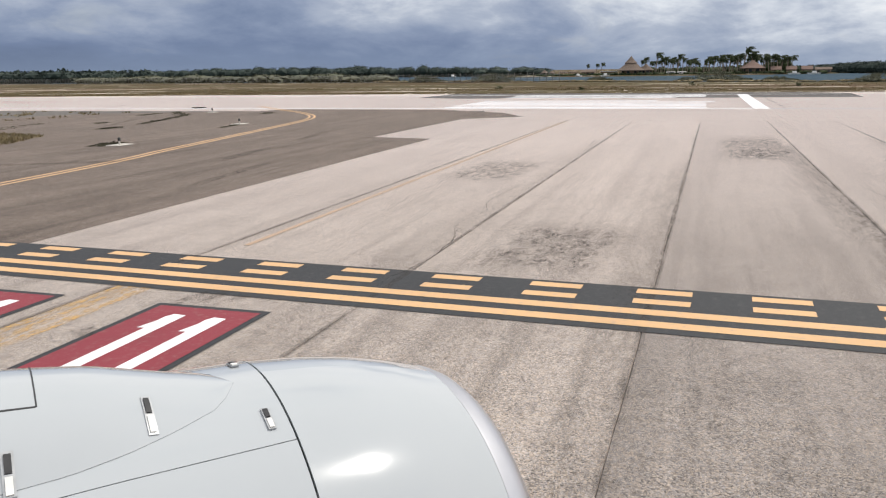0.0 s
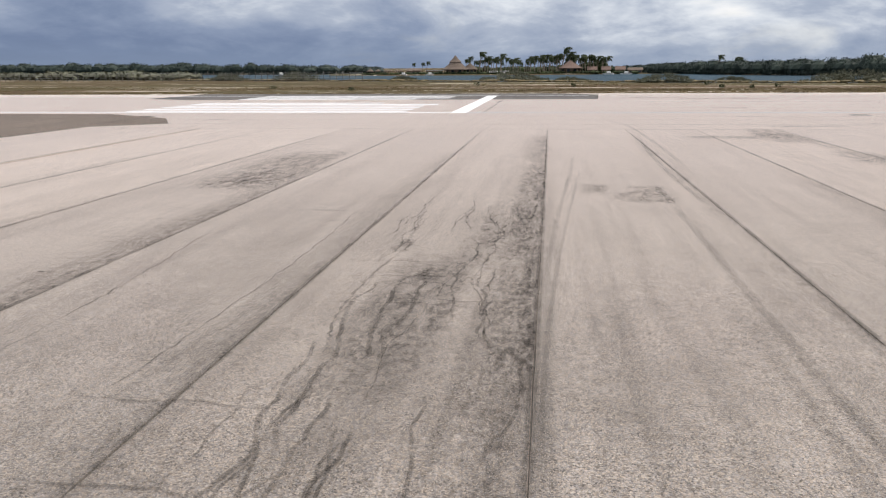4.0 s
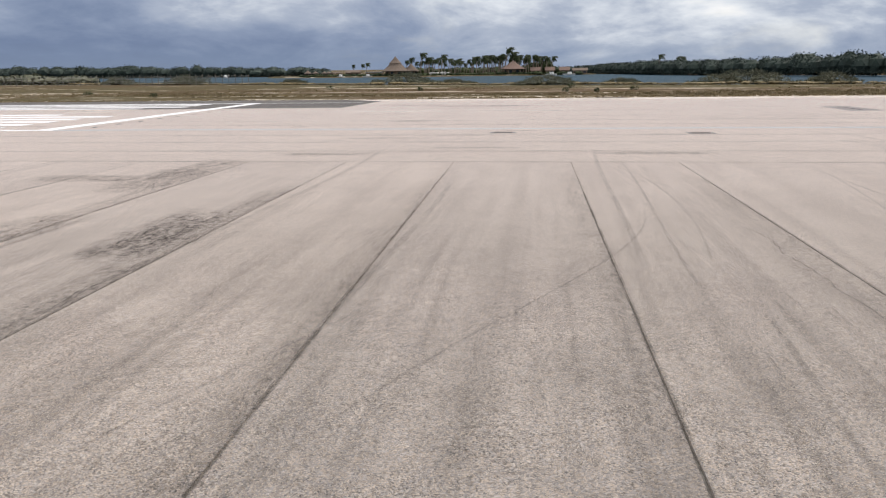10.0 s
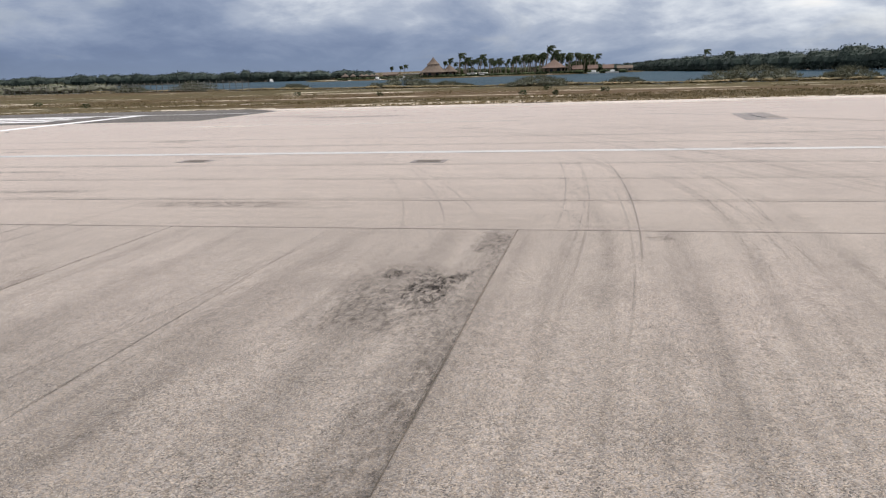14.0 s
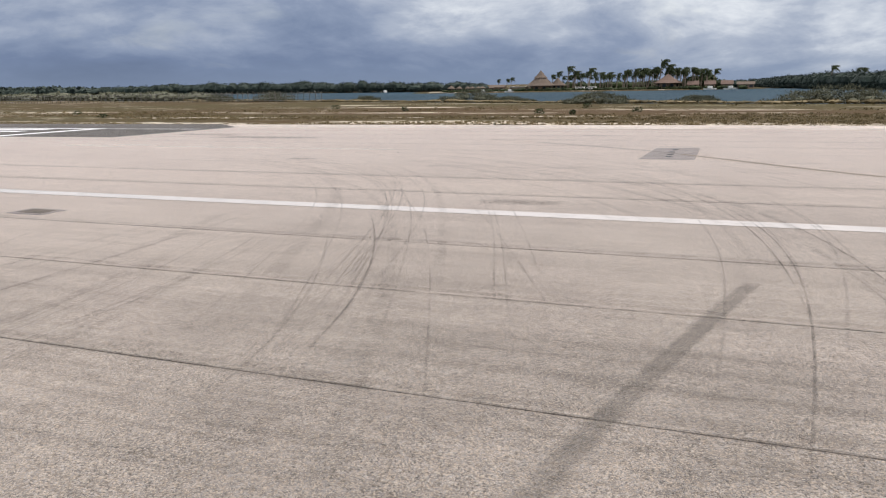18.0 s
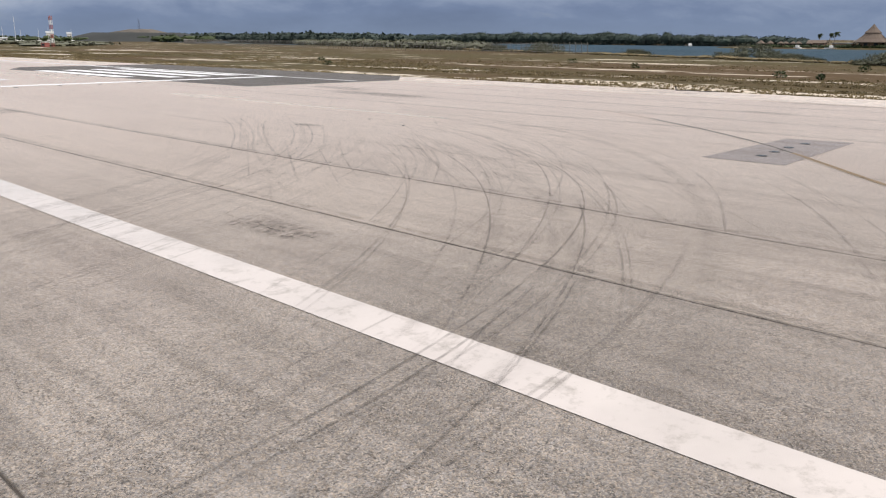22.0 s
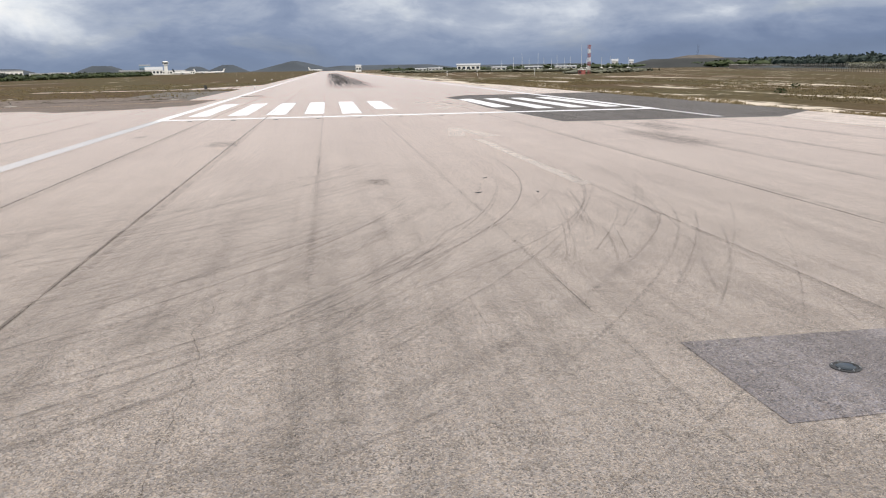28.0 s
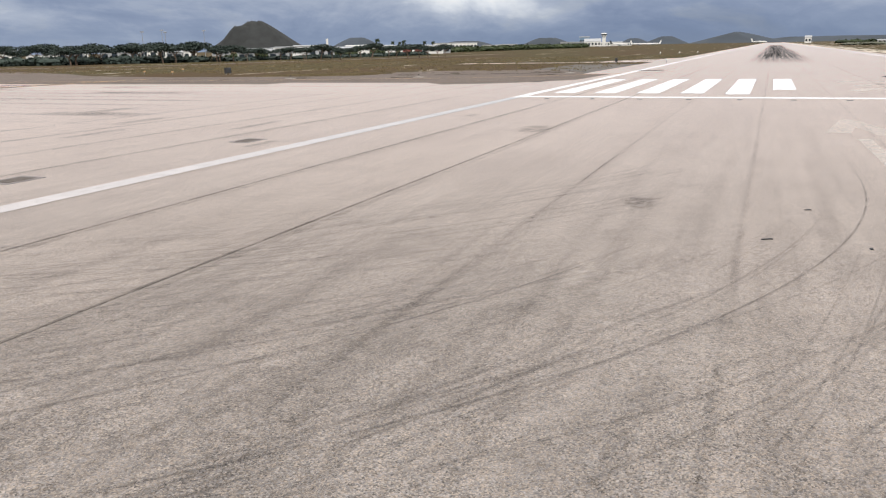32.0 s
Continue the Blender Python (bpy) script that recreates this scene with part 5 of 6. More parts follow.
# x, y and height of each palm, placed to fit the camera's view
PALM_SPOTS = ((379.7, 36.8, 10.1), (374.6, 30.9, 12.6), (378.0, 28.4, 9.7), (371.3, 25.9, 10.1), (376.3, 24.2, 8.9), (381.4, 20.8, 9.9), (372.1, 18.3, 11.4), (378.0, 14.1, 8.4), (371.3, 10.8, 7.9), (376.3, 7.4, 7.2), (373.0, 4.0, 8.6),
              (378.0, 0.7, 9.7), (371.3, -1.8, 10.1), (381.4, -3.5, 9.2), (376.3, -5.2, 10.7), (372.1, -6.9, 9.4), (379.7, -8.6, 10.9), (374.6, -10.2, 10.1), (378.0, -11.9, 10.3), (372.1, -14.4, 11.2), (376.3, -16.1, 10.4), (373.8, -17.8, 14.8), (380.5, -20.3, 10.9), (375.5, -22.0, 12.3),
              (372.1, -23.7, 10.1), (378.0, -25.4, 10.6), (374.6, -27.9, 10.1), (381.4, -29.6, 10.8), (371.3, -31.2, 9.4), (376.3, -33.8, 10.6), (373.0, -35.4, 9.6), (378.0, -38.0, 9.9), (373.8, -40.5, 9.2), (378.0, 70.3, 6.6), (376.3, 65.4, 6.8), (373.8, 62.5, 7.4),
              (383.0, 9.9, 9.2), (384.7, 2.4, 10.1), (386.4, -7.7, 10.4), (385.6, -15.3, 10.8), (387.2, -25.4, 10.6), (386.4, -32.9, 10.2), (320.9, -89.2, 9.2), (329.3, -98.4, 8.2), (331.8, -101.8, 8.1))


def extra_palms():
    """Shorter palms between the tall ones."""
    rnd = random.Random(17)
    return tuple((rnd.uniform(372, 392), y + rnd.uniform(-1.5, 1.5), rnd.uniform(6.5, 10.0)) for y in range(-44, 40, 2))


def build_palms():
    rnd = random.Random(31)
    for x, y, h in PALM_SPOTS + extra_palms():
        if -60 < y < 55:
            y += 0.7 + 2.8 * min(1, max(0, (40 - y) / 62))
        palm = thing("coconut_palm", "tall coconut palm with fronds blown by the wind", "palm tree", (x, y, 0.2), rnd.uniform(-25, 25), "palms on the island")
        s = h / 10.2
        palm.scale = (s, s, s)
        trunk, crown = rnd.choice(PALMS)
        part("trunk", trunk, None, palm)
        part("crown", crown, None, palm)


build_palms()
belt("island_trees", ((388.1, -27.0, 8.0), (389.8, -40.5, 8.4)), "dense dark green trees behind the island huts", M_TREES, 1.0, 2, 4, 33, 0.9, 110)
belt("island_hedge", ((367, 98, 1.5), (367.5, 60, 2.1), (367, 20, 2.0), (367, -55, 1.9)), "dark hedge and undergrowth along the island shore", M_TREES, 1.0, 1, 1.9, 34, 0.42, 70, "hedge")
belt("island_hedge", ((394.8, 50.2, 3.5), (398.2, 16.6, 3.9), (396.5, -43.8, 3.8)), "dark trees behind the island palms", M_TREES, 1.35, 2, 4, 35, 0.7, 90, "trees")


# ---------------------------------------------------------------- the island's buildings
def palapa(x, y, radius, eave, apex, tiers, mat, label, posts=8):
    hut = thing("thatched_hut", label, "hut", (x, y, 0.25), rng.uniform(0, 30), "thatched huts on the island")
    rnd = random.Random(int(x * 7 + y))
    z0 = eave
    for k in range(tiers):
        r0 = radius * (1.0, 0.47)[k]
        r1 = radius * 0.36 if k < tiers - 1 else 0.12
        z1 = eave + (apex - eave) * ((k + 1) / tiers) ** 0.9
        part("roof", cone_rings(((r0 * 0.97, z0 - 0.25), (r0, z0), (r0 * 0.62 + r1 * 0.38, z0 + (z1 - z0) * 0.32), (r0 * 0.3 + r1 * 0.7, z0 + (z1 - z0) * 0.66), (r1, z1)), 18, 0.035, rnd), mat, hut)
        z0 = z1 - 0.15
    for k in range(posts):
        a = 2 * math.pi * k / posts
        part("post", tube_bm([(radius * 0.84 * math.cos(a), radius * 0.84 * math.sin(a), 0), (radius * 0.84 * math.cos(a), radius * 0.84 * math.sin(a), eave + 0.1)], 0.14, 6), M_WOOD, hut)
    if radius > 4:
        part("wall", cone_rings(((radius * 0.7, 0.0), (radius * 0.7, eave + 0.1)), 16), M_WOOD, hut, "dark timber wall")
        for k in range(8):
            a = 2 * math.pi * (k + 0.5) / 8
            part("window", box_turned(radius * 0.645, radius * 0.705, 0.8, 0.9, eave - 0.5, a), M_WINDOW, hut)


def box_turned(r0, r1, half, z0, z1, a):
    bm = box_bm(r0, r1, -half, half, z0, z1)
    bmesh.ops.rotate(bm, verts=bm.verts[:], cent=(0, 0, 0), matrix=Matrix.Rotation(a, 3, "Z"))
    return bm


palapa(372.5, 45.6, 7.6, 2.7, 10.5, 2, M_THATCH, "large thatched hut with a two-tiered pointed roof", 12)
palapa(376.6, 37.6, 4.6, 2.7, 6.4, 1, M_THATCH, "thatched hut with a pointed roof beside a larger one", 10)
palapa(371.3, -19.2, 7.0, 3.0, 7.3, 1, M_THATCH_RED, "reddish thatched hut between palms", 12)
for x, y, r, h in ((367.9, 113.2, 2.2, 3.5), (368.8, 109.0, 1.8, 3.1), (368.8, 104.0, 1.6, 2.9), (368.8, 101.5, 1.7, 2.9), (368.8, 98.1, 1.6, 2.9), (368.8, 95.6, 1.8, 2.9), (371.3, 91.4, 1.6, 2.8)):
    palapa(x, y - 19, r, 1.95, h, 1, M_THATCH, "small thatched beach shelter on posts", 4)


def house(name, x, y, w, d, h, roof_h, turn, wall, roof, label, category="building", group="", flat_roof=False, windows=0, base=0.2):
    """A low building: walls, roof, windows on its front (towards -x before turning)."""
    b = thing(name, label, category, (x, y, base), turn, group)
    part("wall", box_bm(-d / 2, d / 2, -w / 2, w / 2, 0, h), wall, b)
    if flat_roof:
        part("roof", box_bm(-d / 2 - 0.3, d / 2 + 0.3, -w / 2 - 0.3, w / 2 + 0.3, h, h + max(0.3, roof_h), 0.05), roof, b)
    else:
        bm = bmesh.new()
        e = 0.5
        v = [bm.verts.new(c) for c in ((-d / 2 - e, -w / 2 - e, h), (d / 2 + e, -w / 2 - e, h), (d / 2 + e, w / 2 + e, h), (-d / 2 - e, w / 2 + e, h), (0, -w / 2 - e, h + roof_h), (0, w / 2 + e, h + roof_h))]
        for f in ((0, 4, 5, 3), (1, 2, 5, 4), (0, 1, 4), (2, 3, 5), (0, 3, 2, 1)):
            bm.faces.new([v[k] for k in f])
        part("roof", bm, roof, b)
    for k in range(windows):
        y0 = -w / 2 + w * (k + 0.5) / windows
        half = w / windows * 0.3
        part("window", box_bm(-d / 2 - 0.06, -d / 2 + 0.05, y0 - half, y0 + half, h * 0.3, h * 0.72), M_WINDOW, b)
    return b


house("beach_house", 374.6, 70.0, 7.6, 5.0, 2.2, 1.3, 5, M_WOOD, M_THATCH, "low brown timber house with a hipped roof", windows=3)
house("beach_house", 374.6, 58.0, 9.0, 5.0, 2.0, 0.3, 0, M_WOOD, M_GREY_WALL, "long low grey beach house with a flat roof", flat_roof=True, windows=5)
for x, y, w in ((372.1, -31.2, 4.6), (372.6, -39.0, 4.4), (373.4, -46.8, 4.8)):
    house("beach_house", x, y, w, 4.2, 2.0, 1.85, 0, M_WOOD, M_THATCH_RED, "small timber beach hut with a reddish thatched roof", windows=2)
house("jetty_house", 376.3, -55.2, 7.4, 4.2, 1.8, 1.3, 0, M_WOOD, M_THATCH, "timber jetty house on the island shore", windows=3)


def boat(x, y, length, turn, label):
    b = thing("motor_boat", label, "boat", (x, y, -0.3), turn, "boats off the island")
    bm = bmesh.new()
    rows = []
    for t, wide, low in ((-0.5, 0.8, 0.0), (-0.2, 1.0, -0.05), (0.2, 0.85, 0.0), (0.42, 0.4, 0.25), (0.5, 0.04, 0.5)):
        half = length * 0.16 * wide
        rows.append([bm.verts.new((t * length, -half, 0.75)), bm.verts.new((t * length, -half * 0.5, low - 0.1)), bm.verts.new((t * length, half * 0.5, low - 0.1)), bm.verts.new((t * length, half, 0.75))])
    for a, c in zip(rows, rows[1:]):
        for k in range(3):
            bm.faces.new((a[k], a[k + 1], c[k + 1], c[k]))
        bm.faces.new((a[3], a[0], c[0], c[3]))
    bm.faces.new(rows[0])
    part("hull", bm, M_WHITE_PAINT, b)
    part("cabin", box_bm(-length * 0.2, length * 0.14, -length * 0.1, length * 0.1, 0.75, 1.7, 0.08), M_WHITE_PAINT, b)
    part("windscreen", box_bm(length * 0.135, length * 0.16, -length * 0.085, length * 0.085, 1.1, 1.6), M_WINDOW, b)


for x, y, l, a in ((362.9, -39.6, 6, 80), (361.2, -48.9, 6.5, 95), (360.4, 73.8, 5, 60), (359.5, 58.6, 5, 110), (453.6, 176.2, 9, 30)):
    boat(x, y, l, a, "white motor boat moored off the island")


def van(x, y):
    v = thing("parked_van", "white van parked by the island shore", "van", (x, y, 0.25), 90, "vans on the island")
    part("body", box_bm(-2.4, 2.4, -0.95, 0.95, 0.45, 1.7, 0.15), M_WHITE_PAINT, v)
    part("window", box_bm(-1.9, 1.9, -0.97, 0.97, 1.1, 1.5), M_WINDOW, v)
    for wx in (-1.5, 1.5):
        for wy in (-0.9, 0.9):
            bm = tube_bm([(wx, wy - 0.1, 0.35), (wx, wy + 0.1, 0.35)], 0.35, 12)
            part("wheel", bm, M_BLACK_METAL, v)


van(366.7, 23.4)
van(366.7, 17.5)


# ---------------------------------------------------------------- boundary fence
def build_fence():
    fence = thing("boundary_fence", "tall grey boundary fence with concrete posts and wire", "fence")
    line = ((156, 50), (168, 120), (176, 180), (190, 243), (215, 320), (250, 420), (285, 500))
    post = box_bm(-0.08, 0.08, -0.08, 0.08, -0.1, 2.7, 0.02)
    tip = tube_bm([(0, 0, 2.66), (-0.35, 0.1, 3.1)], [0.07, 0.05], 5)
    tip_mesh = bpy.data.meshes.new("post_tip")
    tip.to_mesh(tip_mesh)
    tip.free()
    tip_mesh.materials.append(M_CONCRETE)
    me = bpy.data.meshes.new("post")
    post.to_mesh(me)
    post.free()
    me.materials.append(M_FENCE)
    for (x0, y0), (x1, y1) in zip(line, line[1:]):
        n = int(math.dist((x0, y0), (x1, y1)) / 2.2)
        for k in range(n):
            t = k / n
            p = new("post", me)
            p.parent = fence
            p.matrix_basis = pose(x0 + (x1 - x0) * t, y0 + (y1 - y0) * t, 0, 0, 0, 30)
            q = new("post_tip", tip_mesh)
            q.parent = p
        for z in (0.5, 1.2, 1.9, 2.4, 2.7):
            part("wire", tube_bm([(x0, y0, z), (x1, y1, z)], 0.015, 4), M_STEEL, fence)


build_fence()


# ---------------------------------------------------------------- distance: hills, masts, town, airport
HERE = (-6.0, -69.0)


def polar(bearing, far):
    a = radians(bearing - (0.6 if bearing > 95 else 0.0))   # bearings past 95 are turned 0.6 degrees to fit the camera's view
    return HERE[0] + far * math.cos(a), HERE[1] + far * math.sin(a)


def hill(name, bearing, far, half, tall, mat, label, flat_top=0.15, seed=0, skew=0.0):
    """A rounded hill: half is half its width in degrees, tall its height in metres."""
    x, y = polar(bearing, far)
    r = far * math.tan(radians(half))
    rnd = random.Random(seed)
    verts, faces = [], []
    rings, sides = 12, 40
    bumps = [(rnd.uniform(0, 6.28), rnd.randint(2, 6), rnd.uniform(0.02, 0.07)) for _ in range(4)]
    for k in range(rings + 1):
        t = k / rings
        for s in range(sides):
            a = 2 * math.pi * s / sides
            w = 1 + sum(m * math.sin(f * a + p) for p, f, m in bumps)
            rr = r * (1 - t * (1 - flat_top)) * w
            z = tall * (0.75 * t + 0.25 * (0.5 - 0.5 * math.cos(math.pi * t))) * (1 + 0.03 * math.sin(5 * a + seed))
            verts.append((x + rr * math.cos(a) + skew * t * r * math.sin(radians(bearing)), y + rr * math.sin(a) - skew * t * r * math.cos(radians(bearing)), z - 1.0))
    for k in range(rings):
        for s in range(sides):
            faces.append((k * sides + s, k * sides + (s + 1) % sides, (k + 1) * sides + (s + 1) % sides, (k + 1) * sides + s))
    faces.append(tuple(range(rings * sides, (rings + 1) * sides)))
    tagged(new(name, mesh_of(name, verts, faces, mat, True)), label, "hill", kind="structure")


hill("hill", 124.6, 3300, 3.3, 113, M_HILL, "steep grey-green conical hill with a flat shoulder behind the town", 0.13, 3, -0.05)
hill("hill_shoulder", 125.5, 3280, 2.2, 95, M_HILL, "flat-topped shoulder of the conical hill", 0.3, 14)
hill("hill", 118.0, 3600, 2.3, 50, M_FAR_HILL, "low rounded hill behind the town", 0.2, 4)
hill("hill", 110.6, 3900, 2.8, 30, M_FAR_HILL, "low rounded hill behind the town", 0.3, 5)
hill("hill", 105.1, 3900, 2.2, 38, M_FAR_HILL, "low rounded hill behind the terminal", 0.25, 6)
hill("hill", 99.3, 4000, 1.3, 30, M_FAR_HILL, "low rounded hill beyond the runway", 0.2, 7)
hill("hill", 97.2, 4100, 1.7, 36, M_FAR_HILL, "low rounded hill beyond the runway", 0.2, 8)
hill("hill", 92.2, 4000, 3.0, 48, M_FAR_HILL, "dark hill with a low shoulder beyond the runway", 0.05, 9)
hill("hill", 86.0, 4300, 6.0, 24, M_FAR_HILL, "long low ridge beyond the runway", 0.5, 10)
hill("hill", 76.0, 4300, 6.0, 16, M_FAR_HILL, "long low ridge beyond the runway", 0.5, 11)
hill("spoil_heap", 65.6, 1150, 4.2, 15.5, M_SPOIL, "long rounded bare spoil heap", 0.16, 12, 0.2)
hill("spoil_heap", 65.2, 1000, 5.4, 10.5, M_HILL, "dark scrub-covered mound below a spoil heap", 0.5, 13)
belt("far_woods", (polar(60.5, 900) + (8,), polar(66, 950) + (7,), polar(72, 950) + (6,), polar(80, 1100) + (5,), polar(86, 1300) + (5,)), "dark low woods beyond the airfield", M_TREES, 1.0, 1, 12, 51, 2.4, 40)


def lattice_mast(name, x, y, tall, wide, bands, label, group=""):
    """A square lattice mast painted in bands."""
    m = thing(name, label, "mast", (x, y, 0), 20, group)
    for k in range(bands):
        z0, z1 = tall * k / bands, tall * (k + 1) / bands
        mat = M_RED_PAINT if k % 2 == 0 else M_WHITE_PAINT
        bm = bmesh.new()
        h = wide / 2
        for sx in (-h, h):
            for sy in (-h, h):
                box(bm, sx - 0.07, sx + 0.07, sy - 0.07, sy + 0.07, z0, z1)
        for z in (z0 + 0.05, (z0 + z1) / 2):
            for s in (-h, h):
                box(bm, -h, h, s - 0.05, s + 0.05, z, z + 0.1)
                box(bm, s - 0.05, s + 0.05, -h, h, z, z + 0.1)
            dz = (z1 - z0) / 2
            for s in (-h, h):
                for a, b in ((-h, h), (h, -h)):
                    for axis in (0, 1):
                        p = [(a, s, z), (b, s, z + dz)] if axis == 0 else [(s, a, z), (s, b, z + dz)]
                        (x0, y0, za), (x1, y1, zb) = p
                        w = 0.03
                        v = [bm.verts.new(c) for c in ((x0, y0, za - w), (x0, y0, za + w), (x1, y1, zb + w), (x1, y1, zb - w))]
                        bm.faces.new(v)
        part("mast_section", bm, mat, m)
    return m


mast = lattice_mast("antenna_mast", 114.5, 303, 13.4, 0.9, 7, "red and white lattice antenna mast in the grass")
part("antenna", box_bm(-0.15, 0.15, -0.9, 0.9, 12.2, 12.5), M_STEEL, mast)
shed = house("equipment_shed", 110.5, 301, 2.4, 2.4, 2.0, 0.3, 20, M_RED_PAINT, M_WHITE_PAINT, "small red equipment shed with a white roof by the mast", "shed", flat_roof=True, windows=1, base=-0.05)
for x, y, h in ((92, 318, 3.2), (66, 330, 3.0), (52, 338, 2.6)):
    m = thing("marker_post", "white frangible marker post with a crossbar", "post", (x, y, -0.05), 30, "marker posts near the mast")
    part("pole", tube_bm([(0, 0, 0), (0, 0, h)], 0.12, 6), M_WHITE_PAINT, m)
    part("crossbar", box_bm(-0.1, 0.1, -0.8, 0.8, h - 0.5, h - 0.3), M_WHITE_PAINT, m)
x, y = polar(65.0, 1150)
derrick = lattice_mast("derrick", x, y, 28, 1.4, 1, "dark leaning lattice derrick on the spoil heap")
derrick.matrix_basis = pose(x, y, 0, 0, 4, 20)
for child in derrick.children:
    child.data.materials[0] = M_BLACK_METAL


def sailing_boat(x, y, tall):
    b = thing("sailing_boat", "white moored sailing boat with a bare mast", "boat", (x, y, 0.2), rng.uniform(0, 180), "sailing boats in the marina")
    part("hull", cone_rings(((1.2, 0), (2.2, 1.0), (2.1, 1.2), (0.6, 1.5)), 10), M_WHITE_PAINT, b)
    part("mast", tube_bm([(0, 0, 1), (0, 0, tall)], [0.16, 0.09], 5), M_WHITE_PAINT, b)


for k, (bearing, tall) in enumerate(((77.2, 13), (76.6, 17), (76.1, 12), (75.5, 19), (75.1, 13), (74.6, 11), (74.2, 15), (73.7, 12), (73.3, 13), (72.55, 24), (72.2, 11), (70.6, 13), (69.4, 11), (78.0, 10), (71.2, 12))):
    sailing_boat(*polar(bearing, 820 + 31 * (k % 4)), tall)

for bearing, far, w, d, h, wall, lab in ((80.3, 1000, 28, 24, 8.2, M_PALE, "white hangar with a shallow arched roof"), (82.6, 1150, 20, 12, 4.4, M_PALE, "low white airfield building"), (83.6, 1150, 16, 12, 4.0, M_PALE, "low white airfield building"),
                                        (78.2, 900, 16, 9, 4.2, M_PALE, "white house near the marina"), (75.8, 950, 20, 9, 4.2, M_GREY_WALL, "low grey building beside the marina"), (73.6, 950, 24, 9, 4.0, M_PALE, "low white building beside the marina"), (71.6, 1000, 18, 9, 4.4, M_GREY_WALL, "low grey building beside the marina"),
                                        (70.3, 1100, 8, 8, 11, M_PALE, "white storage tank beyond the marina"), (69.2, 1100, 5, 5, 10, M_PALE, "white storage tank beyond the marina"), (87.9, 1500, 10, 6, 12, M_PALE, "white block beside the far runway")):
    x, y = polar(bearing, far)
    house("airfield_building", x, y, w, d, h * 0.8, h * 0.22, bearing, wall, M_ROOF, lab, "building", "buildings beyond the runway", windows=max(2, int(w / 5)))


def airliner(x, y, turn, size, fin, label):
    """A parked airliner: fuselage, wings, tail, engines."""
    a = thing("parked_airliner", label, "airliner", (x, y, 0), turn, "airliners parked on the apron")
    s = size / 38
    part("fuselage", tube_bm([(-19 * s, 0, 4.6 * s), (-17 * s, 0, 4.3 * s), (-8 * s, 0, 3.7 * s), (12 * s, 0, 3.6 * s), (17 * s, 0, 3.5 * s), (19 * s, 0, 3.2 * s)], [0.3 * s, 0.9 * s, 1.9 * s, 1.9 * s, 1.4 * s, 0.2 * s], 12), M_WHITE_PAINT, a, smooth=True)
    for sg in (-1, 1):
        bm = bmesh.new()
        pts = [(3 * s, sg * 1.5 * s), (-3 * s, sg * 1.5 * s), (-7 * s, sg * 16 * s), (-5 * s, sg * 17 * s)]
        top = [bm.verts.new((px, py, (3.1 + 0.08 * abs(py)) * s)) for px, py in pts]
        low = [bm.verts.new((px, py, (2.8 + 0.08 * abs(py)) * s)) for px, py in pts]
        bm.faces.new(top)
        bm.faces.new(low[::-1])
        for k in range(4):
            bm.faces.new((top[k], low[k], low[(k + 1) % 4], top[(k + 1) % 4]))
        part("wing", bm, M_ROOF, a)
        part("engine", tube_bm([(0, sg * 5.5 * s, 2.0 * s), (4 * s, sg * 5.5 * s, 1.9 * s)], [0.7 * s, 1.1 * s], 10), M_GREY_WALL, a)
    bm = bmesh.new()
    pts = [(-14 * s, 5.2 * s), (-18.5 * s, 5.2 * s), (-20.5 * s, 12 * s), (-18 * s, 12 * s)]
    for sg in (-0.15, 0.15):
        bm.faces.new([bm.verts.new((px, sg, pz)) for px, pz in pts])
    part("tail_fin", bm, fin, a)
    part("landing_gear", box_bm(-0.6, 0.6, -2.5 * s, 2.5 * s, 0, 2.6 * s), M_BLACK_METAL, a)
    part("nose_gear", box_bm(14 * s, 14.6 * s, -0.2, 0.2, 0, 2.2 * s), M_BLACK_METAL, a)


for bearing, far, turn, size, fin in ((100.2, 1750, 20, 36, M_WINDOW), (98.9, 1800, 15, 34, M_WHITE_PAINT), (98.0, 1850, 195, 34, M_WHITE_PAINT), (90.8, 2300, 0, 38, M_WHITE_PAINT), (81.9, 1200, 10, 18, M_WHITE_PAINT)):
    airliner(*polar(bearing, far), turn, size, fin, "white airliner parked on the far apron")


def build_terminal():
    x, y = polar(101.2, 1800)
    tower = thing("control_tower", "white airport control tower with a dark glazed cab", "control tower", (x, y, 0), 100)
    part("shaft", box_bm(-3.2, 3.2, -3.6, 3.6, 0, 22, 0.2), M_PALE, tower)
    part("cab_glass", cone_rings(((5.2, 22), (6.2, 25)), 8), M_WINDOW, tower)
    part("cab_roof", cone_rings(((6.6, 25), (6.6, 26), (3, 27.2)), 8), M_PALE, tower)
    part("gallery", cone_rings(((5.8, 20.8), (5.8, 22)), 8), M_PALE, tower)
    part("aerial", tube_bm([(0, 0, 27), (0, 0, 31)], 0.2, 5), M_STEEL, tower)
    for bearing, far, w, h, wall, n in ((100.9, 1860, 60, 9, M_PALE, 9), (103.3, 1800, 50, 10, M_GREY_WALL, 9), (102.5, 1880, 22, 21, M_BLUE_WALL, 6), (106.5, 1500, 60, 6, M_PALE, 10), (111.2, 1150, 60, 9.5, M_PALE, 12), (108.3, 1200, 44, 6, M_PALE, 8), (107.6, 1400, 30, 7, M_PALE, 6), (100.0, 1850, 40, 7, M_PALE, 8)):
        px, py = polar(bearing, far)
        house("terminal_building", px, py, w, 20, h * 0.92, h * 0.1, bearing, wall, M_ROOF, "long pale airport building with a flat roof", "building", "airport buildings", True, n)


build_terminal()
gx, gy = polar(101.95, 1780)
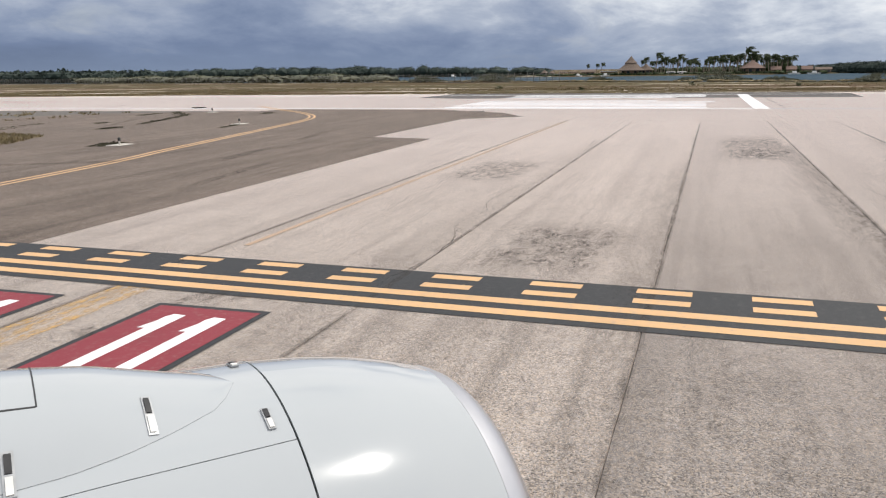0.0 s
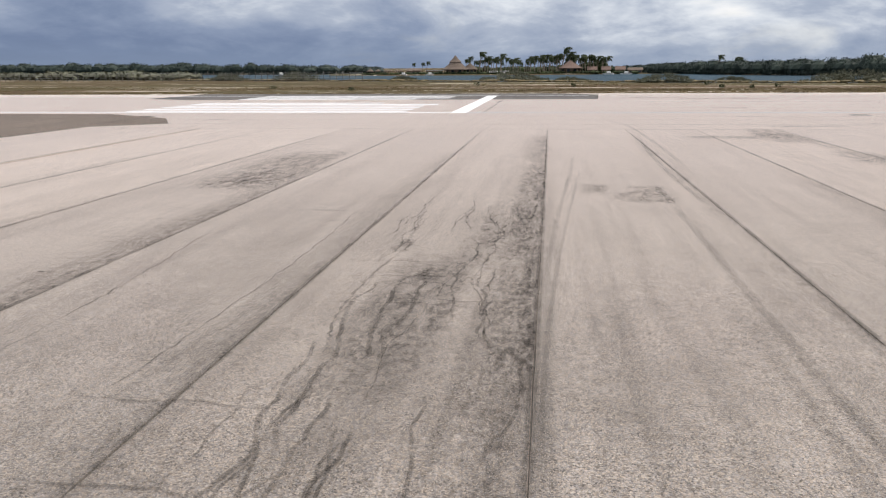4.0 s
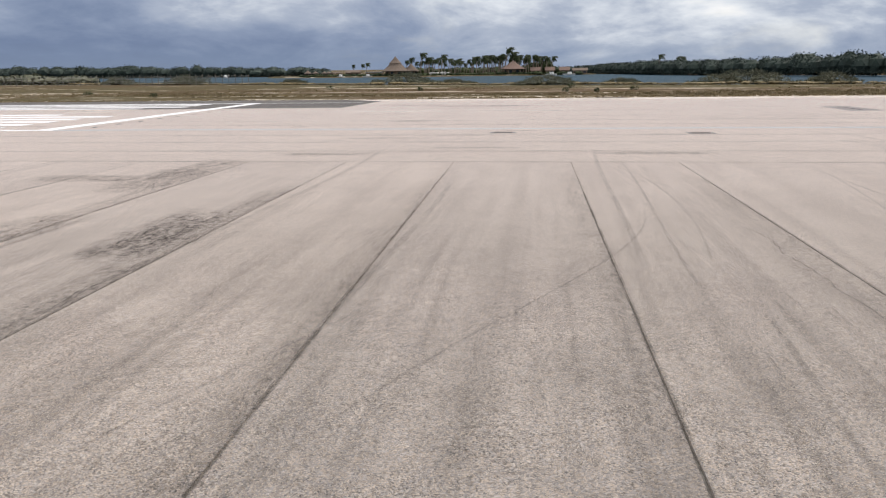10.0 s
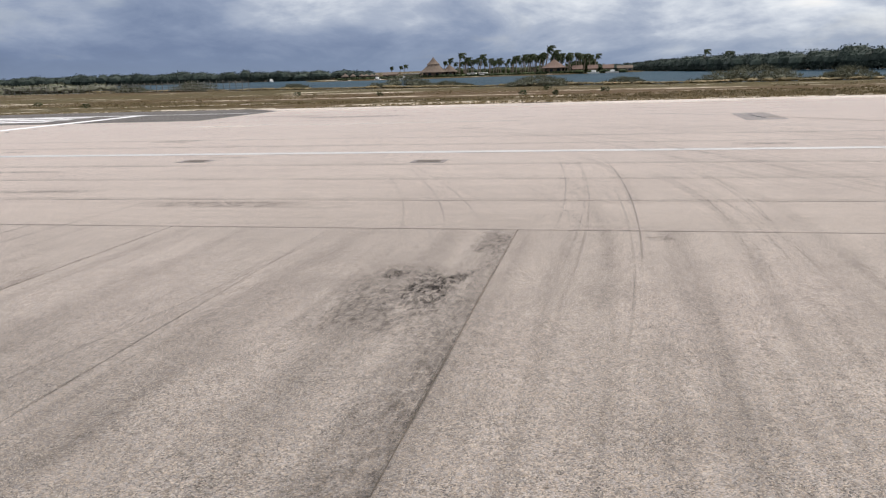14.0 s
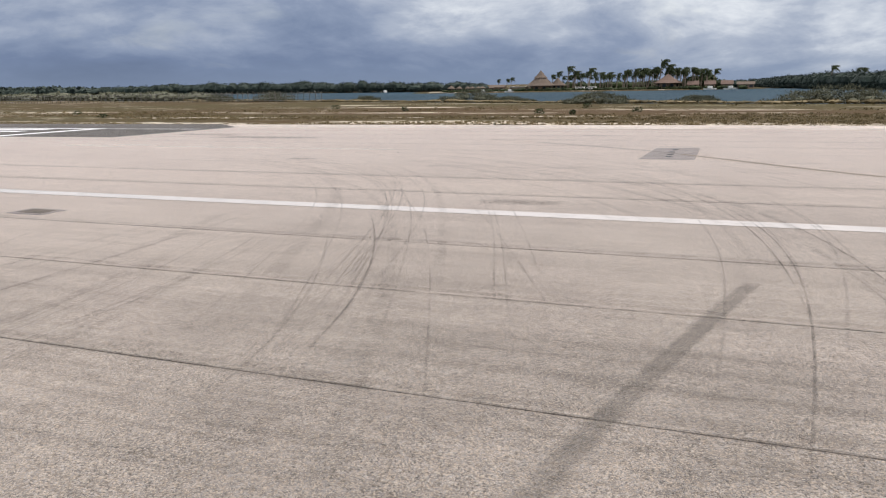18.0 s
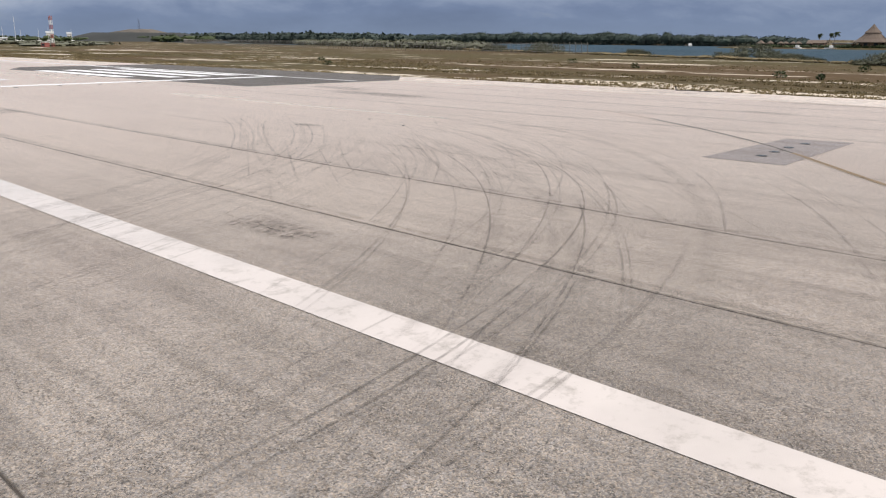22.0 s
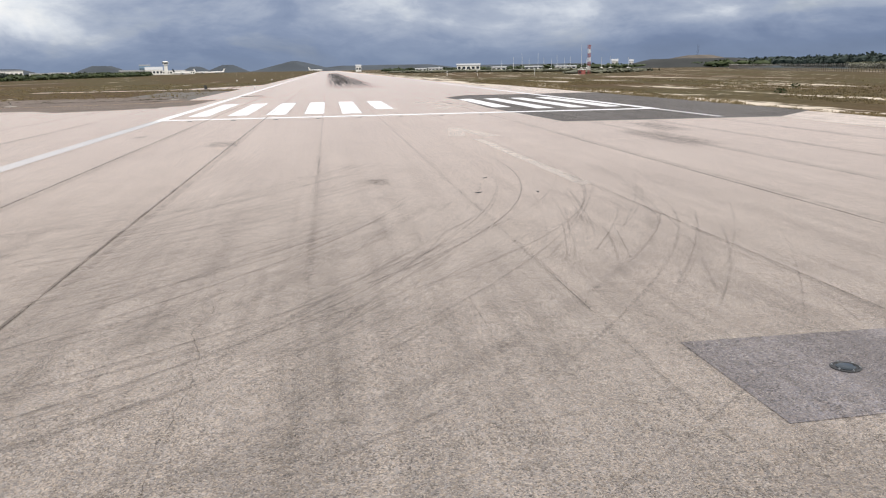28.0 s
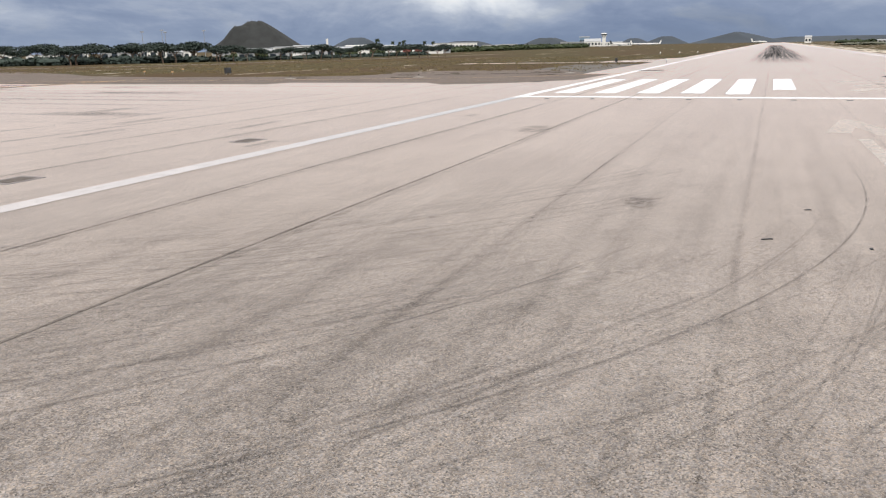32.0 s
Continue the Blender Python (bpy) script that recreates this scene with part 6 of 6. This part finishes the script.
house("terminal_hall", gx, gy, 34, 24, 10, 6, 101.5, M_PALE, M_ROOF, "pale gabled airport hall beside the control tower", "building", windows=5)


def build_town():
    rnd = random.Random(77)
    for k in range(34):
        bearing = rnd.choice((rnd.uniform(112, 123), rnd.uniform(122, 131), rnd.uniform(131, 141)))
        far = rnd.uniform(440, 760)
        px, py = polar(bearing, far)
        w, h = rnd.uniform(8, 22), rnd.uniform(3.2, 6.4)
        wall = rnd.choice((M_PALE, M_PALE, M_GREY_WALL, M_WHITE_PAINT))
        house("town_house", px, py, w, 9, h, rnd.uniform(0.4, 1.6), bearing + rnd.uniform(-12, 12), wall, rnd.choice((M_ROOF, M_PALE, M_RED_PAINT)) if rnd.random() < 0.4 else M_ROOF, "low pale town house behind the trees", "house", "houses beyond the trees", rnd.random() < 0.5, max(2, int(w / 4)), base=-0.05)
    for bearing, far, tall in ((140.0, 420, 15.4), (131.5, 470, 14.6), (130.3, 480, 15.6), (130.1, 480, 14.6), (127.7, 500, 15.6)):
        px, py = polar(bearing, far)
        pole = thing("flood_light_pole", "tall slim floodlight pole behind the trees", "light pole", (px, py, 0), bearing, "floodlight poles")
        part("pole", tube_bm([(0, 0, 0), (0, 0, tall)], [0.22, 0.12], 6), M_STEEL, pole)
        part("lamp_head", box_bm(-0.35, 0.25, -0.9, 0.9, tall - 0.2, tall + 0.35), M_STEEL, pole)
    px, py = polar(119.8, 700)
    t = thing("white_tower", "slim white tower above the town", "tower", (px, py, 0), 120)
    part("shaft", box_bm(-0.85, 0.85, -0.85, 0.85, 0, 11.2, 0.05), M_PALE, t)
    part("top", box_bm(-1.0, 1.0, -1.0, 1.0, 11.2, 12.5, 0.1), M_PALE, t)


build_town()
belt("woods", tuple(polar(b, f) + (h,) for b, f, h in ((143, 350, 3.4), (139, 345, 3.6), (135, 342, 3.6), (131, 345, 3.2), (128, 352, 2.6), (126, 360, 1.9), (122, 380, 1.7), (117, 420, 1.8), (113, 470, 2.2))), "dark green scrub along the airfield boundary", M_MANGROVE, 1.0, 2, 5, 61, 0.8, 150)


def acacia_variant(seed):
    """Trunk, limbs and flat feathery crown of a wind-shaped acacia, six metres tall."""
    rnd = random.Random(seed)
    limbs = [tube_bm([(0, 0, 0), (0.2, 0.1, 1.2), (0.1, 0.5, 2.4)], [0.28, 0.2, 0.16], 6)]
    tops = []
    for k in range(5):
        a = k * 1.26 + rnd.uniform(-0.3, 0.3)
        tip = (1.9 * math.cos(a), 0.5 + 2.2 * math.sin(a), 4.2 + rnd.uniform(-0.4, 0.5))
        tops.append(tip)
        limbs.append(tube_bm([(0.1, 0.5, 2.3), (tip[0] * 0.5, 0.5 + (tip[1] - 0.5) * 0.5, 3.4), tip], [0.14, 0.09, 0.04], 5))
    whole = bmesh.new()
    for bm in limbs:
        me = bpy.data.meshes.new("limb")
        bm.to_mesh(me)
        bm.free()
        whole.from_mesh(me)
        bpy.data.meshes.remove(me)
    trunk = bpy.data.meshes.new("trunk")
    whole.to_mesh(trunk)
    whole.free()
    trunk.materials.append(M_WOOD)
    blobs = [(x * 1.1, y * 1.1, z + 0.3, rnd.uniform(1.4, 2.2), rnd.uniform(1.5, 2.4), rnd.uniform(0.7, 1.1)) for x, y, z in tops] + [(0.2, 0.8, 5.0, 2.2, 2.4, 0.9)]
    v, f = leaf_cloud(rnd, blobs, 900, 0.34)
    for bx, by, bz, rx, ry, rz in blobs:
        lump(v, f, bx, by, bz, rx * 0.6, ry * 0.6, rz * 0.5, rnd)
    return trunk, mesh_of("crown", v, f, M_MANGROVE)


ACACIAS = [acacia_variant(k) for k in (1, 2, 3)]
rnd = random.Random(19)
for k in range(46):
    bearing = 111 + 33 * (k + rnd.random()) / 46
    tree = thing("acacia_tree", "wind-shaped dark green acacia with a flat feathery crown", "tree", polar(bearing, rnd.uniform(330, 385)) + (-0.05,), rnd.uniform(0, 360), "acacias along the airfield boundary")
    size = rnd.uniform(0.8, 1.25) * (1.15 if bearing > 128 else 0.9)
    tree.scale = (size * 1.25, size * 1.25, size)
    trunk, crown = ACACIAS[k % 3]
    part("trunk", trunk, None, tree)
    part("crown", crown, None, tree)
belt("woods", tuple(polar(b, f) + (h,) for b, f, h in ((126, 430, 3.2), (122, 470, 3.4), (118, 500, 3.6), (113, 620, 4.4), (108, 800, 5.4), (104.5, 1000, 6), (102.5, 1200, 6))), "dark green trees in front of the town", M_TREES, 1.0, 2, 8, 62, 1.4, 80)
rnd = random.Random(9)
for bearing, far, h in ((116.5, 640, 11.5), (115.3, 660, 9.5), (114.6, 650, 10), (113.2, 660, 9.4), (112.6, 670, 9.0), (114.9, 640, 8.8)):
    palm = thing("coconut_palm", "coconut palm above the town roofs", "palm tree", polar(bearing, far) + (0,), rnd.uniform(0, 90), "palms in the town")
    palm.scale = (h / 10.2,) * 3
    trunk, crown = rnd.choice(PALMS)
    part("trunk", trunk, None, palm)
    part("crown", crown, None, palm)


# ---------------------------------------------------------------- airfield furniture
def edge_light(x, y):
    e = thing("edge_light", "short black edge light on a pale concrete pad", "airfield light", (x, y, 0.006), 0, "edge lights beside the shoulder")
    part("pad", box_bm(-0.7, 0.7, -0.45, 0.45, 0.0, 0.05, 0.02), M_CONCRETE, e)
    part("stem", tube_bm([(0, 0, 0.05), (0, 0, 0.27)], 0.05, 8), M_CONCRETE, e, "pale stem")
    part("lamp", cone_rings(((0.05, 0.26), (0.09, 0.29), (0.09, 0.42), (0.04, 0.48)), 10), M_BLACK_METAL, e, "black lamp head")


for x, y in ((-68.8, 38.6), (-49.8, 42.0), (-31.4, 56.6)):
    edge_light(x, y)
for x, y, w, h in ((-94.0, 58.0, 3.4, 1.0), (-35.5, 120, 1.6, 0.9)):
    s = thing("airfield_sign", "dark back of an airfield sign standing in the grass", "sign", (x, y, -0.04), 20, "airfield signs")
    part("panel", box_bm(-0.15, 0.15, -w / 2, w / 2, 0.25, 0.25 + h, 0.03), M_BLACK_METAL, s)
    for sy in (-w * 0.35, w * 0.35):
        part("leg", tube_bm([(0, sy, 0), (0, sy, 0.3)], 0.05, 6), M_STEEL, s)
for x, y in ((-117.8, 63.6), (-120.3, 78.2), (-108, 60)):
    s = thing("marker_board", "small yellow marker board on a short post", "marker", (x, y, 0), 10, "small marker boards")
    part("board", box_bm(-0.05, 0.05, -0.4, 0.4, 0.35, 0.6, 0.01), M_YELLOW, s)
    part("post", tube_bm([(0, 0, 0), (0, 0, 0.36)], 0.04, 6), M_STEEL, s)
x, y = 31.6, -43.5
stub = thing("broken_light_stub", "small broken light stub at the paving edge", "airfield light", (x, y, 0), 0)
part("stem", tube_bm([(0, 0, 0), (0.05, 0.1, 0.35)], 0.05, 6), M_BLACK_METAL, stub)
part("cable", tube_bm([(0, 0, 0.04), (0.4, -0.8, 0.03), (0.2, -2.2, 0.03), (0.6, -3.4, 0.03)], 0.03, 5), M_BLACK_METAL, stub)
for x, y in ((-43.2, 260), (-36.7, 265.6), (-30.4, 271.7), (-24.4, 118.0)):
    lamp = thing("runway_edge_lamp", "short white runway edge lamp in the grass", "airfield light", (x, y, -0.02), 0, "runway edge lamps")
    part("stem", tube_bm([(0, 0, 0), (0, 0, 0.4)], 0.06, 8), M_STEEL, lamp)
    part("lamp", cone_rings(((0.12, 0.38), (0.26, 0.46), (0.26, 0.72), (0.10, 0.86)), 12), M_WHITE_PAINT, lamp, "white lamp head")


# ---------------------------------------------------------------- vehicles and low halls before the town
def lorry(bearing, far, colour, label):
    v = thing("parked_lorry", label, "lorry", polar(bearing, far) + (0.0,), bearing + 90, "lorries parked before the town")
    part("box", box_bm(-3.2, 1.4, -1.2, 1.2, 1.0, 3.4, 0.08), colour, v)
    part("cab", box_bm(1.6, 3.2, -1.1, 1.1, 0.6, 2.7, 0.2), M_WHITE_PAINT, v)
    part("windscreen", box_bm(3.15, 3.24, -0.95, 0.95, 1.6, 2.5), M_WINDOW, v)
    part("chassis", box_bm(-3.1, 3.0, -0.9, 0.9, 0.55, 0.95), M_BLACK_METAL, v)
    for wx in (-2.2, 2.2):
        for wy in (-1.0, 1.0):
            part("wheel", tube_bm([(wx, wy - 0.15, 0.48), (wx, wy + 0.15, 0.48)], 0.48, 12), M_BLACK_METAL, v)


for bearing, far, colour, label in ((115.4, 520, M_WHITE_PAINT, "white box lorry parked before the town"), (114.4, 520, M_RED_PAINT, "red box lorry parked before the town"), (113.6, 525, M_RED_PAINT, "red box lorry parked before the town"),
                                    (121.5, 400, M_WHITE_PAINT, "white box lorry parked among the trees"), (117.2, 460, M_WHITE_PAINT, "white box lorry parked before the town"), (102.9, 1500, M_RED_PAINT, "red fuel lorry on the far apron"), (101.6, 1480, M_WHITE_PAINT, "white catering lorry on the far apron")):
    lorry(bearing, far, colour, label)
for bearing, far, w, h, wall in ((122.6, 420, 14, 3.6, M_GREY_WALL), (125.0, 415, 8, 3.4, M_GREY_WALL), (120.6, 440, 22, 4.4, M_ROOF), (118.0, 540, 26, 4.6, M_GREY_WALL), (116.4, 580, 22, 5.4, M_PALE), (114.2, 620, 30, 5.2, M_PALE), (128.6, 420, 6, 4.6, M_WHITE_PAINT)):
    px, py = polar(bearing, far)
    house("town_hall", px, py, w, 8, h, 1.0, bearing, wall, M_ROOF, "low pale building between the acacias", "building", "low buildings before the town", windows=max(2, int(w / 4)), base=-0.05)


# ---------------------------------------------------------------- the engine pod beside the start of the way
COWL = ((-3.9, 0.857), (-3.4, 0.969), (-2.6, 1.061), (-1.6, 1.110), (-0.89, 1.118), (-0.6, 1.100), (-0.4, 1.076), (-0.2, 1.036), (0.0, 0.981))


def skin(s, degrees, lift=0.0):
    """A point on the pod: metres along its axis (forward positive), degrees from the top to the right."""
    r = float(np.interp(s, [a for a, _ in COWL], [b for _, b in COWL])) + lift
    a = radians(degrees)
    return (s, -r * math.sin(a), r * math.cos(a))


def skin_bm(rows, cols, point, thick=0.012):
    """A curved sheet with thickness: point(i, j, lift)."""
    bm = bmesh.new()
    top = [[bm.verts.new(point(i / rows, j / cols, 0.0)) for j in range(cols + 1)] for i in range(rows + 1)]
    low = [[bm.verts.new(point(i / rows, j / cols, -thick)) for j in range(cols + 1)] for i in range(rows + 1)]
    for i in range(rows):
        for j in range(cols):
            bm.faces.new((top[i][j], top[i][j + 1], top[i + 1][j + 1], top[i + 1][j]))
            bm.faces.new((low[i][j], low[i + 1][j], low[i + 1][j + 1], low[i][j + 1]))
    # the rim has corners of its own, so that the sheet stays smooth up to its edge
    rim = [(i, 0) for i in range(rows)] + [(rows, j) for j in range(cols)] + [(i, cols) for i in range(rows, 0, -1)] + [(0, j) for j in range(cols, 0, -1)]
    up = [bm.verts.new(point(i / rows, j / cols, 0.0)) for i, j in rim]
    down = [bm.verts.new(point(i / rows, j / cols, -thick)) for i, j in rim]
    for k in range(len(rim)):
        n = (k + 1) % len(rim)
        bm.faces.new((up[k], up[n], down[n], down[k]))
    bmesh.ops.recalc_face_normals(bm, faces=bm.faces[:])
    return bm


def ring_bm(profile, sides=96):
    bm = bmesh.new()
    loops = [[bm.verts.new((s, r * math.cos(2 * math.pi * k / sides), r * math.sin(2 * math.pi * k / sides))) for k in range(sides)] for s, r in profile]
    for a, b in zip(loops, loops[1:]):
        for k in range(sides):
            bm.faces.new((a[k], b[k], b[(k + 1) % sides], a[(k + 1) % sides]))
    return bm


def seam_angle(s):
    return 26.9 - 2.3 * (s + 0.895)


def build_engine_pod():
    pod = thing("engine_pod", "glossy white jet engine pod with a polished metal inlet lip", "engine")
    pod.matrix_basis = pose(-105.164, 6.834, 1.238, 0, 2.70, -42.68) @ Matrix.Scale(1.149, 4)
    part("inlet_cowl", skin_bm(14, 96, lambda i, j, l: skin(-0.884 + 0.878 * i, 360 * j, l)), M_SKIN, pod, smooth=True)
    part("cowl_panel", skin_bm(22, 72, lambda i, j, l: skin(-3.7 + 2.806 * i, -200 + (200.0 + seam_angle(-3.7 + 2.806 * i) - 0.12) * j, l)), M_SKIN, pod, "glossy white upper cowl panel", True)
    part("cowl_panel", skin_bm(22, 60, lambda i, j, l: skin(-3.7 + 2.806 * i, seam_angle(-3.7 + 2.806 * i) + 0.12 + (159.5 - seam_angle(-3.7 + 2.806 * i)) * j, l)), M_SKIN, pod, "glossy white lower cowl panel", True)
    # black ring added behind the panel gaps so that the seams read dark
    part("seam_backing", ring_bm(((-3.65, 0.88), (-2.6, 1.04), (-1.6, 1.088), (-0.89, 1.100), (-0.4, 1.058), (-0.02, 0.965))), M_BLACK_METAL, pod, "black backing ring added under the panel joints", True)
    part("inlet_lip", ring_bm(((-0.002, 0.979), (0.055, 0.963), (0.11, 0.935), (0.152, 0.898), (0.169, 0.860), (0.152, 0.825), (0.085, 0.795), (-0.05, 0.775))), M_LIP, pod, "polished metal lip ring", True)
    part("inlet_duct", ring_bm(((-0.05, 0.775), (-0.4, 0.77), (-0.85, 0.79))), M_DUCT, pod, "grey inlet lining", True)
    part("fan", cone_rings(((0.79, -0.02), (0.79, 0.0), (0.2, 0.03)), 48), M_DUCT, pod, "dark grey fan face").matrix_basis = pose(-0.84, 0, 0, 0, 90, 0)
    part("exhaust", ring_bm(((-3.7, 0.875), (-3.95, 0.82), (-3.9, 0.70), (-3.2, 0.45))), M_LIP, pod, "metal exhaust rim", True)

    tips = ((-3.3, 28.0), (-2.6, 27.0), (-2.0, 25.6), (-1.72, 24.5), (-1.52, 22.2), (-1.33, 18.5), (-1.16, 14.0), (-1.05, 7.5), (-1.03, 4.0))
    back = ((-3.3, -44.0), (-2.6, -40.0), (-2.0, -36.0), (-1.72, -31.0), (-1.52, -25.0), (-1.33, -17.0), (-1.16, -8.0), (-1.05, 0.0), (-1.03, 3.9))
    rise = ((-3.3, 0.20), (-2.6, 0.19), (-2.0, 0.155), (-1.6, 0.105), (-1.3, 0.045), (-1.1, 0.012), (-1.03, 0.003))

    def at(table, s):
        return float(np.interp(s, [a for a, _ in table], [b for _, b in table]))

    def bulge(i, j, l):
        s = -3.3 + 2.27 * i
        lo, hi = at(back, s), at(tips, s)
        return skin(s, lo + (hi - lo) * j, 0.003 + l + at(rise, s) * (1 - (2 * j - 1) ** 2) ** 1.15)
    fairing = part("fairing", skin_bm(34, 26, bulge, 0.004), M_SKIN, pod, "smooth white teardrop fairing", True)

    def on_bulge(s, degrees, lift):
        lo, hi = at(back, s), at(tips, s)
        u = max(-1, min(1, 2 * (degrees - lo) / (hi - lo) - 1)) if s < -1.03 else 1
        return skin(s, degrees, lift + 0.003 + (at(rise, s) if s < -1.03 else 0) * (1 - u * u) ** 1.15)

    def latch(s, d0, d1, half, parent):
        plate = part("latch", skin_bm(2, 6, lambda i, j, l: on_bulge(s - half + 2 * half * i, d0 + (d1 - d0) * j, 0.006 + l), 0.006), M_STEEL, parent, "recessed steel latch")
        part("latch_lever", skin_bm(1, 5, lambda i, j, l: on_bulge(s - half * 0.6 + 1.2 * half * i, d0 + (d1 - d0) * (0.08 + 0.4 * j), 0.012 + l), 0.006), M_BLACK_METAL, plate, "dark lever")
        part("latch_pad", skin_bm(1, 5, lambda i, j, l: on_bulge(s - half * 0.6 + 1.2 * half * i, d0 + (d1 - d0) * (0.55 + 0.4 * j), 0.011 + l), 0.005), M_PALE, plate, "worn pale pad")
    latch(-0.965, -11.0, -6.5, 0.02, pod)
    latch(-0.973, 16.8, 23.2, 0.016, pod)
    latch(-1.418, 9.3, 19.0, 0.018, pod)
    latch(-1.918, 18.2, 26.8, 0.021, pod)
    part("panel_gap", skin_bm(1, 10, lambda i, j, l: on_bulge(-1.81 + 0.006 * i, -26 + 35.5 * j, 0.002 + l), 0.003), M_BLACK_METAL, fairing, "thin dark outline of an access panel")
    part("panel_gap", skin_bm(12, 1, lambda i, j, l: on_bulge(-2.6 + 0.79 * i, 9.3 + 0.35 * j, 0.002 + l), 0.003), M_BLACK_METAL, fairing, "thin dark outline of an access panel")


build_engine_pod()
